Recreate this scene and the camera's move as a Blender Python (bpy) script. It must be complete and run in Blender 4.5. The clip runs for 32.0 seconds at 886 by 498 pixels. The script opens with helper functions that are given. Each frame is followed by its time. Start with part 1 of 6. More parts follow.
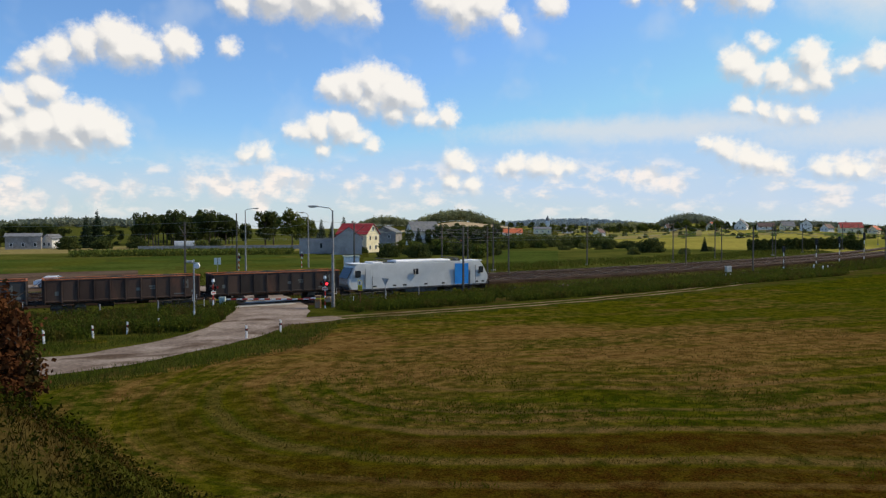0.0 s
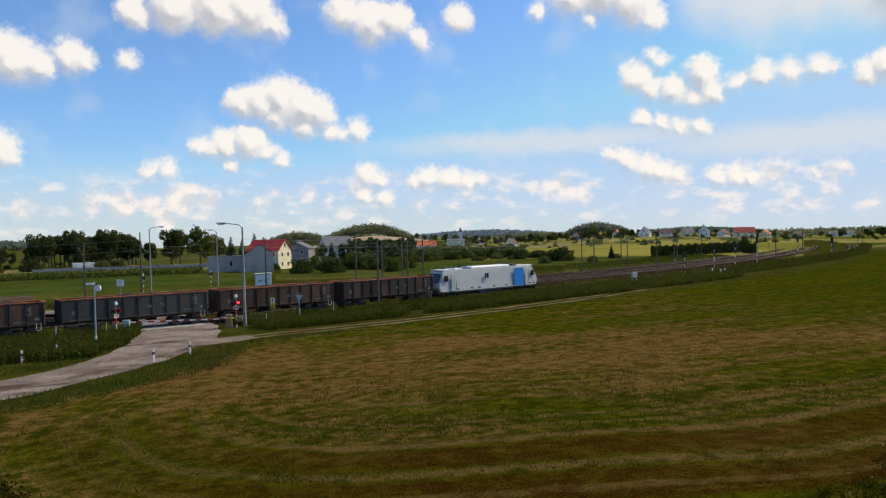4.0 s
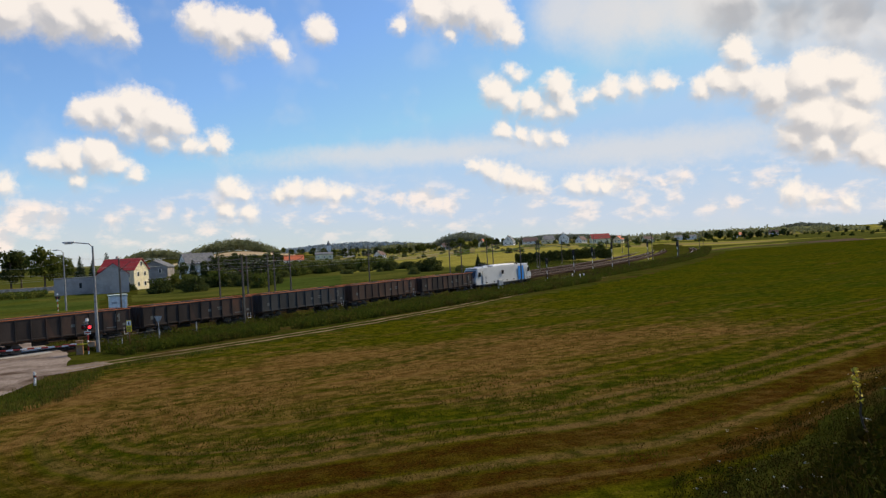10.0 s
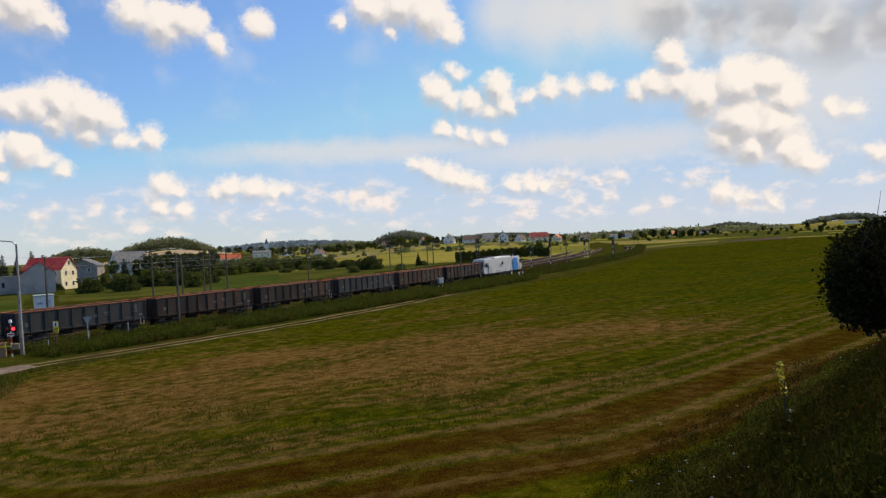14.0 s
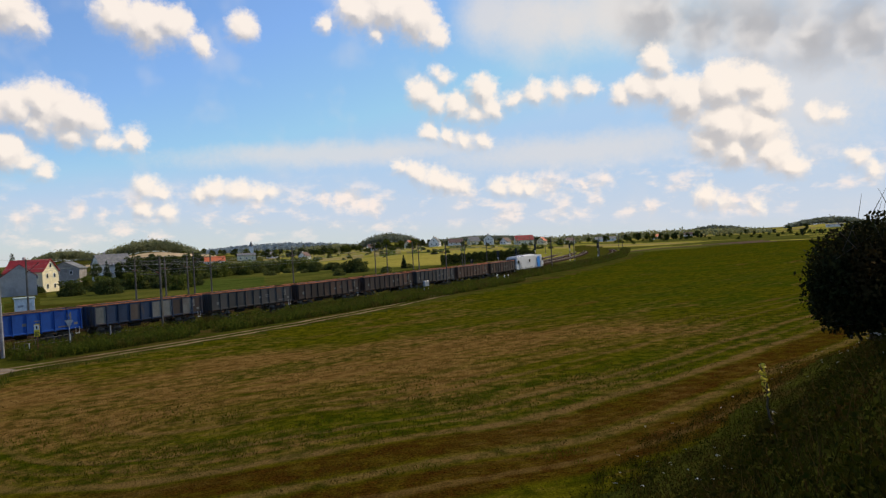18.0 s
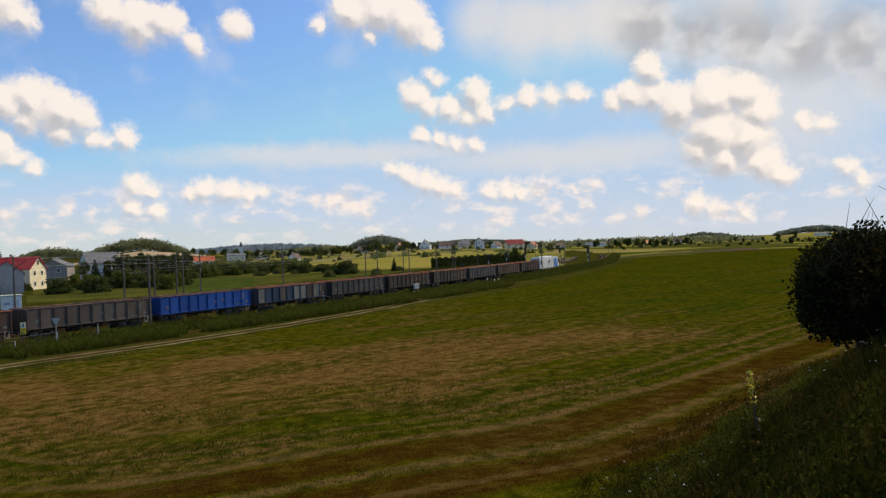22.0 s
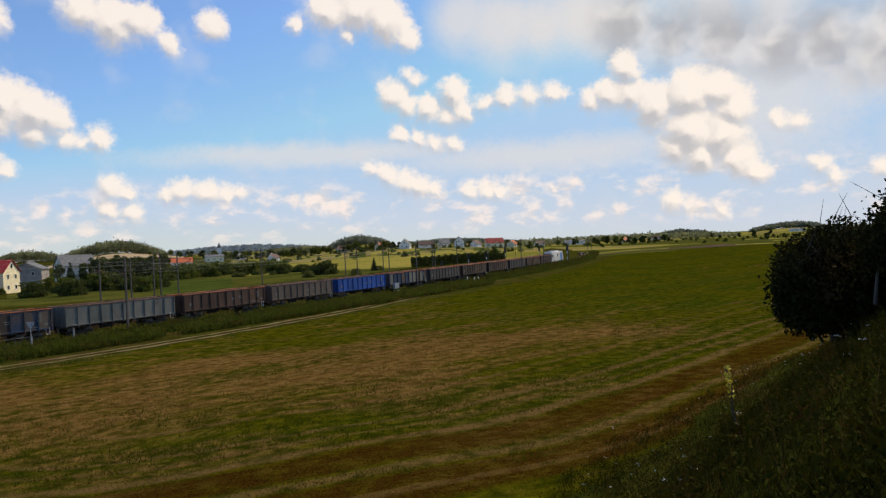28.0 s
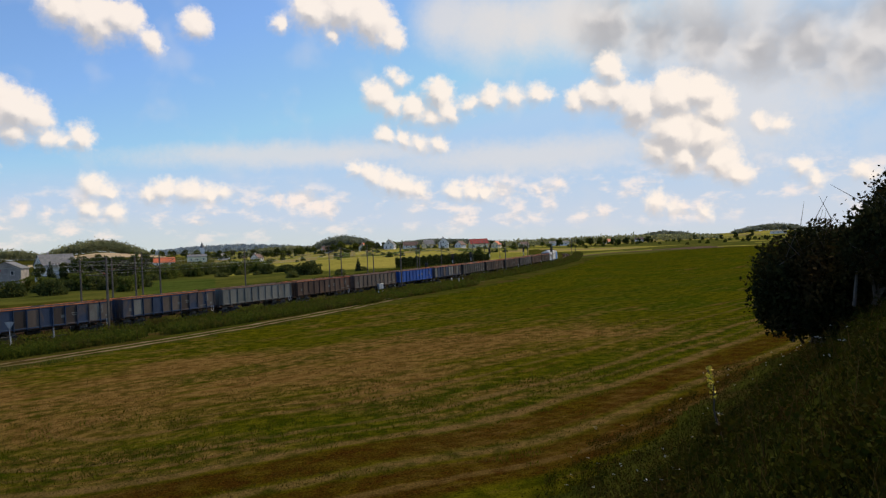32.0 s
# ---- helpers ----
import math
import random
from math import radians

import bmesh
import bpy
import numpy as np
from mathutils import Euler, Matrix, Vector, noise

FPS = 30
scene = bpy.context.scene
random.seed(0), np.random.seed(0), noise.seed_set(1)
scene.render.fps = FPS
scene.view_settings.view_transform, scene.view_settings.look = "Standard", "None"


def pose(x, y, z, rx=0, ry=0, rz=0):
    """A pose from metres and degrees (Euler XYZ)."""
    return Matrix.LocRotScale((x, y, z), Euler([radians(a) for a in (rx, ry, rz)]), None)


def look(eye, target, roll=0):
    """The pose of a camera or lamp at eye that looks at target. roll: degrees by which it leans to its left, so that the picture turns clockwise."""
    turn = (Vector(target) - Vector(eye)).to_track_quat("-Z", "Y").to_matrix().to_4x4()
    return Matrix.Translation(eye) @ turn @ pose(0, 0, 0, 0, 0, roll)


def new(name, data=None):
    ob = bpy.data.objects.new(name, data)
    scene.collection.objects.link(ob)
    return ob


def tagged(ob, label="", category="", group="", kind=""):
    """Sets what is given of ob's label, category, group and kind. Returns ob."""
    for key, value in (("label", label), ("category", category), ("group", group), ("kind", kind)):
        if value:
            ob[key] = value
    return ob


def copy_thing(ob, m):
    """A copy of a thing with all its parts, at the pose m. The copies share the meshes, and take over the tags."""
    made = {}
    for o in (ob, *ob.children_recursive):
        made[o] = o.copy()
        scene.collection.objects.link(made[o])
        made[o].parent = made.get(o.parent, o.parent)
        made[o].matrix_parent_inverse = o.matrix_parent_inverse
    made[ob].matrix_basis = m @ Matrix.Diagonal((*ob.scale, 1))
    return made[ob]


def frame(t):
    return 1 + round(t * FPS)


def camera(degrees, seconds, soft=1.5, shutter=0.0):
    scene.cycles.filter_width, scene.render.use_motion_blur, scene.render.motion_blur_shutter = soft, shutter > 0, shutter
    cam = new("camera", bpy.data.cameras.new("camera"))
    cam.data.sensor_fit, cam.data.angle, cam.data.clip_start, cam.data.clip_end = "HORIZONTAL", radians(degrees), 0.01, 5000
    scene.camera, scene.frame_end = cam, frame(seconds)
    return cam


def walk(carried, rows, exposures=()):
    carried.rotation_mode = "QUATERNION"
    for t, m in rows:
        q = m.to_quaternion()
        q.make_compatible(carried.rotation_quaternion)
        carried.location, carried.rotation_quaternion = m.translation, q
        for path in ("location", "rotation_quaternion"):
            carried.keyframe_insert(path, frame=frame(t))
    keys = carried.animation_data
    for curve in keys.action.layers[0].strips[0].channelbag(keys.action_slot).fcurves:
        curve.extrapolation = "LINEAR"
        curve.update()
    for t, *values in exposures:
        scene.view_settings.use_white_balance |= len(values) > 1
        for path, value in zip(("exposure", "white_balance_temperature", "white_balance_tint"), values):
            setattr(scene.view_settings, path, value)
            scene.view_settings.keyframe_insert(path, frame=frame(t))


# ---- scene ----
EYE = 7.1
RAILZ = -0.42   # the rails lie a little below the land beside them
cam = camera(62.19, 32.0, soft=1.3)

PATH = [
    (0, pose(0, 0, EYE, 88.30, 0.10, 0.00)),
    (0.5, pose(0, 0, EYE, 87.95, 0.56, -0.82)),
    (1, pose(0, 0, EYE, 87.87, 0.85, -1.20)),
    (1.5, pose(0, 0, EYE, 88.12, 1.02, -2.22)),
    (2, pose(0, 0, EYE, 88.14, 0.96, -3.32)),
    (2.5, pose(0, 0, EYE, 88.49, 0.85, -4.82)),
    (3, pose(0, 0, EYE, 88.85, 1.12, -5.54)),
    (3.5, pose(0, 0, EYE, 89.11, 1.41, -5.90)),
    (4, pose(0, 0, EYE, 89.23, 1.53, -6.72)),
    (4.5, pose(0, 0, EYE, 89.23, 1.11, -8.68)),
    (6.5, pose(0, 0, EYE, 88.33, 2.15, -11.84)),
    (7, pose(0, 0, EYE, 88.56, 2.10, -12.60)),
    (7.5, pose(0, 0, EYE, 88.74, 2.34, -13.48)),
    (8, pose(0, 0, EYE, 88.88, 2.54, -13.98)),
    (8.5, pose(0, 0, EYE, 89.13, 2.71, -14.40)),
    (9, pose(0, 0, EYE, 89.35, 2.75, -14.93)),
    (9.5, pose(0, 0, EYE, 89.61, 3.25, -15.86)),
    (10, pose(0, 0, EYE, 89.76, 3.08, -16.94)),
    (10.5, pose(0, 0, EYE, 89.61, 2.77, -17.98)),
    (11, pose(0, 0, EYE, 89.63, 2.88, -18.99)),
    (11.5, pose(0, 0, EYE, 89.79, 2.46, -19.98)),
    (12, pose(0, 0, EYE, 89.72, 2.57, -21.03)),
    (12.5, pose(0, 0, EYE, 89.40, 3.03, -21.37)),
    (13, pose(0, 0, EYE, 89.38, 3.07, -21.46)),
    (13.5, pose(0, 0, EYE, 89.40, 3.13, -21.38)),
    (14, pose(0, 0, EYE, 89.38, 3.04, -21.60)),
    (14.5, pose(0, 0, EYE, 89.30, 3.37, -21.44)),
    (16.5, pose(0, 0, EYE, 89.74, 3.38, -21.33)),
    (17, pose(0, 0, EYE, 89.71, 3.26, -21.58)),
    (17.5, pose(0, 0, EYE, 89.61, 3.18, -22.19)),
    (18, pose(0, 0, EYE, 89.54, 2.97, -22.73)),
    (18.5, pose(0, 0, EYE, 89.59, 3.01, -22.89)),
    (19, pose(0, 0, EYE, 89.50, 3.09, -22.82)),
    (19.5, pose(0, 0, EYE, 89.40, 3.03, -22.48)),
    (20, pose(0, 0, EYE, 89.55, 2.80, -22.40)),
    (20.5, pose(0, 0, EYE, 89.51, 2.61, -22.24)),
    (21, pose(0, 0, EYE, 89.76, 2.30, -22.24)),
    (21.5, pose(0, 0, EYE, 89.86, 2.09, -23.06)),
    (22, pose(0, 0, EYE, 89.75, 2.14, -23.46)),
    (22.5, pose(0, 0, EYE, 89.65, 2.10, -23.63)),
    (23, pose(0, 0, EYE, 89.70, 2.23, -23.73)),
    (23.5, pose(0, 0, EYE, 89.68, 2.46, -23.84)),
    (24, pose(0, 0, EYE, 89.62, 2.43, -23.88)),
    (24.5, pose(0, 0, EYE, 89.54, 2.56, -23.94)),
    (25, pose(0, 0, EYE, 89.59, 2.63, -24.22)),
    (25.5, pose(0, 0, EYE, 89.65, 2.59, -24.69)),
    (27.5, pose(0, 0, EYE, 89.67, 2.69, -25.00)),
    (28, pose(0, 0, EYE, 89.61, 2.69, -25.04)),
    (28.5, pose(0, 0, EYE, 89.55, 2.52, -24.90)),
    (29, pose(0, 0, EYE, 89.52, 2.25, -24.81)),
    (29.5, pose(0, 0, EYE, 89.78, 1.97, -24.67)),
    (30, pose(0, 0, EYE, 89.85, 2.04, -25.65)),
    (30.5, pose(0, 0, EYE, 89.75, 1.91, -26.16)),
    (31, pose(0, 0, EYE, 89.65, 2.15, -26.17)),
    (31.5, pose(0, 0, EYE, 89.57, 2.32, -26.27)),
    (32, pose(0, 0, EYE, 89.61, 2.46, -26.25)),
]
walk(cam, PATH, exposures=[(0, 0.06, 7050, 9), (3, 0.08, 7050, 10), (12, 0.03, 7500, 13), (32, 0.03, 7550, 14)])

# ---- the plan: track coordinates ----
# The railway passes the camera 72 m off, straight on the left and on a wide left curve (radius 749 m) on the right.
FOOT = 71.98
BEND = 748.7
EU = Vector((math.cos(radians(30)), math.sin(radians(30)), 0))   # along the track, to the right
EV = Vector((-math.sin(radians(30)), math.cos(radians(30)), 0))  # across it, away from the camera


def rail(s, q=0.0, z=0.0):
    """A place s metres along the track and q metres off it towards the camera, and the track's heading there in degrees."""
    if s <= 0:
        u, v, a = s, FOOT, 0.0
    else:
        a = s / BEND
        u, v = BEND * math.sin(a), FOOT + BEND * (1 - math.cos(a))
    p = EU * (u + q * math.sin(a)) + EV * (v - q * math.cos(a))
    return Vector((p.x, p.y, z)), 30 + math.degrees(a)


def on_track(s, q=0.0, z=0.0):
    p, a = rail(s, q, z)
    return pose(p.x, p.y, p.z, 0, 0, a)


def coords(x, y):
    """s and q of a place, the inverse of rail()."""
    u = x * EU.x + y * EU.y
    v = x * EV.x + y * EV.y
    if u <= 0:
        return u, FOOT - v
    a = math.atan2(u, BEND + FOOT - v)
    return a * BEND, math.hypot(u, BEND + FOOT - v) - BEND


def sm(a, b, x):
    t = min(1.0, max(0.0, (x - a) / (b - a)))
    return t * t * (3 - 2 * t)


# low hills: bearing, distance, half width in degrees, half depth in metres, height
HILLS = [(-4.7, 950, 2.4, 160, 9), (1.0, 950, 3.2, 170, 14), (2.5, 720, 6.0, 170, 9), (18.3, 950, 2.9, 190, 12), (25.0, 1150, 5.0, 250, 9),
         (23.0, 560, 9.0, 170, 5), (9.5, 3600, 7.0, 700, 27), (-26.0, 1500, 9.0, 400, 16), (43.0, 1500, 2.2, 250, 5), (50.5, 1400, 2.6, 250, 7),
         (33.0, 1500, 4.0, 300, 7), (58.0, 1300, 4.0, 300, 4)]
BANK = [(-20.0, 17.0), (-7.0, 8.0), (-3.0, -1.0), (0.0, -1.5), (9.0, 4.0), (30.0, 15.5), (60.0, 24.0)]


def bank_gap(x, y):
    """Metres from the crest of the bank on which the camera stands."""
    best = 1e9
    for (ax, ay), (bx, by) in zip(BANK, BANK[1:]):
        dx, dy = bx - ax, by - ay
        t = min(1.0, max(0.0, ((x - ax) * dx + (y - ay) * dy) / (dx * dx + dy * dy)))
        best = min(best, math.hypot(x - ax - t * dx, y - ay - t * dy))
    return best


def gaps(line, x, y):
    """Metres from a line of places, for arrays."""
    best = np.full(len(x), 1e9)
    for (ax, ay), (bx, by) in zip(line, line[1:]):
        dx, dy = bx - ax, by - ay
        t = np.clip(((x - ax) * dx + (y - ay) * dy) / (dx * dx + dy * dy), 0, 1)
        best = np.minimum(best, np.hypot(x - ax - t * dx, y - ay - t * dy))
    return best


def many_coords(x, y):
    u, v = x * EU.x + y * EU.y, x * EV.x + y * EV.y
    w = BEND + FOOT - v
    return np.where(u <= 0, u, np.arctan2(u, w) * BEND), np.where(u <= 0, FOOT - v, np.hypot(u, w) - BEND)


def many_noise(x, y, k, seed):
    return np.array([noise.noise((a, b, seed)) for a, b in zip((x * k).tolist(), (y * k).tolist())])


def ease(a, b, x):
    t = np.clip((x - a) / (b - a), 0, 1)
    return t * t * (3 - 2 * t)


def many_heights(x, y):
    """height() for arrays of places."""
    s, q = many_coords(x, y)
    z = -0.35 - 0.25 * ease(4.4, 5.5, q) * (1 - ease(6, 11, q)) * ease(26, 34, s)
    z = z - 0.55 * (1 - ease(2.6, 4.4, q)) * ease(-30, -27.6, q)
    z = z + 1.1 * ease(22, 60, q) * ease(-14, 12, x + 0.12 * y) + 0.7 * ease(120, 230, s) * ease(8, 24, q)
    r = np.hypot(x, y)
    z = z + np.where(r < 80, 5.6 * np.exp(-(gaps(BANK, x, y) / 5.2) ** 2), 0)
    z = z + 0.07 * many_noise(x, y, 0.15, 0.0) * ease(12, 16, abs(q + 2))
    for i in np.nonzero(r > 249)[0]:
        z[i] = height(float(x[i]), float(y[i]))
    return z


def height(x, y):
    """The lie of the land."""
    s, q = coords(x, y)
    r = math.hypot(x, y)
    z = -0.35
    if r < 400:
        z -= 0.25 * sm(4.4, 5.5, q) * (1 - sm(6, 11, q)) * sm(26, 34, s)
        z -= 0.55 * (1 - sm(2.6, 4.4, q)) * sm(-30, -27.6, q)
        z += 1.1 * sm(22, 60, q) * sm(-14, 12, x + 0.12 * y) + 0.7 * sm(120, 230, s) * sm(8, 24, q)
        if r < 80:
            z += 5.6 * math.exp(-(bank_gap(x, y) / 5.2) ** 2)
        z += 0.07 * noise.noise((x * 0.15, y * 0.15, 0.0)) * sm(12, 16, abs(q + 2))
    if r > 250:
        a = math.degrees(math.atan2(x, y))
        z += 1.5 * sm(250, 900, r) * noise.noise((x * 0.004, y * 0.004, 3.0))
        for ha, hd, wa, wd, hh in HILLS:
            k = ((a - ha) / wa) ** 2 + ((r - hd) / wd) ** 2
            if k < 9:
                z += hh * math.exp(-k)
    return z


def azel(a, d, z=None):
    """The place d metres off the camera at the bearing a (degrees to the right of ahead), on the ground or at the height z."""
    x, y = d * math.sin(radians(a)), d * math.cos(radians(a))
    return Vector((x, y, height(x, y) if z is None else z))


# ---- sky and sun ----
SUN_AZ, SUN_EL = 71.0, 45.0
world = bpy.data.worlds.new("sky")
scene.world = world
world.use_nodes = True


class Graph:
    """Short ways to write shader nodes."""

    def __init__(self, tree):
        self.t = tree
        tree.nodes.clear()

    def n(self, kind, ins=(), **props):
        node = self.t.nodes.new(kind)
        for k, v in props.items():
            if k == "operation":
                node.operation = v
            elif k == "blend":
                node.blend_type = v
            elif k == "dtype":
                node.data_type = v
        for k, v in (ins.items() if isinstance(ins, dict) else enumerate(ins)):
            if v is None:
                continue
            if isinstance(v, bpy.types.NodeSocket):
                self.t.links.new(v, node.inputs[k])
            else:
                node.inputs[k].default_value = v
        return node

    def m(self, op, a, b=None, c=None):
        return self.n("ShaderNodeMath", (a, b, c), operation=op).outputs[0]

    def ramp(self, x, a, b, lo=0.0, hi=1.0):
        node = self.n("ShaderNodeMapRange", {"Value": x, "From Min": a, "From Max": b, "To Min": lo, "To Max": hi})
        node.interpolation_type = "SMOOTHSTEP"
        return node.outputs[0]

    def noise(self, vec, scale, detail=4.0, rough=0.55, dist=0.0):
        return self.n("ShaderNodeTexNoise", {"Vector": vec, "Scale": scale, "Detail": detail, "Roughness": rough, "Distortion": dist})

    def mix(self, f, a, b):
        node = self.t.nodes.new("ShaderNodeMix")
        node.data_type = "RGBA"
        for i, v in ((0, f), (6, a), (7, b)):
            if isinstance(v, bpy.types.NodeSocket):
                self.t.links.new(v, node.inputs[i])
            else:
                node.inputs[i].default_value = v if i == 0 else (*v, 1) if len(v) == 3 else v
        return node.outputs[2]


# clouds as heaps of round heads: bearing, elevation and radius in degrees
HEAP_A = [(-28.9, 11.1, 0.91), (-27.6, 11.7, 1.17), (-25.8, 12.5, 1.37), (-23.8, 13.2, 1.54), (-23.1, 12.5, 1.34), (-21.8, 12.4, 1.06), (-19.9, 13.0, 1.15), (-18.9, 12.8, 0.77), (-29.6, 10.6, 0.55), (-16.1, 13.1, 0.51)]
HEAP_B = [(-28.3, 9.3, 1.21), (-30.0, 8.6, 1.15), (-31.0, 7.8, 1.37), (-29.0, 6.8, 1.85), (-27.3, 7.0, 1.82), (-25.5, 7.0, 1.71), (-24.3, 6.6, 1.28), (-30.3, 6.2, 1.57), (-26.6, 6.0, 1.10)]
HEAP_C = [(-15.5, 16.3, 1.28), (-13.0, 17.0, 1.96), (-10.1, 17.0, 2.07), (-7.5, 16.9, 1.85), (-6.0, 16.0, 1.06), (-0.6, 17.0, 1.34), (1.6, 16.2, 1.72), (3.3, 16.4, 1.34), (5.3, 15.2, 0.74), (8.3, 16.5, 1.04)]
HEAP_D = [(-8.4, 10.4, 1.26), (-7.1, 10.6, 1.43), (-5.4, 10.9, 1.56), (-3.7, 10.2, 1.66), (-2.6, 10.0, 1.19), (-3.7, 8.8, 1.07), (-1.9, 8.5, 0.77), (0.3, 8.5, 0.86), (-1.0, 8.2, 0.60), (-5.8, 9.6, 1.10)]
HEAP_E = [(-11.4, 7.2, 0.59), (-9.7, 7.4, 1.10), (-7.8, 7.6, 1.28), (-6.5, 7.1, 0.64), (-9.3, 6.0, 0.64), (-5.6, 6.3, 0.56), (-10.6, 7.0, 0.76), (-14.8, 5.5, 0.54), (-13.7, 5.7, 0.63)]
HEAP_F = [(0.8, 5.2, 0.74), (1.8, 4.8, 0.57), (4.7, 4.6, 0.65), (5.7, 4.8, 0.87), (7.3, 4.5, 0.78), (8.8, 4.4, 0.56), (9.8, 4.4, 0.47), (0.7, 3.4, 0.74), (2.2, 3.2, 0.66)]
HEAP_G = [(19.9, 5.9, 0.60), (20.8, 5.5, 0.79), (22.4, 4.9, 0.93), (23.5, 4.6, 0.84), (24.8, 4.3, 0.61), (27.4, 3.9, 0.66), (28.8, 3.8, 0.57), (29.8, 3.8, 0.64)]
HEAP_H = [(22.0, 8.6, 0.69), (23.5, 8.2, 0.61), (24.8, 7.9, 0.56), (26.1, 7.8, 0.69), (14.5, 16.7, 0.61), (17.0, 17.6, 1.54), (19.2, 17.8, 1.95), (21.3, 16.9, 1.81), (23.0, 15.7, 0.83), (18.2, 16.0, 0.83)]
HEAP_I = [(21.7, 11.5, 1.19), (22.9, 13.2, 0.46), (23.5, 12.7, 0.63), (22.7, 10.6, 0.90), (24.5, 10.3, 1.11), (26.5, 11.4, 1.27), (25.8, 9.8, 0.77), (27.1, 10.1, 0.85), (28.7, 10.6, 0.68), (30.4, 11.0, 0.92), (32.3, 11.0, 0.83), (34.0, 11.0, 0.82), (34.8, 10.8, 0.45)]
HEAP_J = [(36.9, 10.3, 0.97), (38.3, 10.6, 1.28), (39.6, 12.4, 1.18), (39.7, 10.4, 1.43), (41.6, 9.4, 1.76), (44.0, 9.9, 1.91), (46.0, 10.0, 1.31), (46.9, 8.8, 1.34), (43.9, 7.5, 1.93), (46.1, 6.9, 1.74), (47.1, 5.2, 1.35), (48.4, 4.3, 0.92), (44.5, 5.5, 1.54), (43.0, 6.2, 1.33)]
HEAP_K = [(52.3, 4.1, 0.67), (53.2, 3.2, 0.63), (51.8, 4.5, 0.38), (56.1, 3.8, 0.57), (56.6, 3.4, 0.32), (42.5, 2.3, 0.75), (43.7, 1.8, 0.41), (46.0, 1.4, 0.40), (50.1, 7.7, 0.49), (51.2, 7.4, 0.41)]
LOW = [(-30.4, 2.2, 1.27), (-29.1, 1.8, 0.93), (-32.0, 2.3, 1.37), (-27.4, 1.6, 0.66), (-25.2, 2.1, 0.68), (-23.0, 2.7, 0.70), (-18.8, 2.9, 0.81), (-16.8, 3.0, 0.90), (-14.8, 3.2, 0.75), (-12.7, 3.4, 1.10), (-11.0, 3.4, 0.94), (-14.0, 2.2, 0.84), (-3.7, 3.6, 0.57), (-1.9, 3.1, 0.48), (-7.2, 2.9, 0.52), (14.9, 3.8, 0.75), (16.5, 3.4, 0.82)]
LOW_B = [(42.5, 2.4, 0.71), (44.0, 1.6, 0.78), (45.6, 1.4, 0.54), (38.5, 1.9, 0.58), (35.8, 4.2, 0.75), (33.7, 3.9, 0.68), (31.1, 4.0, 0.86), (29.0, 4.2, 0.69), (15.8, 3.7, 0.96), (17.5, 3.2, 0.79), (13.6, 4.0, 0.69)]
GREY = [(39.7, 15.2, 2.20), (43.0, 14.3, 1.89), (46.5, 13.6, 2.11), (49.9, 12.8, 1.86), (53.2, 12.7, 2.15), (56.2, 11.5, 1.90), (57.9, 12.8, 2.34), (60.6, 11.3, 2.90), (64.1, 11.0, 3.02)]
PALE = [(27.3, 17.1, 2.46), (30.3, 16.2, 2.88), (33.3, 15.6, 2.05), (36.4, 16.1, 2.43), (45.8, 16.2, 2.27), (50.0, 15.8, 2.19), (54.4, 9.7, 1.07), (56.1, 9.8, 1.04)]
HEAPS = (HEAP_A, HEAP_B, HEAP_C, HEAP_D, HEAP_E, HEAP_F, HEAP_G, HEAP_H, HEAP_I, HEAP_J, HEAP_K)
VEIL = [(15.5, 7.3, 14.0, 1.0), (36.0, 16.6, 7.9, 2.2), (33.0, 6.5, 12.0, 1.5), (49.0, 9.0, 7.0, 5.0)]


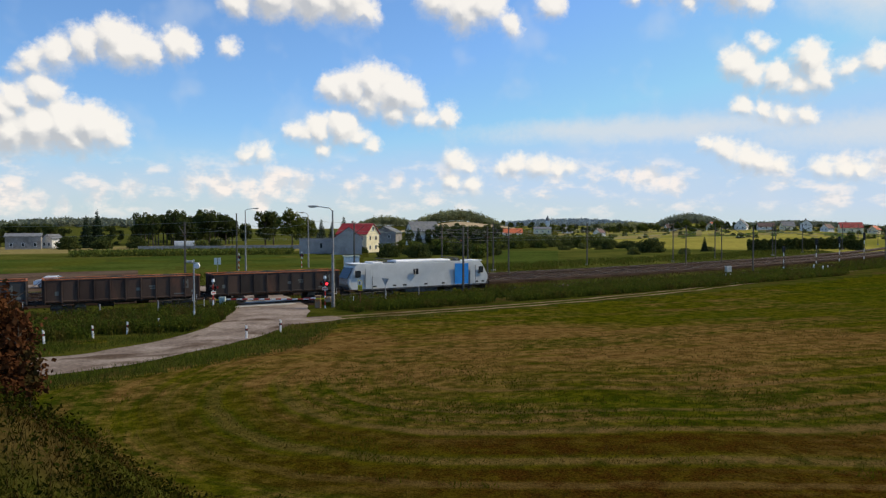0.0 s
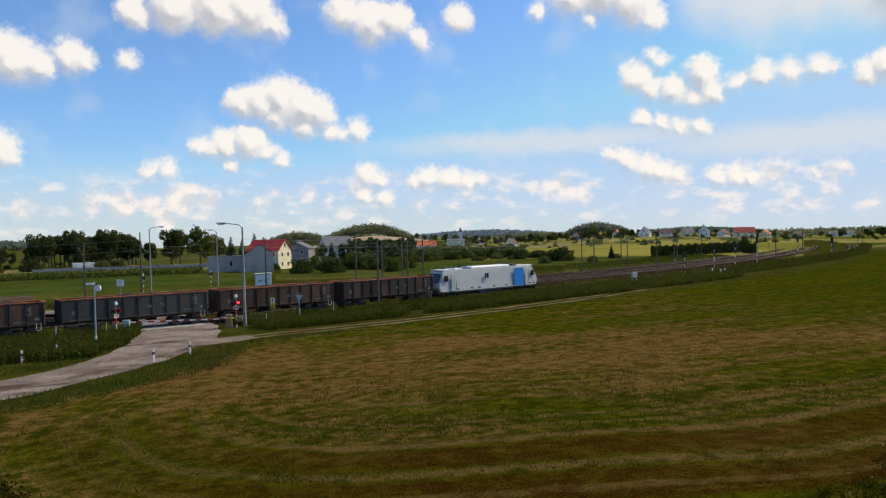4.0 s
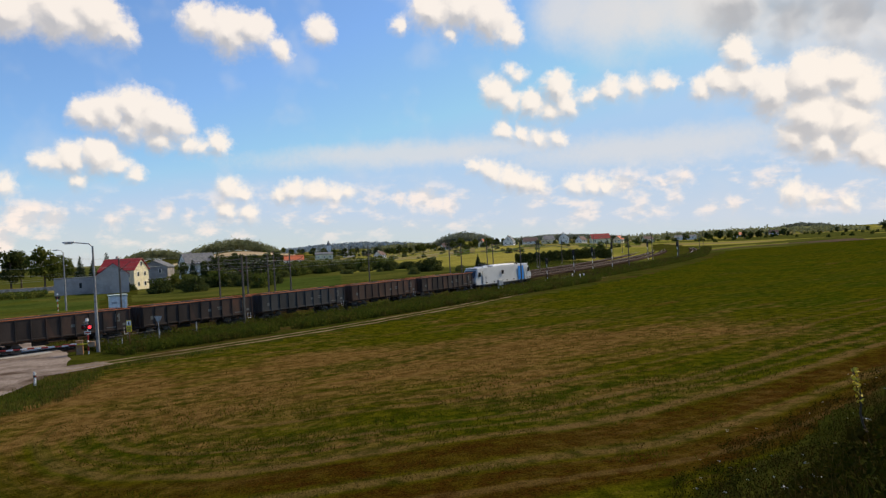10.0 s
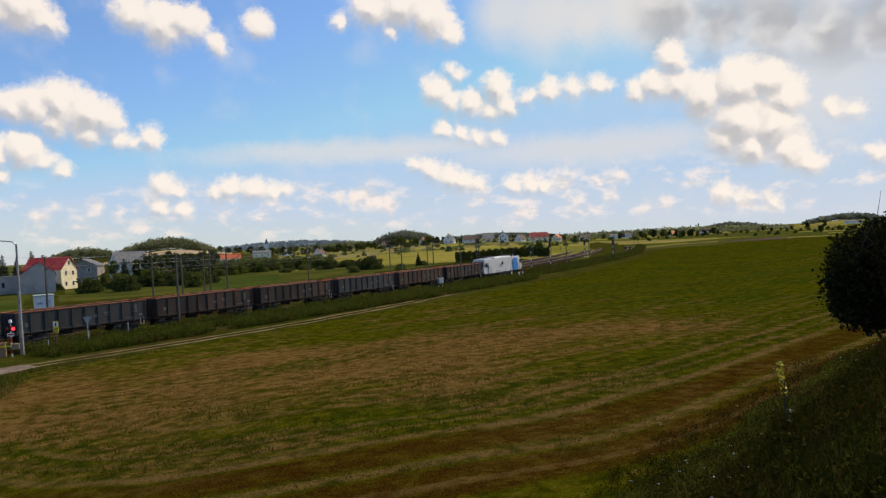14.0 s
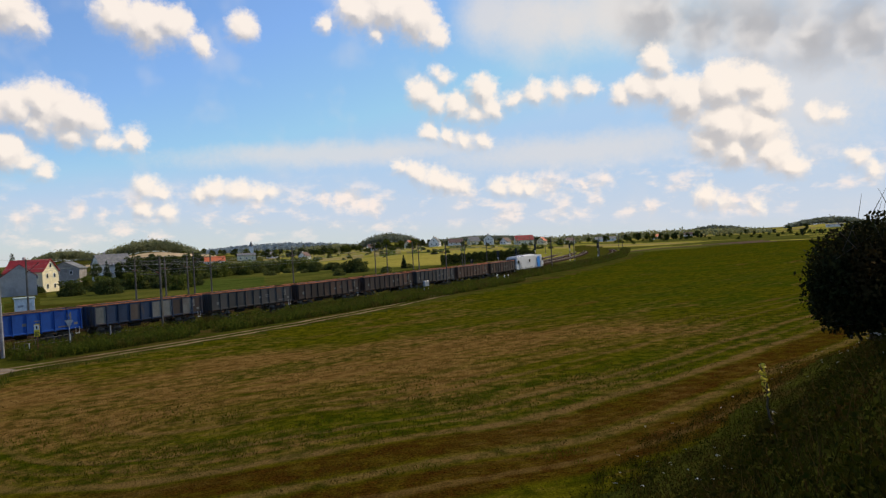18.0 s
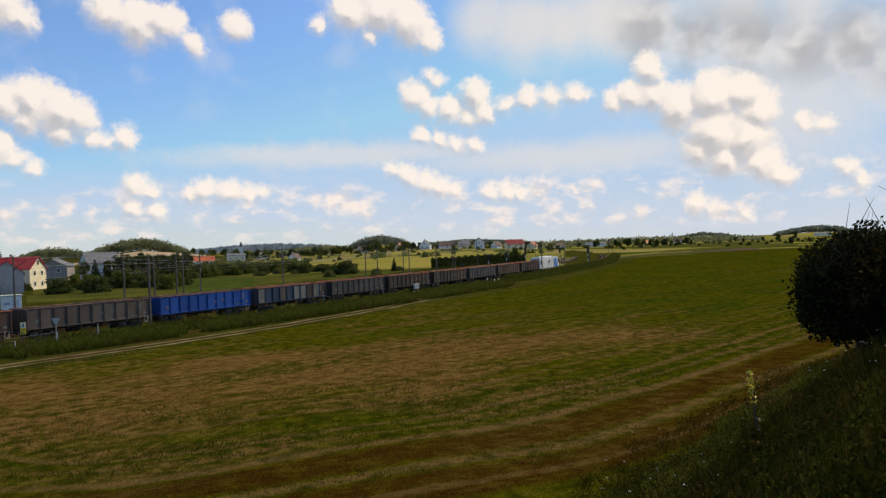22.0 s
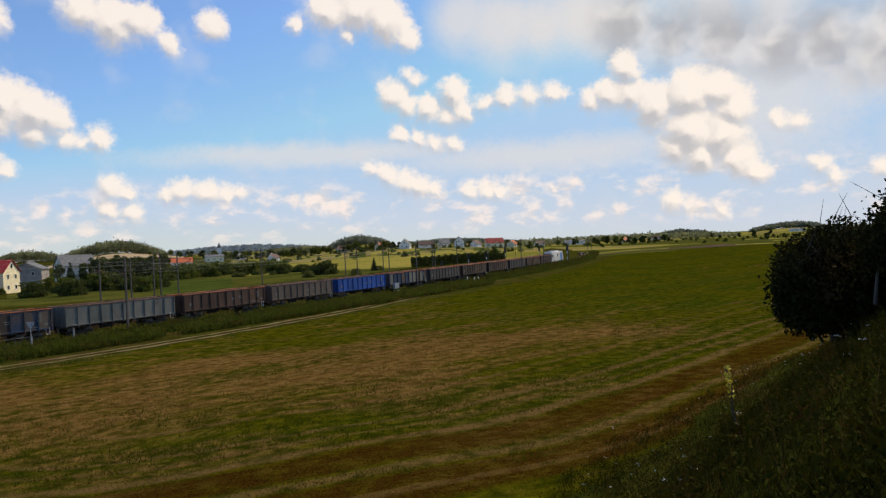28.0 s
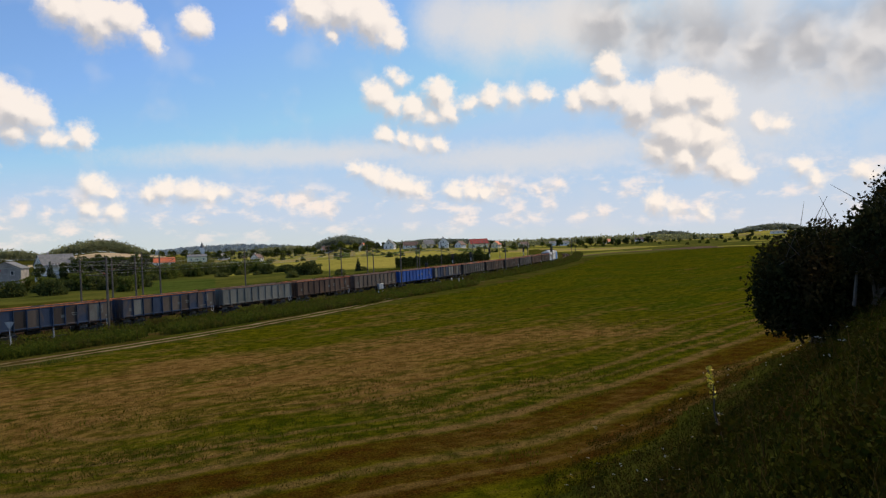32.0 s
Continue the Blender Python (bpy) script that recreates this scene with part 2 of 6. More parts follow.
def build_sky():
    g = Graph(world.node_tree)
    sky = g.t.nodes.new("ShaderNodeTexSky")
    sky.sky_type, sky.sun_disc = "NISHITA", False
    sky.sun_elevation, sky.sun_rotation = radians(SUN_EL), radians(SUN_AZ)
    sky.air_density, sky.dust_density, sky.ozone_density = 1.0, 0.6, 2.0
    way = g.n("ShaderNodeTexCoord").outputs["Generated"]
    sep = g.n("ShaderNodeSeparateXYZ", (way,))
    az = g.m("MULTIPLY", g.m("ARCTAN2", sep.outputs[0], sep.outputs[1]), 57.2958)
    el = g.m("MULTIPLY", g.m("ARCSINE", sep.outputs[2]), 57.2958)
    flat = g.n("ShaderNodeCombineXYZ", (az, el, 0.0)).outputs[0]

    def vec(op, a, b):
        return g.n("ShaderNodeVectorMath", (a, b), operation=op).outputs[0]

    def jog(p, scale, detail, amount, seed=0.0):
        """p pushed about by noise."""
        c = g.noise(vec("ADD", p, (seed, seed * 0.7, 0.0)), scale, detail, 0.55).outputs["Color"]
        return vec("ADD", p, vec("MULTIPLY", vec("SUBTRACT", c, (0.5, 0.5, 0.5)), (amount, amount * 0.75, 0.0)))

    bent = jog(jog(flat, 0.35, 1.0, 1.2), 1.1, 4.0, 0.9, 5.0)

    def heap(name, clouds, soft):
        """A node group: degrees inside the nearest head, smoothly joined."""
        tree = bpy.data.node_groups.new(name, "ShaderNodeTree")
        tree.interface.new_socket("Way", in_out="INPUT", socket_type="NodeSocketVector")
        tree.interface.new_socket("Depth", in_out="OUTPUT", socket_type="NodeSocketFloat")
        k = Graph(tree)
        p, best = k.n("NodeGroupInput").outputs[0], None
        for a, e, r in clouds:
            gap = k.n("ShaderNodeVectorMath", (p, (a, e, 0.0)), operation="DISTANCE").outputs["Value"]
            d = k.m("SUBTRACT", r, gap)
            best = d if best is None else k.m("SMOOTH_MAX", best, d, soft)
        k.n("NodeGroupOutput", (best,))
        return tree

    def inside(tree, p):
        node = g.t.nodes.new("ShaderNodeGroup")
        node.node_tree = tree
        g.t.links.new(p, node.inputs[0])
        return node.outputs[0]

    def heads(p):
        """Rounded swellings of three sizes."""
        total = None
        for size, weight in ((0.55, 0.50), (1.3, 0.30), (3.0, 0.14)):
            cell = g.n("ShaderNodeTexVoronoi", {"Vector": p, "Scale": size})
            cell.feature, cell.inputs["Smoothness"].default_value = "SMOOTH_F1", 0.6
            one = g.m("MULTIPLY", g.m("SUBTRACT", 0.40, cell.outputs["Distance"]), weight)
            total = one if total is None else g.m("ADD", total, one)
        return total

    everything = heap("cumulus_heads", [c for h in HEAPS for c in h], 0.7)
    sunward = vec("ADD", bent, (0.25, 0.55, 0.0))
    lumps, lumps_up = heads(bent), heads(sunward)
    fray = g.m("SUBTRACT", g.noise(flat, 2.4, 4.0, 0.6).outputs["Fac"], 0.5)
    core, core_up = inside(everything, bent), inside(everything, sunward)
    deep = g.m("ADD", g.m("ADD", g.m("ADD", core, 0.24), g.m("MULTIPLY", lumps, 0.75)), g.m("MULTIPLY", fray, 0.8))
    rise = g.m("SUBTRACT", g.m("ADD", core, g.m("MULTIPLY", lumps, 0.8)), g.m("ADD", core_up, g.m("MULTIPLY", lumps_up, 0.8)))
    lit = g.ramp(rise, -0.56, 0.42)
    firm = g.ramp(rise, -0.35, 0.35, 1.15, 0.5)
    dense = g.n("ShaderNodeMapRange", {"Value": deep, "From Min": -0.38, "From Max": firm})
    dense.interpolation_type = "SMOOTHSTEP"
    dense = g.m("MULTIPLY", dense.outputs[0], 0.93)

    def ovals(clouds):
        best = None
        for a, e, rx, ry in clouds:
            k = vec("MULTIPLY", vec("SUBTRACT", bent, (a, e, 0.0)), (1 / rx, 1 / ry, 0.0))
            d = g.m("SUBTRACT", 1.0, g.n("ShaderNodeVectorMath", (k,), operation="LENGTH").outputs["Value"])
            best = d if best is None else g.m("MAXIMUM", best, d)
        return best

    broad = g.noise(flat, 0.22, 3.0, 0.5).outputs["Fac"]
    dense_veil = g.m("MULTIPLY", g.ramp(g.m("ADD", ovals(VEIL), g.m("MULTIPLY", fray, 0.4)), -0.35, 0.8), 0.66)
    low = inside(heap("low_heads", LOW + LOW_B, 0.3), bent)
    dense_low = g.m("MULTIPLY", g.ramp(g.m("ADD", low, g.m("ADD", g.m("MULTIPLY", lumps, 1.1), g.m("MULTIPLY", fray, 0.9))), -0.45, 0.6), 0.82)
    grey = inside(heap("grey_heads", GREY, 3.0), bent)
    dense_grey = g.m("MULTIPLY", g.ramp(g.m("ADD", grey, g.m("MULTIPLY", fray, 0.5)), -1.6, 1.6), 0.92)
    pale = inside(heap("pale_heads", PALE, 1.5), bent)
    dense_pale = g.m("MULTIPLY", g.ramp(g.m("ADD", pale, g.m("MULTIPLY", fray, 0.6)), -1.4, 1.9), 0.75)
    grey_tone = g.mix(g.ramp(g.noise(bent, 0.35, 2.0, 0.5).outputs["Fac"], 0.40, 0.72), GREY_COL, VEIL_COL)
    wisps = g.m("MULTIPLY", g.ramp(broad, 0.5, 0.72), 0.28)
    haze = g.ramp(el, 8.0, -0.5, 0.0, 0.72)
    # the crowd of small clouds towards the horizon
    wide = g.n("ShaderNodeCombineXYZ", (az, g.m("MULTIPLY", el, 1.9), 3.0)).outputs[0]
    wide_up = g.n("ShaderNodeCombineXYZ", (az, g.m("MULTIPLY", g.m("ADD", el, 0.5), 1.9), 3.0)).outputs[0]
    crowd = g.noise(wide, 0.42, 4.0, 0.55).outputs["Fac"]
    crowd_up = g.noise(wide_up, 0.42, 4.0, 0.55).outputs["Fac"]
    reach = g.m("MULTIPLY", g.ramp(el, 0.2, 1.8), g.ramp(el, 6.2, 3.6))
    dense_crowd = g.m("MULTIPLY", g.ramp(crowd, 0.47, 0.70), g.m("MULTIPLY", reach, 0.7))
    lit_low = g.ramp(g.m("ADD", g.m("SUBTRACT", crowd, crowd_up), g.m("MULTIPLY", g.m("SUBTRACT", lumps, lumps_up), 0.6)), -0.16, 0.08)
    blue = g.n("ShaderNodeVectorMath", (sky.outputs[0], SKY_GAIN), operation="MULTIPLY").outputs[0]
    blue = g.n("ShaderNodeVectorMath", (blue, (0.36, 0.60, 0.93)), operation="MINIMUM").outputs[0]
    c = g.mix(haze, blue, HAZE)
    c = g.mix(wisps, c, HAZE)
    c = g.mix(dense_veil, c, VEIL_COL)
    c = g.mix(dense_pale, c, VEIL_COL)
    c = g.mix(dense_grey, c, grey_tone)
    low_tone = g.mix(lit_low, LOW_DARK, LOW_COL)
    c = g.mix(dense_crowd, c, low_tone)
    c = g.mix(dense_low, c, low_tone)
    c = g.mix(dense, c, g.mix(lit, CLOUD_DARK, CLOUD_LIT))
    back = g.n("ShaderNodeBackground", (c, 1.0))
    g.n("ShaderNodeOutputWorld", (back.outputs[0],))


SKY_GAIN = (0.082, 0.120, 0.165)
HAZE = (0.61, 0.69, 0.81)
VEIL_COL = (0.70, 0.735, 0.79)
GREY_COL = (0.42, 0.46, 0.53)
LOW_COL = (0.93, 0.87, 0.86)
LOW_DARK = (0.66, 0.69, 0.76)
CLOUD_DARK, CLOUD_LIT = (0.50, 0.53, 0.59), (0.91, 0.895, 0.885)
build_sky()

sun = new("sun", bpy.data.lights.new("sun", "SUN"))
sun.data.energy, sun.data.angle, sun.data.color = 3.6, radians(0.6), (1.0, 0.88, 0.67)
sun.matrix_world = look((0, 0, 0), (-math.sin(radians(SUN_AZ)) * math.cos(radians(SUN_EL)),
                                    -math.cos(radians(SUN_AZ)) * math.cos(radians(SUN_EL)), -math.sin(radians(SUN_EL))))


# ---- materials ----
def material(name, c1, c2, scale=2.0, rough=0.85, bump=0.25, c3=None, fine=12.0, metal=0.0, stretch=(1, 1, 1), island=0.0, coords="Object", depth=0.02, spread=(0.38, 0.62), grit=0.28):
    """Two colours mottled by broad and fine noise, with a third in patches, grain and relief."""
    m = bpy.data.materials.new(name)
    m.use_nodes = True
    g = Graph(m.node_tree)
    if coords == "World":
        vec = g.n("ShaderNodeNewGeometry").outputs["Position"]
    else:
        vec = g.n("ShaderNodeTexCoord").outputs["Object"]
    mapped = g.n("ShaderNodeMapping", {"Vector": vec, "Scale": stretch}).outputs[0]
    broad = g.noise(mapped, scale, 4.0, 0.6).outputs["Fac"]
    grain = g.noise(mapped, scale * fine, 3.0, 0.6).outputs["Fac"]
    c = g.mix(g.ramp(broad, spread[0], spread[1]), c1, c2)
    if c3:
        patch = g.noise(mapped, scale * 0.43, 3.0, 0.65, 0.6).outputs["Fac"]
        c = g.mix(g.ramp(patch, 0.52, 0.66), c, c3)
    shade = g.ramp(grain, 0.2, 0.8, 1 - grit, 1 + grit)
    if island:
        rnd = g.n("ShaderNodeNewGeometry").outputs["Random Per Island"]
        shade = g.m("MULTIPLY", shade, g.ramp(rnd, 0.0, 1.0, 1 - island, 1 + island))
    mul = g.n("ShaderNodeVectorMath", (c, None), operation="SCALE")
    g.t.links.new(shade, mul.inputs["Scale"])
    b = g.n("ShaderNodeBsdfPrincipled", {"Base Color": mul.outputs[0], "Metallic": metal})
    g.t.links.new(g.ramp(grain, 0.2, 0.8, max(0.05, rough - 0.1), min(1.0, rough + 0.1)), b.inputs["Roughness"])
    b.inputs["Specular IOR Level"].default_value = 0.0 if coords == "World" else 0.3
    if bump:
        bn = g.n("ShaderNodeBump", {"Strength": bump, "Distance": depth, "Height": grain})
        g.t.links.new(bn.outputs[0], b.inputs["Normal"])
    g.n("ShaderNodeOutputMaterial", (b.outputs[0],))
    return m


def leafy(name, c1, c2, c3=None, scale=0.4, through_light=0.25, island=0.35):
    """Foliage: colour by leaf and by clump, with some light passing through."""
    m = bpy.data.materials.new(name)
    m.use_nodes = True
    g = Graph(m.node_tree)
    geo = g.n("ShaderNodeNewGeometry")
    rnd = geo.outputs["Random Per Island"]
    pos = geo.outputs["Position"]
    c = g.mix(rnd, c1, c2)
    if c3:
        c = g.mix(g.ramp(g.noise(pos, scale, 3.0).outputs["Fac"], 0.48, 0.66), c, c3)
    sh = g.ramp(g.noise(pos, scale * 4, 2.0).outputs["Fac"], 0.25, 0.75, 1 - island, 1 + island)
    mul = g.n("ShaderNodeVectorMath", (c, None), operation="SCALE")
    g.t.links.new(sh, mul.inputs["Scale"])
    d = g.n("ShaderNodeBsdfPrincipled", {"Base Color": mul.outputs[0], "Roughness": 0.9, "Specular IOR Level": 0.02})
    tr = g.n("ShaderNodeBsdfTranslucent", (mul.outputs[0],))
    mx = g.n("ShaderNodeMixShader", (through_light, d.outputs[0], tr.outputs[0]))
    g.n("ShaderNodeOutputMaterial", (mx.outputs[0],))
    return m


def glow(name, color, strength):
    m = bpy.data.materials.new(name)
    m.use_nodes = True
    g = Graph(m.node_tree)
    b = g.n("ShaderNodeBsdfPrincipled", {"Base Color": (*color, 1), "Emission Color": (*color, 1), "Emission Strength": strength, "Roughness": 0.3})
    g.n("ShaderNodeOutputMaterial", (b.outputs[0],))
    return m


def window_glass(name="window_glass", tint=(0.03, 0.035, 0.04)):
    m = bpy.data.materials.new(name)
    m.use_nodes = True
    g = Graph(m.node_tree)
    b = g.n("ShaderNodeBsdfPrincipled", {"Base Color": (*tint, 1), "Roughness": 0.06, "Specular IOR Level": 0.6})
    g.n("ShaderNodeOutputMaterial", (b.outputs[0],))
    return m


# The field was mown in rounds: a long loop about a spine that bends at SPINE[1] and runs on to the right.
SPINE = ((3.0, 35.0), (10.0, 35.0))
RUN = (math.cos(radians(22)), math.sin(radians(22)))


def field_material():
    """A mown field: swaths of straw, aftergrass and bare earth that sweep round in long loops."""
    m = bpy.data.materials.new("mown_field")
    m.use_nodes = True
    g = Graph(m.node_tree)
    pos = g.n("ShaderNodeNewGeometry").outputs["Position"]
    sep = g.n("ShaderNodeSeparateXYZ", (pos,))
    px, py = sep.outputs[0], sep.outputs[1]
    (ax, ay), (bx, by) = SPINE

    def length(a, b):
        return g.m("SQRT", g.m("ADD", g.m("MULTIPLY", a, a), g.m("MULTIPLY", b, b)))

    near_x = g.m("MINIMUM", g.m("MAXIMUM", px, ax), bx)
    left = length(g.m("SUBTRACT", px, near_x), g.m("SUBTRACT", py, ay))
    rx, ry = g.m("SUBTRACT", px, bx), g.m("SUBTRACT", py, by)
    along = g.m("MAXIMUM", g.m("ADD", g.m("MULTIPLY", rx, RUN[0]), g.m("MULTIPLY", ry, RUN[1])), 0.0)
    right = length(g.m("SUBTRACT", rx, g.m("MULTIPLY", along, RUN[0])), g.m("SUBTRACT", ry, g.m("MULTIPLY", along, RUN[1])))
    ring = g.m("MINIMUM", left, right)
    drift = g.m("MULTIPLY", g.m("SUBTRACT", g.m("MINIMUM", px, 20.0), 10.0), 0.09)
    ring = g.m("SUBTRACT", ring, drift)
    wob = g.noise(pos, 0.09, 2.0).outputs["Fac"]
    wob2 = g.noise(pos, 0.7, 3.0).outputs["Fac"]
    ring = g.m("ADD", ring, g.m("ADD", g.m("MULTIPLY", g.m("SUBTRACT", wob, 0.5), 1.5), g.m("MULTIPLY", g.m("SUBTRACT", wob2, 0.5), 0.55)))
    lane = g.n("ShaderNodeCombineXYZ", (ring, g.m("MULTIPLY", g.m("ADD", px, py), 0.05), 0.0)).outputs[0]
    swath = g.noise(lane, 0.62, 4.0, 0.6).outputs["Fac"]
    thin = g.noise(lane, 2.2, 3.0, 0.6).outputs["Fac"]
    patch = g.noise(pos, 0.11, 5.0, 0.65, 0.4).outputs["Fac"]
    tuft = g.noise(pos, 1.3, 4.0, 0.7).outputs["Fac"]
    grain = g.noise(pos, 14.0, 3.0, 0.7).outputs["Fac"]
    green = g.mix(g.ramp(tuft, 0.35, 0.65), (0.030, 0.036, 0.002), (0.084, 0.080, 0.005))
    lush = g.mix(g.ramp(tuft, 0.35, 0.65), (0.020, 0.034, 0.002), (0.052, 0.066, 0.004))
    straw = g.mix(g.ramp(tuft, 0.3, 0.7), (0.086, 0.049, 0.012), (0.195, 0.116, 0.036))
    earth = g.mix(g.ramp(g.m("ADD", grain, g.m("MULTIPLY", patch, 0.4)), 0.45, 0.9), (0.026, 0.010, 0.002), (0.064, 0.027, 0.005))
    # dry in the middle of the field on the left, greener towards the right and at the turn
    dx, dy = g.m("SUBTRACT", px, 7.0), g.m("SUBTRACT", py, 43.0)
    dry = g.ramp(length(g.m("MULTIPLY", dx, 0.42), dy), 17.0, 4.0, -0.06, 0.11)
    f1 = g.m("ADD", g.m("ADD", g.m("MULTIPLY", swath, 0.50), g.m("MULTIPLY", thin, 0.30)), g.m("ADD", g.m("MULTIPLY", patch, 0.62), g.m("MULTIPLY", tuft, 0.30)))
    f1 = g.m("ADD", g.m("SUBTRACT", f1, g.ramp(px, 25.0, 60.0, 0.0, 0.10)), dry)
    c = g.mix(g.ramp(g.m("ADD", patch, g.m("MULTIPLY", thin, 0.5)), 0.70, 0.84), green, lush)
    c = g.mix(g.ramp(f1, 0.76, 1.0), c, straw)
    # narrow turned-earth streaks along the swaths
    f2 = g.m("ADD", g.m("MULTIPLY", swath, 0.65), g.m("MULTIPLY", thin, 0.45))
    c = g.mix(g.m("MULTIPLY", g.ramp(f2, 0.63, 0.74), 0.7), c, earth)

    def band(lo, hi, edge=0.35):
        return g.m("MULTIPLY", g.ramp(ring, lo - edge, lo + edge), g.ramp(ring, hi + edge, hi - edge))

    rough = g.ramp(g.m("ADD", tuft, g.m("MULTIPLY", patch, 0.6)), 0.55, 0.95, 0.95, 0.55)
    c = g.mix(g.m("MULTIPLY", band(7.4, 11.3, 0.9), g.ramp(g.m("ADD", tuft, patch), 0.75, 1.15, 0.8, 0.0)), c, lush)
    # worn lanes where the tractor kept to its wheel tracks, on the near side; they fade round the turn
    over = g.m("SUBTRACT", g.m("SUBTRACT", py, by), g.m("MULTIPLY", g.m("MAXIMUM", rx, 0.0), 0.404))
    worn = g.m("MULTIPLY", g.ramp(over, 1.0, -5.0), g.ramp(px, -12.0, 3.0, 0.30, 1.0))
    for lo, hi in TURNED:
        c = g.mix(g.m("MULTIPLY", g.m("MULTIPLY", band(lo, hi), rough), worn), c, earth)
    for centre, half, much in RUTS:
        line = g.m("MULTIPLY", g.ramp(g.m("ABSOLUTE", g.m("SUBTRACT", ring, centre)), half * 1.5, half * 0.4), g.ramp(g.m("ADD", tuft, g.m("MULTIPLY", patch, 0.5)), 0.50, 0.85, 0.12, 1.0))
        c = g.mix(g.m("MULTIPLY", g.m("MULTIPLY", line, much), g.m("ADD", g.m("MULTIPLY", worn, 0.85), 0.15)), c, (0.150, 0.092, 0.034))
    shade = g.ramp(grain, 0.2, 0.8, 0.50, 1.16)
    mul = g.n("ShaderNodeVectorMath", (c, None), operation="SCALE")
    g.t.links.new(shade, mul.inputs["Scale"])
    b = g.n("ShaderNodeBsdfPrincipled", {"Base Color": mul.outputs[0], "Roughness": 1.0, "Specular IOR Level": 0.0})
    hgt = g.m("ADD", g.m("MULTIPLY", tuft, 1.0), g.m("ADD", g.m("MULTIPLY", grain, 0.4), g.m("MULTIPLY", thin, 0.7)))
    bn = g.n("ShaderNodeBump", {"Strength": 0.65, "Distance": 0.22, "Height": hgt})
    g.t.links.new(bn.outputs[0], b.inputs["Normal"])
    g.n("ShaderNodeOutputMaterial", (b.outputs[0],))
    return m


TURNED = ((12.6, 14.7), (15.8, 18.5))
RUTS = ((12.1, 0.32, 0.9), (15.25, 0.34, 0.75), (17.3, 0.25, 0.5), (9.4, 0.26, 0.75), (10.7, 0.18, 0.5), (5.6, 0.22, 0.6), (3.9, 0.18, 0.4), (2.4, 0.15, 0.35))

MEADOW = material("meadow", (0.028, 0.034, 0.005), (0.052, 0.054, 0.009), 0.25, 0.95, 0.6, (0.056, 0.040, 0.012), 14, coords="World", depth=0.2)
FIELD = field_material()
ROAD = material("worn_concrete_road", (0.165, 0.130, 0.108), (0.255, 0.210, 0.178), 0.35, 0.9, 0.3, (0.085, 0.060, 0.044), 12, coords="World")
DIRT = material("dirt_track", (0.14, 0.10, 0.054), (0.205, 0.155, 0.09), 0.5, 0.95, 0.4, (0.12, 0.10, 0.045), 12, coords="World")
BALLAST = material("ballast", (0.026, 0.017, 0.012), (0.052, 0.035, 0.025), 0.5, 0.95, 0.8, (0.018, 0.012, 0.009), 16, coords="World", depth=0.08)
RAIL = material("rusty_rail", (0.055, 0.028, 0.018), (0.10, 0.055, 0.036), 1.0, 0.6, 0.2, metal=0.4)
RAILTOP = material("polished_rail_head", (0.24, 0.21, 0.185), (0.33, 0.29, 0.26), 0.3, 0.45, 0.0, metal=0.7)
SLEEPER = material("grey_sleeper", (0.034, 0.024, 0.018), (0.060, 0.044, 0.033), 1.0, 0.9, 0.3, island=0.25)
CONCRETE = material("grey_concrete", (0.26, 0.25, 0.235), (0.36, 0.35, 0.33), 1.2, 0.85, 0.2, (0.2, 0.19, 0.17))
GALV = material("galvanised_steel", (0.34, 0.35, 0.36), (0.46, 0.47, 0.48), 2.0, 0.5, 0.1, metal=0.6)
MASTMET = material("weathered_steel_mast", (0.085, 0.075, 0.06), (0.13, 0.115, 0.095), 1.5, 0.7, 0.1, metal=0.3)
WHITE = material("white_paint", (0.72, 0.72, 0.70), (0.82, 0.82, 0.80), 2.0, 0.5, 0.05)
DIRTYWHITE = material("greyed_white_paint", (0.52, 0.52, 0.50), (0.66, 0.66, 0.64), 2.0, 0.6, 0.05)
REDP = material("red_paint", (0.42, 0.03, 0.025), (0.52, 0.05, 0.04), 2.0, 0.45, 0.05)
BLACK = material("black_plastic", (0.015, 0.015, 0.016), (0.03, 0.03, 0.03), 3.0, 0.5, 0.05)
YELLOW = material("yellow_sheet", (0.70, 0.52, 0.03), (0.80, 0.62, 0.05), 2.0, 0.5, 0.05)
ORANGEBOX = material("weathered_orange_box", (0.36, 0.17, 0.07), (0.30, 0.22, 0.15), 2.0, 0.7, 0.1, (0.24, 0.24, 0.22))
TEALBOX = material("pale_green_box", (0.36, 0.44, 0.40), (0.45, 0.52, 0.48), 2.0, 0.6, 0.1)
WIRE = material("copper_wire", (0.16, 0.19, 0.17), (0.24, 0.28, 0.25), 1.0, 0.5, 0.0, metal=0.5)
GLASS = window_glass()
REDLAMP = glow("red_lamp", (1.0, 0.03, 0.05), 3.0)
DARKLAMP = material("unlit_red_lamp", (0.10, 0.01, 0.01), (0.14, 0.015, 0.015), 3.0, 0.2, 0.0)
BARK = material("bark", (0.06, 0.045, 0.035), (0.11, 0.09, 0.07), 3.0, 0.95, 0.6, stretch=(1, 1, 0.3))
LEAF_DARK = leafy("dark_leaves", (0.046, 0.060, 0.018), (0.090, 0.108, 0.030), (0.062, 0.076, 0.026), through_light=0.35)
LEAF_MID = leafy("green_leaves", (0.070, 0.092, 0.018), (0.125, 0.150, 0.032), (0.135, 0.140, 0.030), through_light=0.4)
LEAF_OLIVE = leafy("olive_leaves", (0.090, 0.105, 0.026), (0.155, 0.165, 0.050), (0.11, 0.13, 0.04), through_light=0.4)
LEAF_RED = leafy("reddening_leaves", (0.060, 0.022, 0.010), (0.110, 0.045, 0.018), (0.045, 0.035, 0.012), scale=2.0)
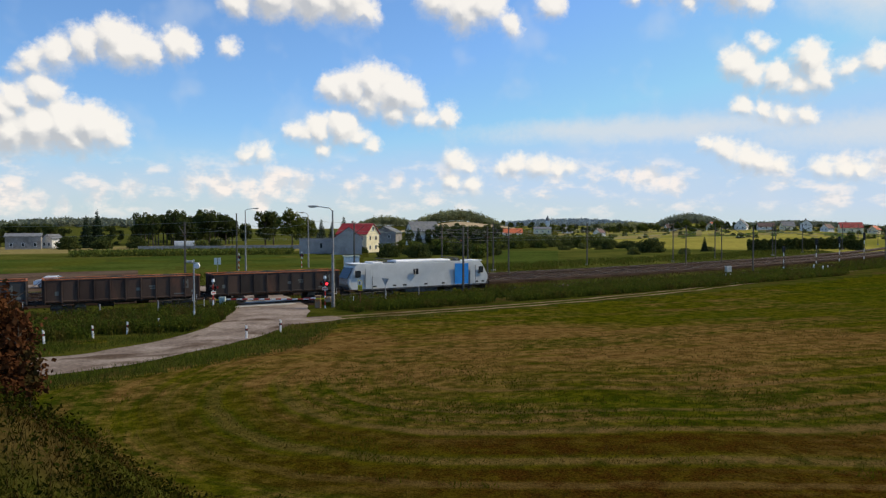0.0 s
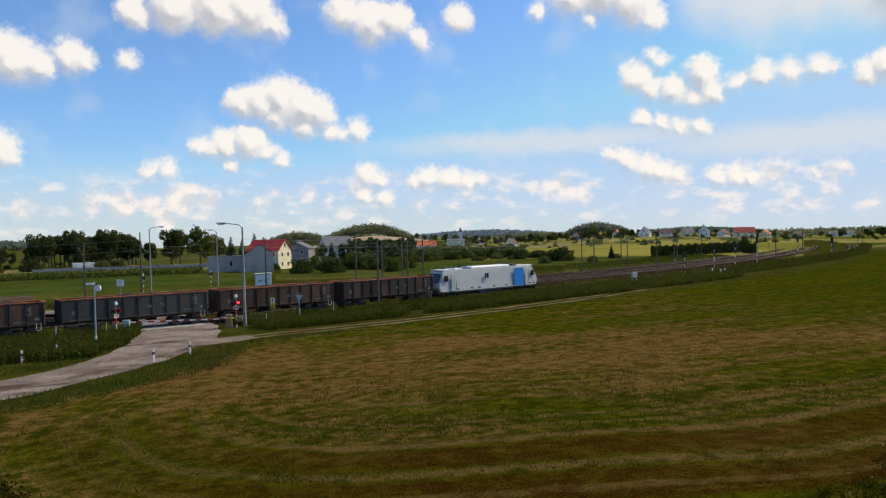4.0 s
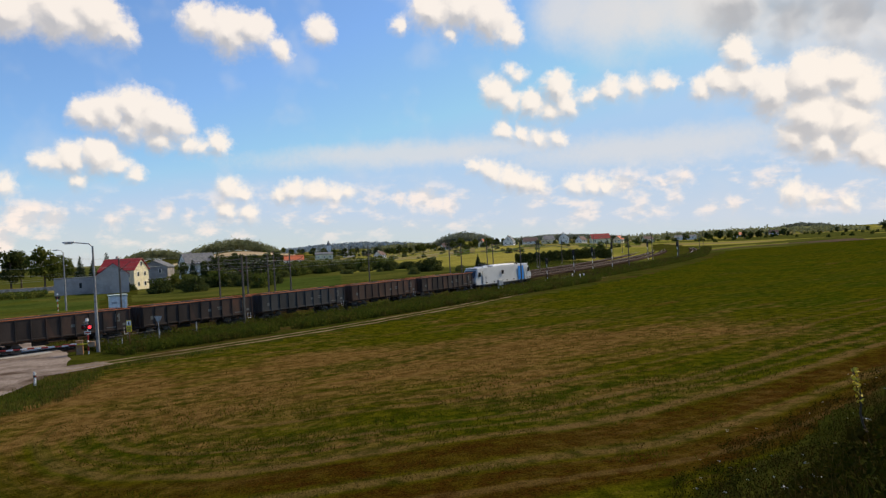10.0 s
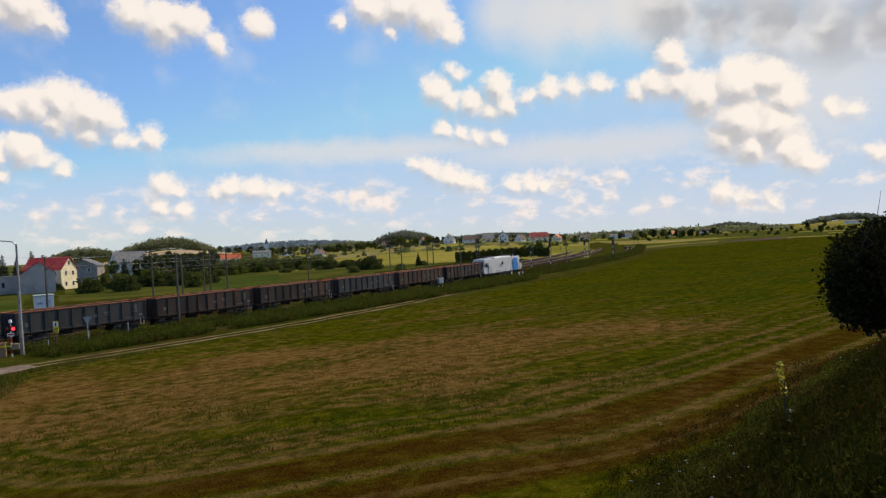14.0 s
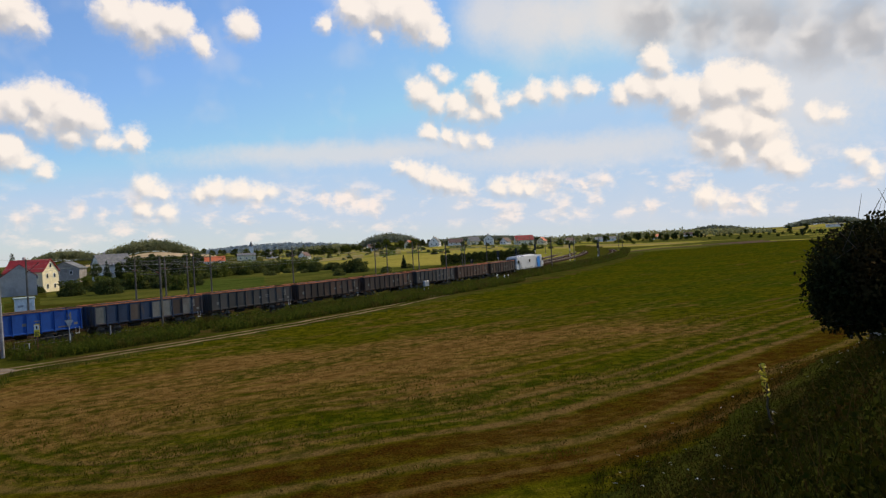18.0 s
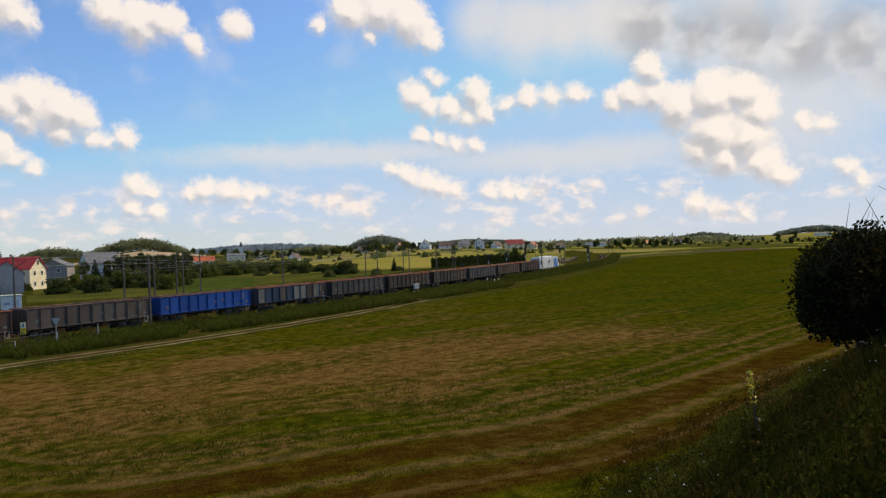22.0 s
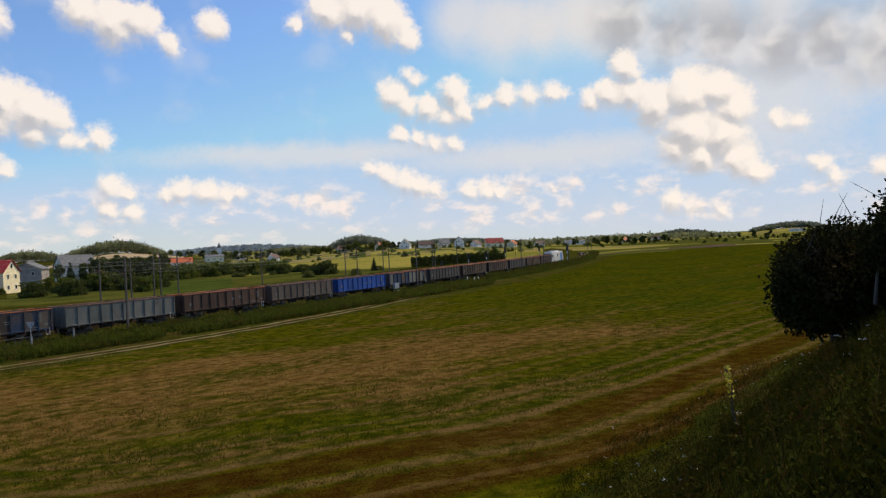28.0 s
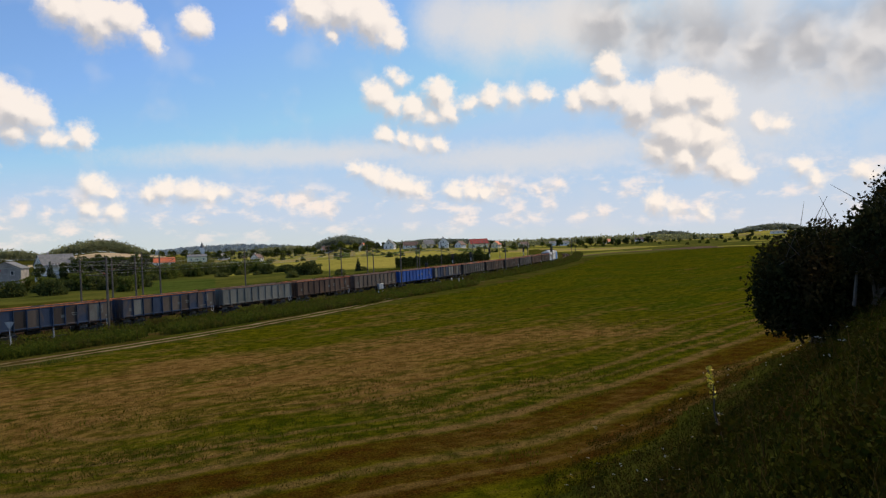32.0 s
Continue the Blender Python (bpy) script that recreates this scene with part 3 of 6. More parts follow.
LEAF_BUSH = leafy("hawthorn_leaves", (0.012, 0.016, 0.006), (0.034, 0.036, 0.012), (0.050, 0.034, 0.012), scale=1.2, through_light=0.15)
NEEDLE = leafy("spruce_needles", (0.022, 0.038, 0.020), (0.046, 0.064, 0.030))
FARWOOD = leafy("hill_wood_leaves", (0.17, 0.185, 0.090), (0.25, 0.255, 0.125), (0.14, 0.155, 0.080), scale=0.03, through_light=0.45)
# haze is put into the next two leaf colours: greyed hills, blue ridge
FARHAZED = leafy("dark_hill_wood_leaves", (0.150, 0.170, 0.120), (0.21, 0.23, 0.165), None, scale=0.03, through_light=0.35)
HAZEWOOD = leafy("distant_wood_leaves", (0.20, 0.26, 0.30), (0.27, 0.33, 0.36), None, scale=0.02, through_light=0.4)
WEED = leafy("verge_weeds", (0.040, 0.062, 0.008), (0.092, 0.108, 0.016), (0.080, 0.066, 0.016), scale=0.5, through_light=0.45)
WEEDDRY = leafy("dry_weeds", (0.055, 0.032, 0.012), (0.105, 0.068, 0.026), (0.042, 0.038, 0.010), scale=0.8)
# foreground shadow and lens-edge darkening are put into these two bank colours
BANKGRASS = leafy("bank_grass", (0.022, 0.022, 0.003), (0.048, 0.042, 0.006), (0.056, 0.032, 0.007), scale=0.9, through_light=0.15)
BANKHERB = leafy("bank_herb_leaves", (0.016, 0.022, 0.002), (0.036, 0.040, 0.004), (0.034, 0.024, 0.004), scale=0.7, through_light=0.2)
AFTERGRASS = leafy("aftergrass_blades", (0.038, 0.050, 0.003), (0.080, 0.084, 0.006), (0.054, 0.060, 0.004), scale=0.6, through_light=0.4)
STUBBLE = leafy("stubble", (0.034, 0.038, 0.004), (0.098, 0.060, 0.018), (0.048, 0.052, 0.005), scale=0.3, through_light=0.5)


# ---- mesh helpers ----
def part(name, bm, mat, parent=None, label="", m=None, smooth=False):
    """Links a bmesh as one mesh object under a thing or a part."""
    me = bpy.data.meshes.new(name)
    if smooth:
        for f in bm.faces:
            f.smooth = True
    bm.to_mesh(me)
    bm.free()
    for x in (mat if isinstance(mat, (list, tuple)) else [mat]):
        me.materials.append(x)
    ob = new(name, me)
    ob.parent = parent
    if m is not None:
        ob.matrix_basis = m
    if label:
        ob["label"] = label
    return ob


def same(name, ob, parent, m):
    """Another object on ob's mesh."""
    o = new(name, ob.data)
    o.parent = parent
    o.matrix_basis = m
    return o


def thing(name, m, label, category, group="", kind=""):
    ob = new(name)
    ob.empty_display_size = 0.2
    ob.matrix_basis = m
    return tagged(ob, label, category, group, kind)


def add_box(bm, cx, cy, z0, sx, sy, sz, bevel=0.0, taper=1.0):
    r = bmesh.ops.create_cube(bm, size=1)
    for v in r["verts"]:
        k = taper if v.co.z > 0 else 1.0
        v.co = (cx + v.co.x * sx * k, cy + v.co.y * sy * k, z0 + (v.co.z + 0.5) * sz)
    if bevel:
        es = list({e for v in r["verts"] for e in v.link_edges})
        bmesh.ops.bevel(bm, geom=es, offset=bevel, segments=1, affect="EDGES")
    return r["verts"]


def box_bm(cx, cy, z0, sx, sy, sz, bevel=0.0, taper=1.0):
    bm = bmesh.new()
    add_box(bm, cx, cy, z0, sx, sy, sz, bevel, taper)
    return bm


def add_tube(bm, a, b, r1, r2=None, n=8):
    """A round bar from a to b."""
    a, b = Vector(a), Vector(b)
    d = b - a
    m = Matrix.Translation((a + b) / 2) @ d.to_track_quat("Z", "Y").to_matrix().to_4x4()
    bmesh.ops.create_cone(bm, cap_ends=True, segments=n, radius1=r1, radius2=r1 if r2 is None else r2, depth=d.length, matrix=m)


def tube_bm(a, b, r1, r2=None, n=8):
    bm = bmesh.new()
    add_tube(bm, a, b, r1, r2, n)
    return bm


def prism_bm(outline, depth, axis="y"):
    """An outline in the x-z plane, pushed to both sides along y (or in y-z along x)."""
    bm = bmesh.new()
    rings = []
    for side in (-depth / 2, depth / 2):
        rings.append([bm.verts.new((p, side, q) if axis == "y" else (side, p, q)) for p, q in outline])
    n = len(outline)
    for i in range(n):
        j = (i + 1) % n
        bm.faces.new((rings[0][i], rings[0][j], rings[1][j], rings[1][i]))
    bm.faces.new(rings[0][::-1])
    bm.faces.new(rings[1])
    bmesh.ops.recalc_face_normals(bm, faces=bm.faces)
    return bm


def fast_mesh(name, verts, size, mat):
    """A mesh of equal faces with size corners each, from an array of corner places."""
    me = bpy.data.meshes.new(name)
    n = len(verts)
    me.vertices.add(n)
    me.vertices.foreach_set("co", np.asarray(verts, dtype=np.float32).ravel())
    me.loops.add(n)
    me.loops.foreach_set("vertex_index", np.arange(n, dtype=np.int32))
    me.polygons.add(n // size)
    me.polygons.foreach_set("loop_start", np.arange(0, n, size, dtype=np.int32))
    me.update(calc_edges=True)
    me.materials.append(mat)
    return me


def leaf_cloud(rng, pts, size, flat=0.0):
    """A leaf-shaped four-cornered face, bent out of square, at each place."""
    n = len(pts)
    a = rng.normal(size=(n, 3))
    a[:, 2] *= 1 - flat
    a /= np.linalg.norm(a, axis=1)[:, None]
    b = rng.normal(size=(n, 3))
    b -= a * (a * b).sum(1)[:, None]
    b /= np.linalg.norm(b, axis=1)[:, None]
    s = (size * rng.uniform(0.6, 1.4, n))[:, None]
    out = np.stack([pts - a * s, pts - b * s * 0.55 + a * s * 0.1, pts + a * s, pts + b * s * 0.6], axis=1)
    return out.reshape(-1, 3)


def blades(rng, pts, tall, wide, lean=0.35):
    n = len(pts)
    th = rng.uniform(0, 2 * np.pi, n)
    h = tall * rng.uniform(0.5, 1.25, n)
    side = np.stack([np.cos(th), np.sin(th), np.zeros(n)], 1) * (wide * rng.uniform(0.7, 1.3, n))[:, None]
    tip = np.stack([rng.normal(size=n) * lean * h, rng.normal(size=n) * lean * h, h], 1)
    return np.stack([pts - side, pts + side, pts + tip], axis=1).reshape(-1, 3)


def stuff(name, me, label, category):
    return tagged(new(name, me), label, category, kind="stuff")


def ground_points(rng, n, region):
    """Places on the ground; region(rng, n) gives x and y."""
    x, y = region(rng, n)
    return np.stack([x, y, many_heights(x, y)], 1)


def strip(name, line, wide, lift, mat, zfun=None, steps=1.2):
    """A road laid along a line of places in the plan, with uneven edges."""
    pts = [Vector((*p, 0)) for p in line]
    out = []
    for i in range(len(pts) - 1):
        p0, p1, p2, p3 = pts[max(0, i - 1)], pts[i], pts[i + 1], pts[min(len(pts) - 1, i + 2)]
        n = max(2, int((p2 - p1).length / steps))
        for k in range(n):
            t = k / n
            out.append(0.5 * ((2 * p1) + (p2 - p0) * t + (2 * p0 - 5 * p1 + 4 * p2 - p3) * t * t + (3 * p1 - p0 - 3 * p2 + p3) * t ** 3))
    out.append(pts[-1])
    verts, faces = [], []
    cols = 9
    for i, p in enumerate(out):
        d = (out[min(i + 1, len(out) - 1)] - out[max(i - 1, 0)]).normalized()
        nrm = Vector((-d.y, d.x, 0))
        w = wide(i / (len(out) - 1)) if callable(wide) else wide
        e1 = 0.35 * noise.noise((p.x * 0.5, p.y * 0.5, 1.0)) + 0.15 * noise.noise((p.x * 2, p.y * 2, 1.0))
        e2 = 0.35 * noise.noise((p.x * 0.5, p.y * 0.5, 7.0)) + 0.15 * noise.noise((p.x * 2, p.y * 2, 7.0))
        for k in range(cols):
            f = k / (cols - 1) * 2 - 1
            o = p + nrm * f * (w / 2 + (e1 if f > 0 else e2) * abs(f))
            z = height(o.x, o.y) + lift - 0.03 * f * f
            if zfun:
                z = max(z, zfun(o.x, o.y))
            verts.append((o.x, o.y, z))
    for i in range(len(out) - 1):
        for k in range(cols - 1):
            a = i * cols + k
            faces.append((a, a + 1, a + cols + 1, a + cols))
    me = bpy.data.meshes.new(name)
    me.from_pydata(verts, [], faces)
    me.materials.append(mat)
    for f in me.polygons:
        f.use_smooth = True
    return new(name, me)


# ---- the ground ----
GREEN_A = material("young_crop", (0.034, 0.054, 0.010), (0.056, 0.074, 0.015), 0.05, 0.95, 0.3, (0.056, 0.064, 0.010), 20, coords="World")
PLOUGH = material("ploughed_earth", (0.075, 0.050, 0.036), (0.105, 0.075, 0.055), 0.15, 0.95, 0.7, None, 14, coords="World", depth=0.15)
STRAWF = material("straw_field", (0.165, 0.138, 0.052), (0.235, 0.19, 0.078), 0.02, 0.95, 0.3, (0.115, 0.115, 0.03), 30, coords="World")
TAN = material("pale_stubble_field", (0.33, 0.25, 0.15), (0.43, 0.33, 0.21), 0.01, 0.95, 0.2, None, 30, coords="World")
YELLOWF = material("yellow_meadow", (0.150, 0.150, 0.028), (0.26, 0.225, 0.050), 0.012, 0.95, 0.3, (0.090, 0.115, 0.022), 30, coords="World")
DARKG = material("dark_grass", (0.046, 0.056, 0.011), (0.078, 0.080, 0.017), 0.06, 0.95, 0.5, None, 20, coords="World")
LAND = [MEADOW, FIELD, GREEN_A, PLOUGH, STRAWF, TAN, YELLOWF, DARKG]


ROAD_LINE = [(-90, 20), (-55, 26), (-32, 33.3), (-21.3, 39.4), (-18.2, 43.4), (-16.2, 47.6), (-15.1, 52), (-14.6, 58), (-15.5, 66), (-18.5, 76), (-23, 85), (-32, 91), (-48, 94), (-72, 90), (-112, 82)]


def road_gap(x, y):
    """Metres from the middle of the road."""
    best = 1e9
    for (ax, ay), (bx, by) in zip(ROAD_LINE, ROAD_LINE[1:]):
        dx, dy = bx - ax, by - ay
        t = min(1.0, max(0.0, ((x - ax) * dx + (y - ay) * dy) / (dx * dx + dy * dy)))
        best = min(best, math.hypot(x - ax - t * dx, y - ay - t * dy))
    return best


def in_field(x, y, s, q):
    """On the mown field, which keeps off the farm track, the road and the bank."""
    if q < 18.5 - 0.03 * max(0, s - 40) or s > 265 or y < 2 or bank_gap(x, y) < 8.4 + 1.2 * noise.noise((x * 0.2, y * 0.2, 7)):
        return False
    return road_gap(x, y) > 6.0 + 1.6 * noise.noise((x * 0.15, y * 0.15, 4)) and x > -24


def many_in_field(x, y):
    s, q = many_coords(x, y)
    ok = (q >= 18.5 - 0.03 * np.maximum(0, s - 40)) & (s <= 265) & (y >= 2) & (x > -24)
    ok &= gaps(BANK, x, y) >= 8.4 + 1.2 * many_noise(x, y, 0.2, 7)
    return ok & (gaps(ROAD_LINE, x, y) > 6.0 + 1.6 * many_noise(x, y, 0.15, 4))


def land_kind(x, y):
    s, q = coords(x, y)
    r = math.hypot(x, y)
    a = math.degrees(math.atan2(x, y)) + 0.5 * noise.noise((x * 0.01, y * 0.01, 2.0))
    rr = r * (1 + 0.03 * noise.noise((x * 0.008, y * 0.008, 5.0)))
    if q > 0:
        if in_field(x, y, s, q):
            return 1
        if s > 268 and r < 330 and q < 60:
            return 3 if noise.noise((s * 0.02, q * 0.03, 6.0)) > 0 else 7
        return 0 if r < 300 else (7, 6, 4)[int(abs(noise.noise((x * 0.004, y * 0.004, 8.0))) * 7) % 3]
    if a < -8 and r > 100:
        if a < -22.5 and 100 < rr < 140:
            return 3
        if 140 < rr < 205:
            return 2 if noise.noise((a * 0.3, rr * 0.03, 1)) > -0.25 else 7
        if rr < 245:
            return 7
        return 4 if rr < 330 else 7
    if 640 < r < 800 and -3 < a < 5.5:
        return 5
    if 9 < a < 33:
        if r < 250:
            return 7
        if r < 420:
            return 6
        return (6, 4, 2, 6)[int(4 * abs(noise.noise((a * 0.25, r * 0.005, 3.0))) * 3) % 4]
    if r > 1000:
        return (7, 4, 6)[int(abs(noise.noise((x * 0.003, y * 0.003, 9.0))) * 9) % 3]
    if -6 < a < 14 and 150 < r < 330:
        return 2 if r < 230 and a > 4 else 7
    return 0


def build_ground():
    azs = [-180 + 8 * i for i in range(17)] + [-44 + 0.42 * i for i in range(266)] + [68 + 8 * i for i in range(14)]
    rs, r = [0.0], 1.0
    while r < 4800:
        rs.append(r)
        r *= 1.1 if r < 6 else 1.032 if r < 130 else 1.04
    n = len(azs)
    verts, kinds = [], []
    for r in rs:
        for a in azs:
            x, y = r * math.sin(radians(a)), r * math.cos(radians(a))
            verts.append((x, y, height(x, y)))
    faces = []
    for i in range(len(rs) - 1):
        rm = (rs[i] + rs[i + 1]) / 2
        for j in range(n):
            k = (j + 1) % n
            faces.append((i * n + j, i * n + k, (i + 1) * n + k, (i + 1) * n + j))
            am = azs[j] + 0.2
            kinds.append(land_kind(rm * math.sin(radians(am)), rm * math.cos(radians(am))) if -45 < am < 69 else 0)
    me = bpy.data.meshes.new("ground")
    me.from_pydata(verts, [], faces)
    for m in LAND:
        me.materials.append(m)
    me.polygons.foreach_set("material_index", np.array(kinds, dtype=np.int32))
    me.polygons.foreach_set("use_smooth", np.ones(len(faces), dtype=bool))
    me.update()
    tagged(new("ground", me), "mown field with meadows and crop strips beyond", "ground", kind="structure")


build_ground()



def deck(x, y):
    s, q = coords(x, y)
    return RAILZ - 0.03 + 0.02 * max(0.0, abs(q) - 3.0) if abs(q) < 7 else RAILZ + 0.05 if -30 < q < 0 else -9


tagged(strip("road", ROAD_LINE, lambda t: 5.2 + 1.6 * math.exp(-((t - 0.47) / 0.05) ** 2), 0.04, ROAD, deck), "worn pale concrete road over the level crossing", "road", kind="structure")
tagged(strip("road_junction", [(-14.6, 57.5), (-11.5, 58.6), (-8.6, 60.4)], lambda t: 5.5 - 3.0 * t, 0.05, ROAD), "worn junction of the road and a dirt track", "road", kind="structure")
RUT_A = [rail(s, q)[0].xy for s, q in ((19, 17.0), (24, 16.6), (32, 17.0), (45, 17.2), (63, 16.0), (77, 14.0), (100, 11.0), (122, 9.6))]
RUT_B = [rail(s, q)[0].xy for s, q in ((19, 15.2), (24, 15.0), (32, 15.4), (45, 15.5), (63, 14.3), (77, 12.3), (100, 9.4), (122, 8.2))]
tagged(strip("dirt_track", RUT_A, lambda t: 0.55 * (1 - t ** 3), 0.05, DIRT), "sandy wheel rut of a farm track", "track", kind="structure")
tagged(strip("dirt_track", RUT_B, lambda t: 0.5 * (1 - t ** 3), 0.05, DIRT), "sandy wheel rut of a farm track", "track", kind="structure")


# ---- the railway ----
def sweep(name, profile, q, s0, s1, step, mat):
    """A cross-section (offset, height) pushed along the track."""
    n = max(2, int((s1 - s0) / step))
    verts, faces, k = [], [], len(profile)
    for i in range(n + 1):
        s = s0 + (s1 - s0) * i / n
        for o, z in profile:
            p, _ = rail(s, q + o, z + RAILZ)
            verts.append(p[:])
    for i in range(n):
        for j in range(k):
            a, b = i * k + j, i * k + (j + 1) % k
            faces.append((a, a + k, b + k, b))
    faces += [tuple(range(k)), tuple(range(n * k, n * k + k))[::-1]]
    me = bpy.data.meshes.new(name)
    me.from_pydata(verts, [], faces)
    me.materials.append(mat)
    return me


RAIL_PROFILE = [(-0.075, -0.17), (0.075, -0.17), (0.075, -0.155), (0.012, -0.13), (0.012, -0.045), (0.036, -0.035), (0.036, -0.004), (-0.036, -0.004), (-0.036, -0.035), (-0.012, -0.045), (-0.012, -0.13), (-0.075, -0.155)]
HEAD = [(-0.03, -0.004), (0.03, -0.004), (0.028, 0.0), (-0.028, 0.0)]
YARD = (0.0, -13.5, -18.5, -25.0)


def build_track(q, s0, s1):
    t = tagged(new("railway_track"), "rusty rails on dark ballast", "railway track", group="tracks of the line", kind="structure")
    bed = new("ballast", sweep("ballast", [(-2.5, -0.42), (-1.6, -0.185), (1.6, -0.185), (2.5, -0.42)], q, s0, s1, 4.0, BALLAST))
    bed.parent = t
    for o in (-0.7525, 0.7525):
        r = new("rail", sweep("rail", RAIL_PROFILE, q + o, s0, s1, 4.0, RAIL))
        r.parent = t
        h = new("rail_head", sweep("rail_head", HEAD, q + o, s0, s1, 4.0, RAILTOP))
        h.parent = r
        h["label"] = "polished rail head"
    rng = np.random.default_rng(5)
    verts = []
    for i in range(int((min(s1, 260) - max(s0, -40)) / 0.6)):
        p, a = rail(max(s0, -40) + i * 0.6, q)
        m = pose(p.x, p.y, RAILZ - 0.165, 0, 0, a + rng.normal() * 0.4)
        c = [m @ Vector(v) for v in ((-0.13, -1.3, -0.1), (0.13, -1.3, -0.1), (0.13, 1.3, -0.1), (-0.13, 1.3, -0.1), (-0.11, -1.29, 0), (0.11, -1.29, 0), (0.11, 1.29, 0), (-0.11, 1.29, 0))]
        for f in ((4, 5, 6, 7), (0, 1, 5, 4), (1, 2, 6, 5), (2, 3, 7, 6), (3, 0, 4, 7)):
            verts += [c[j][:] for j in f]
    sl = new("sleepers", fast_mesh("sleepers", np.array(verts), 4, SLEEPER))
    sl.parent = t
    tagged(sl, kind="stuff")


for q in YARD:
    build_track(q, -230 if q == 0 else -60, 420)
me = sweep("deck", [(-2.6, -0.2), (-2.6, -0.03), (-0.83, -0.012), (-0.69, -0.06), (0.69, -0.06), (0.83, -0.012), (2.6, -0.03), (2.6, -0.2)], 0, 16.4, 23.6, 2.0, CONCRETE)
tagged(new("crossing_deck", me), "grey concrete slabs of the level crossing", "crossing", kind="structure")


# ---- the train ----
RUST = material("rust", (0.12, 0.05, 0.028), (0.22, 0.09, 0.045), 1.5, 0.9, 0.3, (0.07, 0.035, 0.025))
RIM = material("rusty_orange_rim", (0.30, 0.085, 0.032), (0.42, 0.13, 0.05), 1.2, 0.85, 0.2, (0.19, 0.06, 0.028))
RIMDARK = material("dull_brown_rim", (0.14, 0.07, 0.05), (0.22, 0.11, 0.07), 1.2, 0.85, 0.2)
GEAR = material("black_running_gear", (0.022, 0.018, 0.016), (0.045, 0.036, 0.03), 2.0, 0.8, 0.2, (0.06, 0.035, 0.022))
COAL = material("dark_bulk_load", (0.022, 0.016, 0.012), (0.045, 0.032, 0.024), 1.5, 0.95, 0.9, (0.035, 0.022, 0.016), 14, depth=0.1)
TREAD = material("wheel_steel", (0.10, 0.085, 0.075), (0.16, 0.14, 0.125), 3.0, 0.5, 0.1, metal=0.6)


def wagon_paint(name, c1, c2, c3, scale=0.45):
    return material(name, tuple(0.82 * v * k for v, k in zip(c1, (1.05, 0.98, 0.90))), tuple(0.85 * v * k for v, k in zip(c2, (1.05, 0.98, 0.90))), scale, 0.9, 0.15, c3, 14, stretch=(1, 1, 0.45), grit=0.15)


PAINTS = {
    "charcoal": (wagon_paint("charcoal_paint", (0.040, 0.033, 0.030), (0.065, 0.052, 0.046), (0.100, 0.052, 0.036)), RIM, "dark charcoal open wagon with an orange rusted top rim"),
    "brown": (wagon_paint("brown_paint", (0.066, 0.042, 0.034), (0.100, 0.066, 0.052), (0.135, 0.065, 0.042)), RIM, "dark brown open wagon with rust stains"),
    "slate": (wagon_paint("slate_blue_paint", (0.048, 0.052, 0.054), (0.070, 0.074, 0.076), (0.085, 0.058, 0.046)), RIM, "dull slate-blue open wagon with a rusted rim"),
    "patched": (wagon_paint("patched_blue_paint", (0.024, 0.048, 0.095), (0.034, 0.062, 0.120), (0.095, 0.075, 0.065), 0.9), RIM, "blue open wagon with large faded grey patches"),
    "blue": (wagon_paint("bright_blue_paint", (0.008, 0.070, 0.30), (0.012, 0.095, 0.40), (0.008, 0.050, 0.22)), RIMDARK, "freshly painted bright blue open wagon with white lettering marks"),
    "grey": (wagon_paint("grey_brown_paint", (0.100, 0.083, 0.073), (0.14, 0.118, 0.102), (0.11, 0.070, 0.052)), RIMDARK, "grey-brown weathered open wagon"),
    "sage": (wagon_paint("grey_green_paint", (0.13, 0.15, 0.145), (0.19, 0.205, 0.195), (0.12, 0.105, 0.09)), RIMDARK, "pale grey-green weathered open wagon"),
}
ORDER = ("charcoal", "brown", "slate", "charcoal", "charcoal", "slate", "patched", "blue", "grey", "brown", "sage", "patched", "patched", "charcoal", "brown", "slate")


def wheel_bm(r, y):
    bm = bmesh.new()
    s = 1 if y > 0 else -1
    add_tube(bm, (0, y - 0.065, r), (0, y + 0.065, r), r, n=20)
    add_tube(bm, (0, y - s * 0.085, r), (0, y - s * 0.065, r), r + 0.028, n=20)
    add_tube(bm, (0, y + s * 0.05, r), (0, y + s * 0.12, r), 0.13, n=10)
    return bm


def bogie(parent, x, base, r, name="bogie"):
    """Frame, springs, axle boxes and two wheelsets."""
    bm = bmesh.new()
    for y in (-1.0, 1.0):
        add_box(bm, 0, y, r - 0.03, base + 0.9, 0.12, 0.2, 0.02)
        add_box(bm, 0, y, r - 0.26, 0.8, 0.14, 0.28, 0.02)
    add_box(bm, 0, 0, r - 0.05, 0.5, 2.0, 0.3, 0.03)
    b = part(name, bm, GEAR, parent, m=pose(x, 0, 0))
    for sx in (-base / 2, base / 2):
        part("axle", tube_bm((sx, -0.95, r), (sx, 0.95, r), 0.08), TREAD, b)
        for y in (-0.76, 0.76):
            part("wheel", wheel_bm(r, y), TREAD, b, m=pose(sx, 0, 0))
        for y in (-1.06, 1.06):
            part("axle_box", box_bm(sx, y, r - 0.15, 0.3, 0.16, 0.3, 0.03), GEAR, b)
    return b


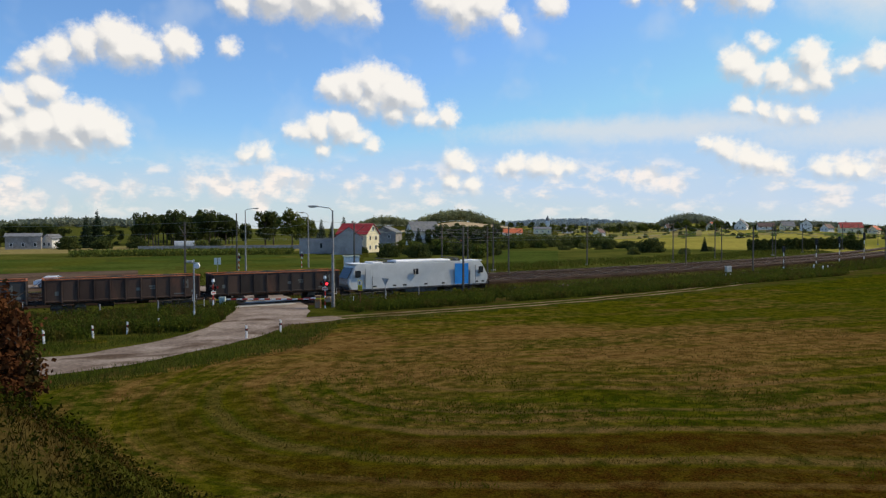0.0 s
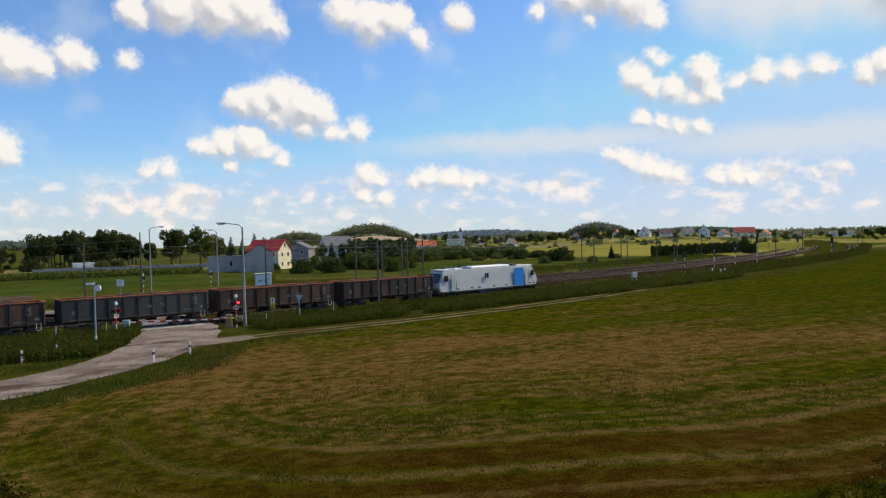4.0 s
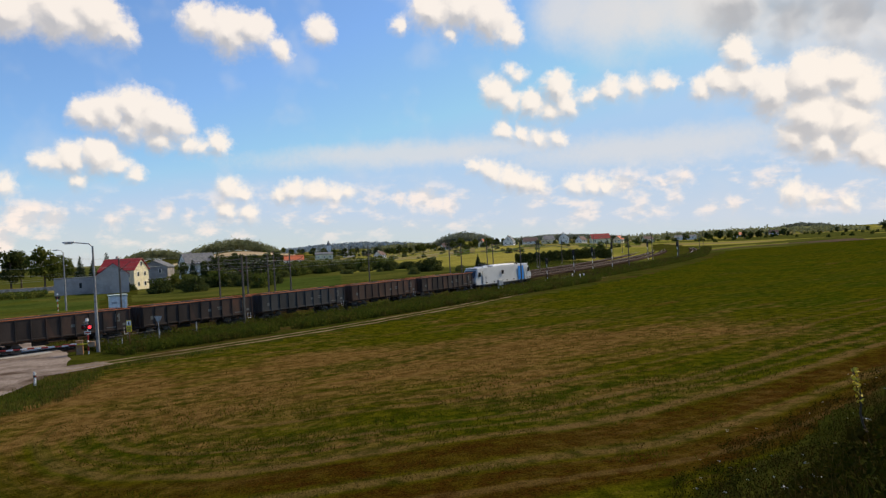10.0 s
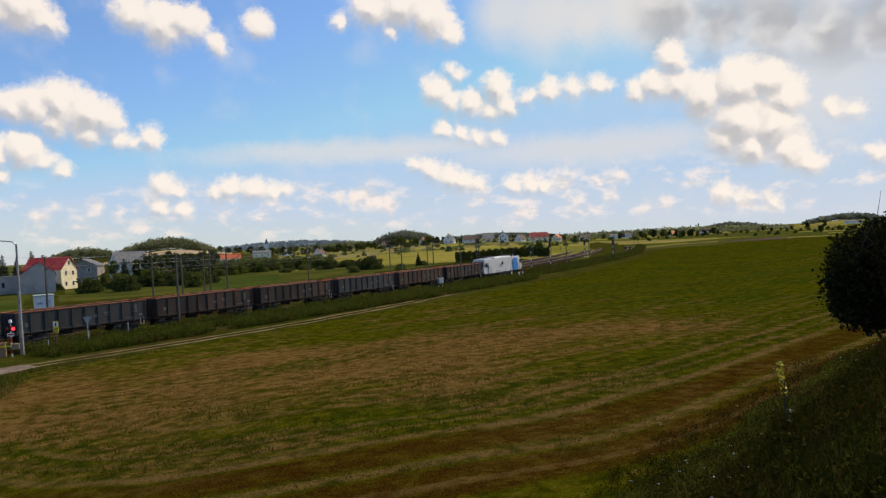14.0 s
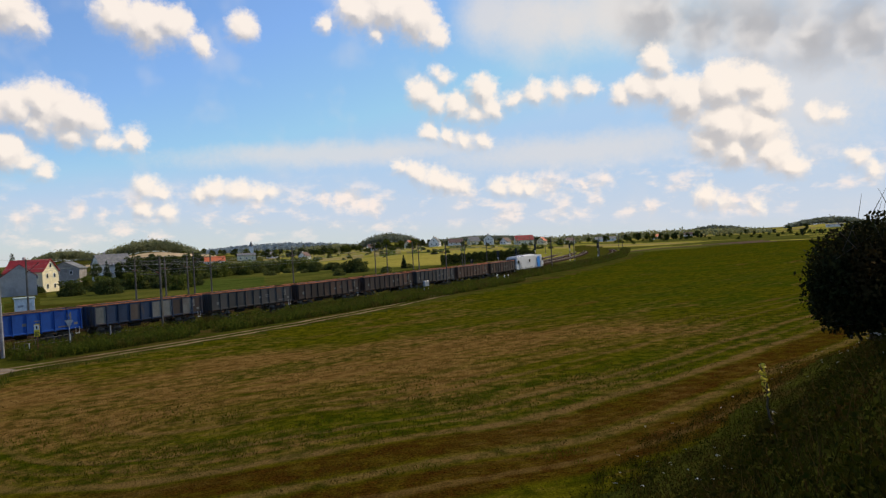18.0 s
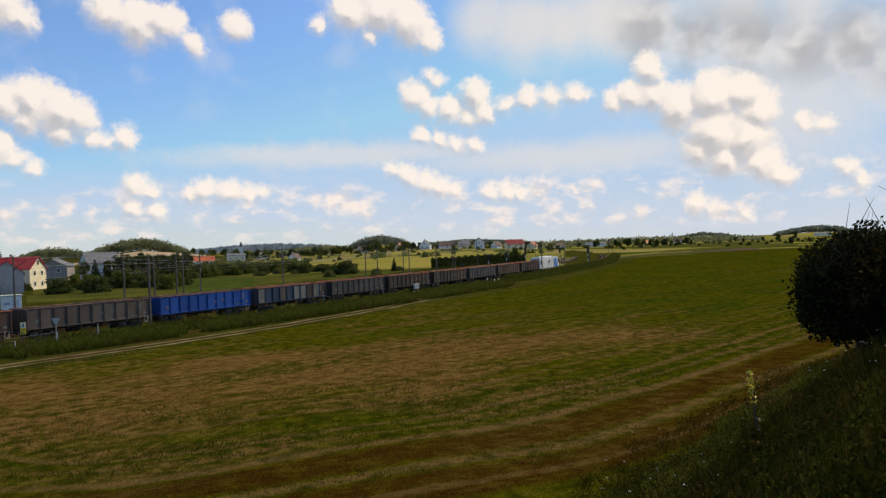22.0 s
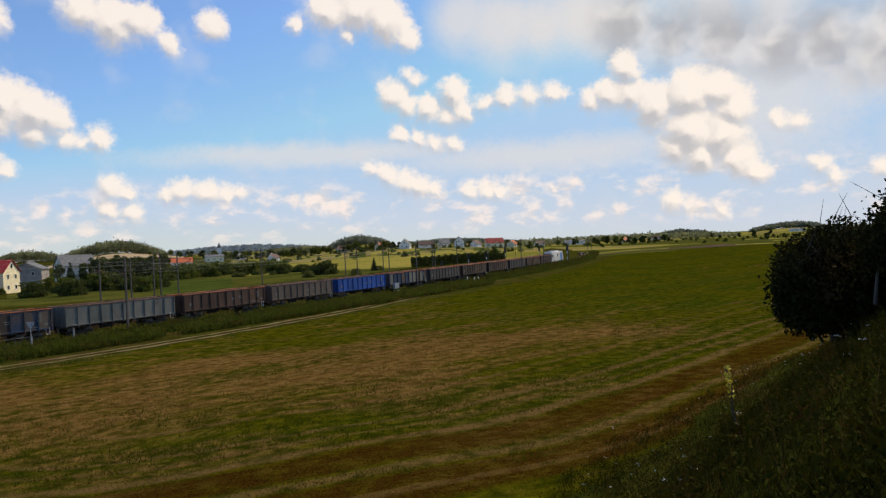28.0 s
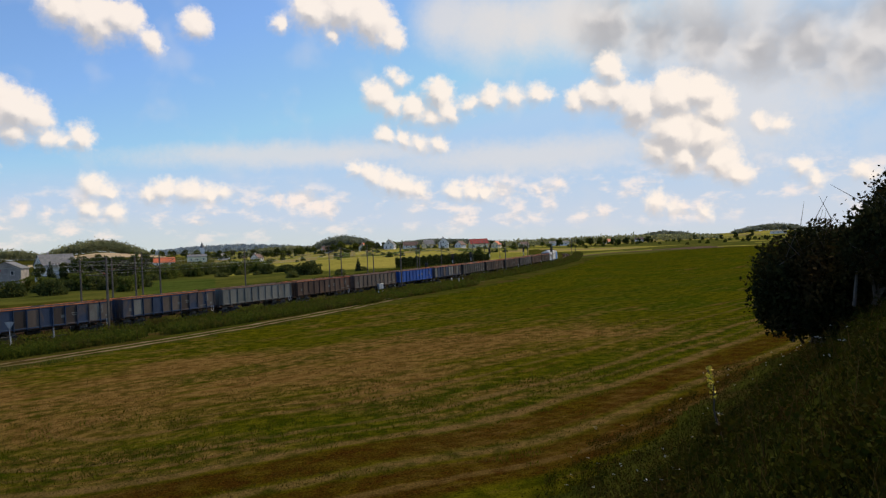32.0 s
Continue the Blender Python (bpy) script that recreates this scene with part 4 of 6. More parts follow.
def buffers(parent, x, z=1.05):
    for end in (-1, 1):
        for y in (-0.875, 0.875):
            bm = bmesh.new()
            add_tube(bm, (end * (x - 0.6), y, z), (end * (x - 0.1), y, z), 0.11, n=10)
            add_tube(bm, (end * (x - 0.06), y, z), (end * x, y, z), 0.24, n=14)
            part("buffer", bm, GEAR, parent)
        bm = bmesh.new()
        add_box(bm, end * (x - 0.3), 0, z - 0.1, 0.5, 0.1, 0.16, 0.02)
        part("coupling", bm, GEAR, parent)


def wagon_template():
    w = thing("freight_wagon", Matrix(), "", "freight wagon", "wagons of the train")
    half, wide, z0, z1 = 6.4, 1.42, 1.18, 3.05
    bm = bmesh.new()
    add_box(bm, 0, 0, z0 - 0.06, 12.8, 2.8, 0.08)
    part("floor", bm, RUST, w, "rusty wagon floor with coal dust")
    walls = []
    for y in (-wide, wide):
        wall = part("side_wall", box_bm(0, y, z0 - 0.02, 12.8, 0.05, z1 - z0, 0.01), GEAR, w)
        walls.append(wall)
        for i in range(11):
            x = -6.33 + 12.66 * i / 10
            part("rib", box_bm(x, y + (0.06 if y > 0 else -0.06), z0 - 0.12, 0.11, 0.12, z1 - z0 + 0.1, 0.015, 0.95), GEAR, wall)
        for i in range(10):
            x = -6.33 + 12.66 * (i + 0.5) / 10
            part("panel", box_bm(x, y + (0.03 if y > 0 else -0.03), z0 + 0.1, 1.06, 0.02, z1 - z0 - 0.26, 0.008), GEAR, wall)
        part("lower_rail", box_bm(0, y * 1.03, z0 - 0.02, 12.8, 0.1, 0.14, 0.02), GEAR, wall)
    for x in (-half, half):
        e = part("end_wall", box_bm(x, 0, z0 - 0.02, 0.05, 2.84, z1 - z0, 0.01), GEAR, w)
        for y in (-0.95, -0.32, 0.32, 0.95):
            part("rib", box_bm(x + (0.05 if x > 0 else -0.05), y, z0 - 0.05, 0.1, 0.1, z1 - z0, 0.015), GEAR, e)
    bm = bmesh.new()
    for y in (-wide, wide):
        add_box(bm, 0, y, z1, 13.0, 0.15, 0.085, 0.02)
    for x in (-half, half):
        add_box(bm, x, 0, z1 + 0.003, 0.14, 2.7, 0.08, 0.02)
    part("top_rim", bm, RIM, w, "rusted top rim")
    bm = bmesh.new()
    grid = [[bm.verts.new((-6.2 + 12.4 * i / 24, -1.3 + 2.6 * j / 8, 2.55 + 0.62 * (math.sin(math.pi * j / 8) * min(1, 3 * math.sin(math.pi * i / 24)) ** 0.5 + 0.16 * noise.noise((i * 0.7, j * 0.9, 5.0))))) for j in range(9)] for i in range(25)]
    for i in range(24):
        for j in range(8):
            bm.faces.new((grid[i][j], grid[i + 1][j], grid[i + 1][j + 1], grid[i][j + 1]))
    part("load", bm, COAL, w, "heaped dark earth-brown load")
    for y in (-1.15, 1.15):
        part("sole_bar", box_bm(0, y, 0.95, 12.9, 0.12, 0.26, 0.02), GEAR, w)
    bm = bmesh.new()
    add_box(bm, 0, 0, 0.82, 1.6, 1.9, 0.12, 0.02)
    add_tube(bm, (-2.2, -0.6, 0.75), (-0.9, -0.6, 0.75), 0.22, n=12)
    add_tube(bm, (1.2, 0.7, 0.7), (2.2, 0.7, 0.7), 0.16, n=12)
    for x in (-3.2, 3.2):
        add_box(bm, x, 0, 0.9, 0.14, 2.2, 0.2)
    part("brake_gear", bm, GEAR, w)
    bm = bmesh.new()
    for dx in (-0.18, 0.18):
        add_tube(bm, (5.9 + dx, -1.53, 0.7), (5.9 + dx, -1.53, 1.3), 0.02, n=6)
    add_tube(bm, (5.72, -1.53, 0.7), (6.08, -1.53, 0.7), 0.02, n=6)
    part("step", bm, DIRTYWHITE, w, "pale steel foot step")
    for x in (-4.5, 4.5):
        bogie(w, x, 1.8, 0.46)
    buffers(w, 7.02)
    # lettering: plain bars
    for x, z, sx, sz in ((4.55, 1.42, 0.9, 0.11), (2.25, 2.2, 0.62, 0.10), (2.25, 2.0, 0.45, 0.10), (1.05, 1.9, 0.4, 0.26), (-5.45, 1.75, 0.3, 0.34), (5.8, 1.55, 0.34, 0.22)):
        part("lettering", box_bm(x, -wide - 0.046, z, sx, 0.012, sz), DIRTYWHITE, w, "small white marking")
    bm = bmesh.new()
    add_box(bm, 5.0, -wide - 0.045, 2.02, 0.12, 0.014, 0.72)
    add_box(bm, 5.32, -wide - 0.045, 2.02, 0.12, 0.014, 0.72)
    add_box(bm, 5.16, -wide - 0.045, 1.96, 0.44, 0.014, 0.13)
    add_tube(bm, (5.16, -wide - 0.038, 2.5), (5.16, -wide - 0.052, 2.5), 0.13, n=12)
    part("emblem", bm, DIRTYWHITE, w, "white company mark")
    return w


def paint(ob, mat):
    for slot in ob.material_slots:
        slot.link = "OBJECT"
        slot.material = mat


WAGONS = []


def build_wagons():
    first = wagon_template()
    rng = random.Random(4)
    for k, kind in enumerate(ORDER):
        w = first if k == 0 else copy_thing(first, Matrix())
        body, rim, label = PAINTS[kind]
        w["label"] = label
        for o in w.children_recursive:
            base = o.name.split(".")[0]
            if base in ("side_wall", "end_wall", "rib", "panel", "lower_rail"):
                paint(o, body)
                if base == "panel" and kind == "patched" and rng.random() < 0.72:
                    paint(o, PAINTS["sage" if rng.random() < 0.3 else "charcoal" if rng.random() < 0.5 else "grey"][0])
                if base == "panel" and kind in ("charcoal", "brown") and rng.random() < 0.15:
                    paint(o, PAINTS["brown"][0])
            elif base == "top_rim":
                paint(o, rim)
            elif base in ("lettering", "emblem") and kind != "blue":
                paint(o, PAINTS["sage"][0])
        WAGONS.append(w)


LWHITE = material("light_grey_coach_paint", (0.55, 0.555, 0.53), (0.60, 0.605, 0.58), 0.6, 0.5, 0.03, (0.52, 0.525, 0.50), grit=0.04)
LROOF = material("white_roof_paint", (0.72, 0.73, 0.74), (0.80, 0.80, 0.80), 0.8, 0.45, 0.03, grit=0.04)
LBLUE = material("sky_blue_paint", (0.015, 0.22, 0.62), (0.02, 0.27, 0.70), 0.8, 0.35, 0.02, grit=0.04)
ROOFDARK = material("dark_roof_gear", (0.05, 0.05, 0.052), (0.10, 0.10, 0.10), 2.0, 0.6, 0.1)


def build_locomotive():
    lo = thing("electric_locomotive", Matrix(), "light grey electric locomotive with a sky-blue band", "locomotive")
    L, W = 9.0, 1.48
    # body shell: side profile of the vehicle, narrowed at the roof
    prof = [(-8.75, 0.98), (-9.05, 1.5), (-9.0, 2.0), (-8.25, 3.35), (-7.85, 3.62), (7.85, 3.62), (8.25, 3.35), (9.0, 2.0), (9.05, 1.5), (8.75, 0.98)]
    bm = prism_bm(prof, 2 * W)
    for v in bm.verts:
        if v.co.z > 3.3:
            v.co.y *= 0.86
        if abs(v.co.x) > 8.6:
            v.co.y *= 0.93
    bmesh.ops.bevel(bm, geom=[e for e in bm.edges if abs(e.verts[0].co.z - e.verts[1].co.z) > 0.2 or e.verts[0].co.z > 3.3], offset=0.1, segments=2, affect="EDGES")
    part("body", bm, LWHITE, lo, "light grey painted body")
    part("underframe_skirt", box_bm(0, 0, 0.80, 15.6, 2.84, 0.2, 0.03), ROOFDARK, lo)
    part("roof_fairing", box_bm(0.4, 0, 3.60, 7.2, 2.0, 0.3, 0.1), LROOF, lo, "white roof fairing")
    part("roof_fairing", box_bm(-5.35, 0, 3.60, 1.3, 1.9, 0.2, 0.06), LROOF, lo, "white roof fairing")
    for x in (-7.55, 7.55):
        part("cab_roof", box_bm(x, 0, 3.61, 1.5, 2.3, 0.09, 0.03), LROOF, lo)
    for sx in (-1, 1):
        # windscreen and its dark surround lie on the raked front
        bm = bmesh.new()
        c = [(sx * 8.985, -1.1, 2.12), (sx * 8.985, 1.1, 2.12), (sx * 8.36, 1.0, 3.22), (sx * 8.36, -1.0, 3.22)]
        out = Vector((sx * 0.055, 0, 0.03))
        vs = [bm.verts.new(Vector(p) + out) for p in c] + [bm.verts.new(Vector(p) - out * 0.5) for p in c]
        for f in ((0, 1, 2, 3), (7, 6, 5, 4), (0, 4, 5, 1), (1, 5, 6, 2), (2, 6, 7, 3), (3, 7, 4, 0)):
            bm.faces.new([vs[i] for i in f])
        bmesh.ops.recalc_face_normals(bm, faces=bm.faces)
        part("windscreen", bm, GLASS, lo, "dark raked windscreen")
        for y in (-0.85, 0.85):
            bm = tube_bm((sx * 8.98, y, 1.72), (sx * 9.08, y, 1.7), 0.13, n=12)
            part("headlight", bm, DIRTYWHITE, lo, "round headlight")
        part("snow_plough", box_bm(sx * 8.75, 0, 0.28, 0.12, 2.4, 0.5, 0.03), GEAR, lo)
        part("front_beam", box_bm(sx * 8.95, 0, 0.92, 0.3, 2.5, 0.34, 0.04), ROOFDARK, lo)
        for y in (-1, 1):
            part("side_window", box_bm(sx * 7.95, y * (W - 0.03), 2.25, 0.66, 0.08, 0.72, 0.03), GLASS, lo, "dark cab side window")
            d = part("door", box_bm(sx * 6.75, y * (W + 0.008), 1.05, 0.72, 0.03, 2.1, 0.012), LWHITE, lo, "light grey cab door")
            part("handrail", tube_bm((sx * 6.3, y * (W + 0.05), 1.0), (sx * 6.3, y * (W + 0.05), 2.3), 0.022, n=6), ROOFDARK, d, "dark handrail")
            part("door_gap", box_bm(sx * 7.13, y * (W + 0.012), 1.05, 0.035, 0.02, 2.1), ROOFDARK, d)
            part("step", box_bm(sx * 6.75, y * 1.36, 0.5, 0.6, 0.16, 0.06), GEAR, lo)
    part("colour_band", box_bm(5.2, -W - 0.004, 1.04, 1.9, 0.02, 2.35, 0.006), LBLUE, lo, "sky-blue vertical band")
    part("colour_band", box_bm(5.2, W + 0.004, 1.04, 1.9, 0.02, 2.35, 0.006), LBLUE, lo, "sky-blue vertical band")
    bm = bmesh.new()
    for dx, w in ((-0.22, 0.16), (0.14, 0.3)):
        add_box(bm, -0.9 + dx, -W - 0.006, 2.35, w, 0.02, 0.62, 0.05)
    part("emblem", bm, BLACK, lo, "small black mark")
    for x in (-6.0, -3.6, -2.3, 0.4, 2.7, 7.3, 8.2):
        part("vent", box_bm(x, -W - 0.004, 1.16, 0.42, 0.03, 0.16, 0.01), BLACK, lo, "small dark opening in the lower side")
    part("bottom_stripe", box_bm(0, -W - 0.003, 1.0, 15.0, 0.014, 0.05), DIRTYWHITE, lo)
    # roof gear
    for x in (-3.9, 4.6):
        p = part("pantograph", box_bm(x, 0, 3.66, 1.9, 1.4, 0.06), ROOFDARK, lo, "folded pantograph")
        bm = bmesh.new()
        for y in (-0.6, 0.6):
            add_tube(bm, (x - 0.85, y, 3.85), (x + 0.9, y * 0.5, 4.02), 0.03, n=6)
            add_tube(bm, (x + 0.9, y * 0.5, 4.02), (x - 0.7, y * 0.8, 4.1), 0.025, n=6)
        part("arm", bm, ROOFDARK, p)
        part("collector_head", tube_bm((x - 0.7, -0.95, 4.12), (x - 0.7, 0.95, 4.12), 0.035, n=6), ROOFDARK, p)
        for y in (-0.6, 0.6):
            for dx in (-0.8, 0.8):
                part("insulator", tube_bm((x + dx, y, 3.6), (x + dx, y, 3.86), 0.06, n=8), RUST, p)
    for x in (-2.9, -4.9, 5.6, 3.7):
        part("roof_equipment", box_bm(x, 0.3, 3.62, 0.45, 0.8, 0.26, 0.03), ROOFDARK, lo)
    part("transformer", box_bm(0, 0, 0.35, 4.2, 2.5, 0.6, 0.08), ROOFDARK, lo)
    for x in (-5.2, 5.2):
        bogie(lo, x, 2.6, 0.625, "bogie")
    buffers(lo, 9.45, 1.05)
    return lo


LOCO = build_locomotive()
build_wagons()
PASS = [(0, 29.2), (4, 52.8), (9, 82.1), (19, 139.9), (28, 191.1), (32, 213.6)]


def motions():
    """The train rolls away along the track; s is the place of the locomotive's rear buffers."""
    for ob, off in [(LOCO, 9.45)] + [(w, -14.04 * (k + 0.5)) for k, w in enumerate(WAGONS)]:
        rows = []
        for t in range(0, 33, 2):
            s = float(np.interp(t, [a for a, b in PASS], [b for a, b in PASS])) + off
            a, b = rail(s - 4.5)[0], rail(s + 4.5)[0]
            mid = (a + b) / 2
            rows.append((float(t), pose(mid.x, mid.y, RAILZ, 0, 0, math.degrees(math.atan2(b.y - a.y, b.x - a.x)))))
        walk(ob, rows)


# ---- the level crossing ----
def ground_pose(x, y, turn=0.0, sink=0.0):
    return pose(x, y, height(x, y) - sink, 0, 0, turn)


def marker_post(x, y, tilt=0.0):
    t = thing("marker_post", ground_pose(x, y, 40) @ pose(0, 0, 0, tilt, tilt * 0.6), "white roadside marker post with a dark band", "post", "roadside marker posts")
    part("post", box_bm(0, 0, -0.1, 0.13, 0.11, 0.9, 0.02), WHITE, t)
    part("cap", prism_bm([(-0.065, 0.8), (0.065, 0.8), (0.065, 0.84), (-0.065, 0.9)], 0.11), WHITE, t)
    part("band", box_bm(0, 0, 0.5, 0.14, 0.12, 0.16), BLACK, t, "dark band")
    part("reflector", box_bm(0, -0.062, 0.55, 0.05, 0.01, 0.09), REDP, t)


for x, y, k in ((-22.2, 51.4, 2), (-23.6, 49.3, -2), (-20.7, 53.3, 1), (-13.3, 49.5, 0), (-11.6, 52.2, 1), (-25.6, 46.9, -3)):
    marker_post(x, y, k)


def flash_signal(x, y, facing, label, lit):
    t = thing("crossing_signal", ground_pose(x, y, facing), label, "signal", "crossing signals")
    for i in range(6):
        bm = tube_bm((0, 0, -0.2 + i * 0.45), (0, 0, -0.2 + (i + 1) * 0.45), 0.06, n=10)
        part("mast_band", bm, (REDP if i % 2 else WHITE), t)
    part("backboard", box_bm(0, -0.02, 2.05, 0.95, 0.06, 0.42, 0.06), BLACK, t, "black lamp board")
    for dx, on in ((-0.26, lit == 0), (0.26, lit == 1)):
        h = part("hood", tube_bm((dx, -0.05, 2.26), (dx, -0.28, 2.26), 0.15, n=14), BLACK, t)
        part("lens", tube_bm((dx, -0.275, 2.26), (dx, -0.3, 2.26), 0.125, n=14), REDLAMP if on else DARKLAMP, h, "red lamp")
    bm = tube_bm((0, 0.0, 2.5), (0, 0.0, 3.0), 0.05, n=8)
    part("mast_top", bm, GALV, t)
    part("bell", tube_bm((0, -0.02, 2.74), (0, -0.02, 2.98), 0.15, 0.11, n=12), WHITE, t, "white warning bell")
    part("plate", box_bm(0, -0.06, 1.66, 0.52, 0.03, 0.26, 0.01), DIRTYWHITE, t, "small white plate")
    part("plate_bars", box_bm(0, -0.078, 1.74, 0.4, 0.008, 0.1), REDP, t)


flash_signal(-10.9, 67.7, -8, "red and white crossing signal with a lit red lamp", 1)
flash_signal(-20.0, 63.7, 60, "red and white crossing signal beside the barrier", 9)
flash_signal(-35.5, 127.5, 150, "crossing signal beyond the tracks", 9)
flash_signal(-26.2, 136.0, 150, "crossing signal beyond the tracks", 9)


def barrier(x, y, facing, length, box_mat, label):
    t = thing("crossing_barrier", ground_pose(x, y, facing), label, "barrier", "crossing barriers")
    part("drive_box", box_bm(0, 0, -0.1, 0.55, 0.45, 1.2, 0.04), box_mat, t, "weathered drive housing")
    part("lid", box_bm(0, 0, 1.1, 0.6, 0.5, 0.07, 0.02), box_mat, t)
    part("counterweight", box_bm(-0.95, 0.3, 0.55, 0.55, 0.2, 0.5, 0.05), ORANGEBOX, t)
    bm = bmesh.new()
    add_box(bm, -0.4, 0.3, 0.82, 1.2, 0.07, 0.1)
    part("bracket", bm, YELLOW, t, "yellow arm bracket")
    n = int(length / 0.5)
    for i in range(n):
        x0 = 0.2 + i * length / n
        bm = bmesh.new()
        add_box(bm, x0 + length / n / 2, 0.3, 0.86 - 0.004 * i, length / n, 0.07, 0.13 - 0.002 * i)
        part("arm_band", bm, REDP if i % 2 else WHITE, t, "red and white arm")


barrier(-20.0, 66.4, 6, 8.0, TEALBOX, "lowered red and white barrier across the road")
barrier(-11.6, 67.9, 186, 1.0, ORANGEBOX, "weathered orange barrier drive with a short arm")


def railing(pts, label):
    p0 = Vector((*pts[0], 0))
    t = thing("railing", pose(p0.x, p0.y, height(p0.x, p0.y)), label, "railing", "railings at the crossing")
    for i, (x, y) in enumerate(pts):
        a = Vector((x - p0.x, y - p0.y, 0))
        part("upright", tube_bm(a + Vector((0, 0, -0.3)), a + Vector((0, 0, 1.1)), 0.03, n=8), DIRTYWHITE if i == len(pts) - 1 else MASTMET, t)
        if i:
            b = Vector((pts[i - 1][0] - p0.x, pts[i - 1][1] - p0.y, 0))
            for z in (0.55, 1.07):
                part("bar", tube_bm(b + Vector((0, 0, z)), a + Vector((0, 0, z)), 0.022, n=8), MASTMET, t)


railing([(-24.6, 63.6), (-23.4, 64.8), (-22.2, 66.0), (-21.4, 65.6)], "grey tube railing beside the footway")
railing([(-9.6, 69.6), (-8.2, 70.9), (-6.9, 72.2), (-5.7, 73.3)], "grey tube railing beside the crossing")
railing([(-8.6, 67.6), (-8.3, 67.9)], "two pale steel uprights in the grass")


def street_lamp(x, y, tall, facing, label, arm=1.5):
    t = thing("street_lamp", ground_pose(x, y, facing), label, "street lamp", "lamps at the crossing")
    part("base", tube_bm((0, 0, -0.2), (0, 0, tall * 0.3), 0.16, 0.13, 10), CONCRETE, t)
    part("pole", tube_bm((0, 0, tall * 0.3), (0, 0, tall - 0.25), 0.125, 0.075, 10), CONCRETE, t)
    bm = bmesh.new()
    add_tube(bm, (0, 0, tall - 0.35), (-0.25, 0, tall - 0.05), 0.05, n=8)
    add_tube(bm, (-0.25, 0, tall - 0.05), (-arm, 0, tall + 0.12), 0.045, n=8)
    part("arm", bm, GALV, t, "steel bracket arm")
    bm = bmesh.new()
    add_box(bm, -arm - 0.35, 0, tall + 0.06, 0.95, 0.32, 0.16, 0.05)
    part("lamp_head", bm, DIRTYWHITE, t, "grey lamp head")
    bm = bmesh.new()
    add_box(bm, -arm - 0.4, 0, tall - 0.01, 0.6, 0.24, 0.08, 0.03)
    part("diffuser", bm, WHITE, t)


street_lamp(-10.3, 68.6, 9.3, -5, "tall grey concrete street lamp beside the crossing")
street_lamp(-33.8, 125.7, 10.6, 180, "tall grey street lamp beyond the tracks")
street_lamp(-25.1, 136.8, 10.1, 20, "tall grey street lamp beyond the tracks", 0.8)


def pole(name, x, y, tall, r, label, mat=GALV):
    t = thing(name, ground_pose(x, y), label, name.split("_")[-1])
    part("shaft", tube_bm((0, 0, -0.3), (0, 0, tall), r, r * 0.7, 10), mat, t)
    return t


cp = pole("camera_pole", -19.3, 56.8, 5.0, 0.07, "slim steel camera pole with a banded foot")
for i in range(3):
    part("foot_band", tube_bm((0, 0, -0.2 + i * 0.4), (0, 0, 0.2 + i * 0.4), 0.085, n=10), (WHITE, REDP, WHITE)[i], cp)
part("lamp_drum", tube_bm((0.32, -0.1, 4.5), (0.32, -0.3, 4.5), 0.21, n=16), WHITE, cp, "round white drum lamp")
part("camera", box_bm(-0.3, -0.1, 4.75, 0.5, 0.16, 0.16, 0.03), DIRTYWHITE, cp, "pale camera housing")
part("cross_arm", box_bm(0, 0, 4.7, 0.9, 0.06, 0.06), GALV, cp)
pole("wooden_pole", -35.7, 127.1, 9.9, 0.14, "weathered wooden pole beyond the tracks", MASTMET)

ys = thing("warning_sign", ground_pose(-7.8, 68.9, -8), "yellow warning board on a brown post", "sign")
part("post", tube_bm((0, 0, -0.3), (0, 0, 2.4), 0.04, n=8), RUST, ys)
part("board", box_bm(0, -0.05, 1.5, 0.42, 0.03, 1.0, 0.01), YELLOW, ys, "yellow board")
part("top_panel", box_bm(0, -0.071, 2.05, 0.36, 0.012, 0.4), WHITE, ys, "white upper panel")
bm = bmesh.new()
for i in range(4):
    add_box(bm, 0, -0.069, 1.56 + 0.1 * i, 0.3, 0.01, 0.04)
add_box(bm, 0, -0.08, 2.1, 0.1, 0.01, 0.28)
part("text_bars", bm, BLACK, ys)
ts = thing("road_sign", ground_pose(-5.7, 72.4, 150), "grey triangular road sign seen from behind", "sign")
part("post", tube_bm((0, 0, -0.3), (0, 0, 2.6), 0.035, n=8), GALV, ts)
part("plate", prism_bm([(-0.42, 2.55), (0.42, 2.55), (0, 1.85)], 0.03), GALV, ts, "triangular plate")
for s, q, h in ((10.0, 6.5, 1.5), (5.6, 6.0, 1.4), (36.0, 5.0, 1.6)):
    p, a = rail(s, q)
    t = thing("cable_marker", ground_pose(p.x, p.y, a), "slim pale concrete marker post", "post", "lineside markers")
    part("post", box_bm(0, 0, -0.2, 0.13, 0.13, h, 0.02, 0.8), CONCRETE, t)
for s, q in ((117.6, 4.2), (118.8, 5.2), (120.6, 5.2)):
    p, a = rail(s, q)
    t = thing("distance_post", ground_pose(p.x, p.y, a), "short white lineside post", "post", "lineside markers")
    part("post", box_bm(0, 0, -0.2, 0.3, 0.16, 1.15, 0.04), WHITE, t)
    part("number_bar", box_bm(0, -0.083, 0.5, 0.18, 0.01, 0.2), BLACK, t)
p, a = rail(89.8, 5.0)
bd = thing("equipment_cabinet", ground_pose(p.x, p.y, a), "grey lineside cabinet on two legs", "cabinet")
part("case", box_bm(0, 0, 0.95, 1.3, 0.35, 0.8, 0.04), GALV, bd)
part("roof", box_bm(0, 0, 1.75, 1.4, 0.45, 0.06, 0.02), GALV, bd)
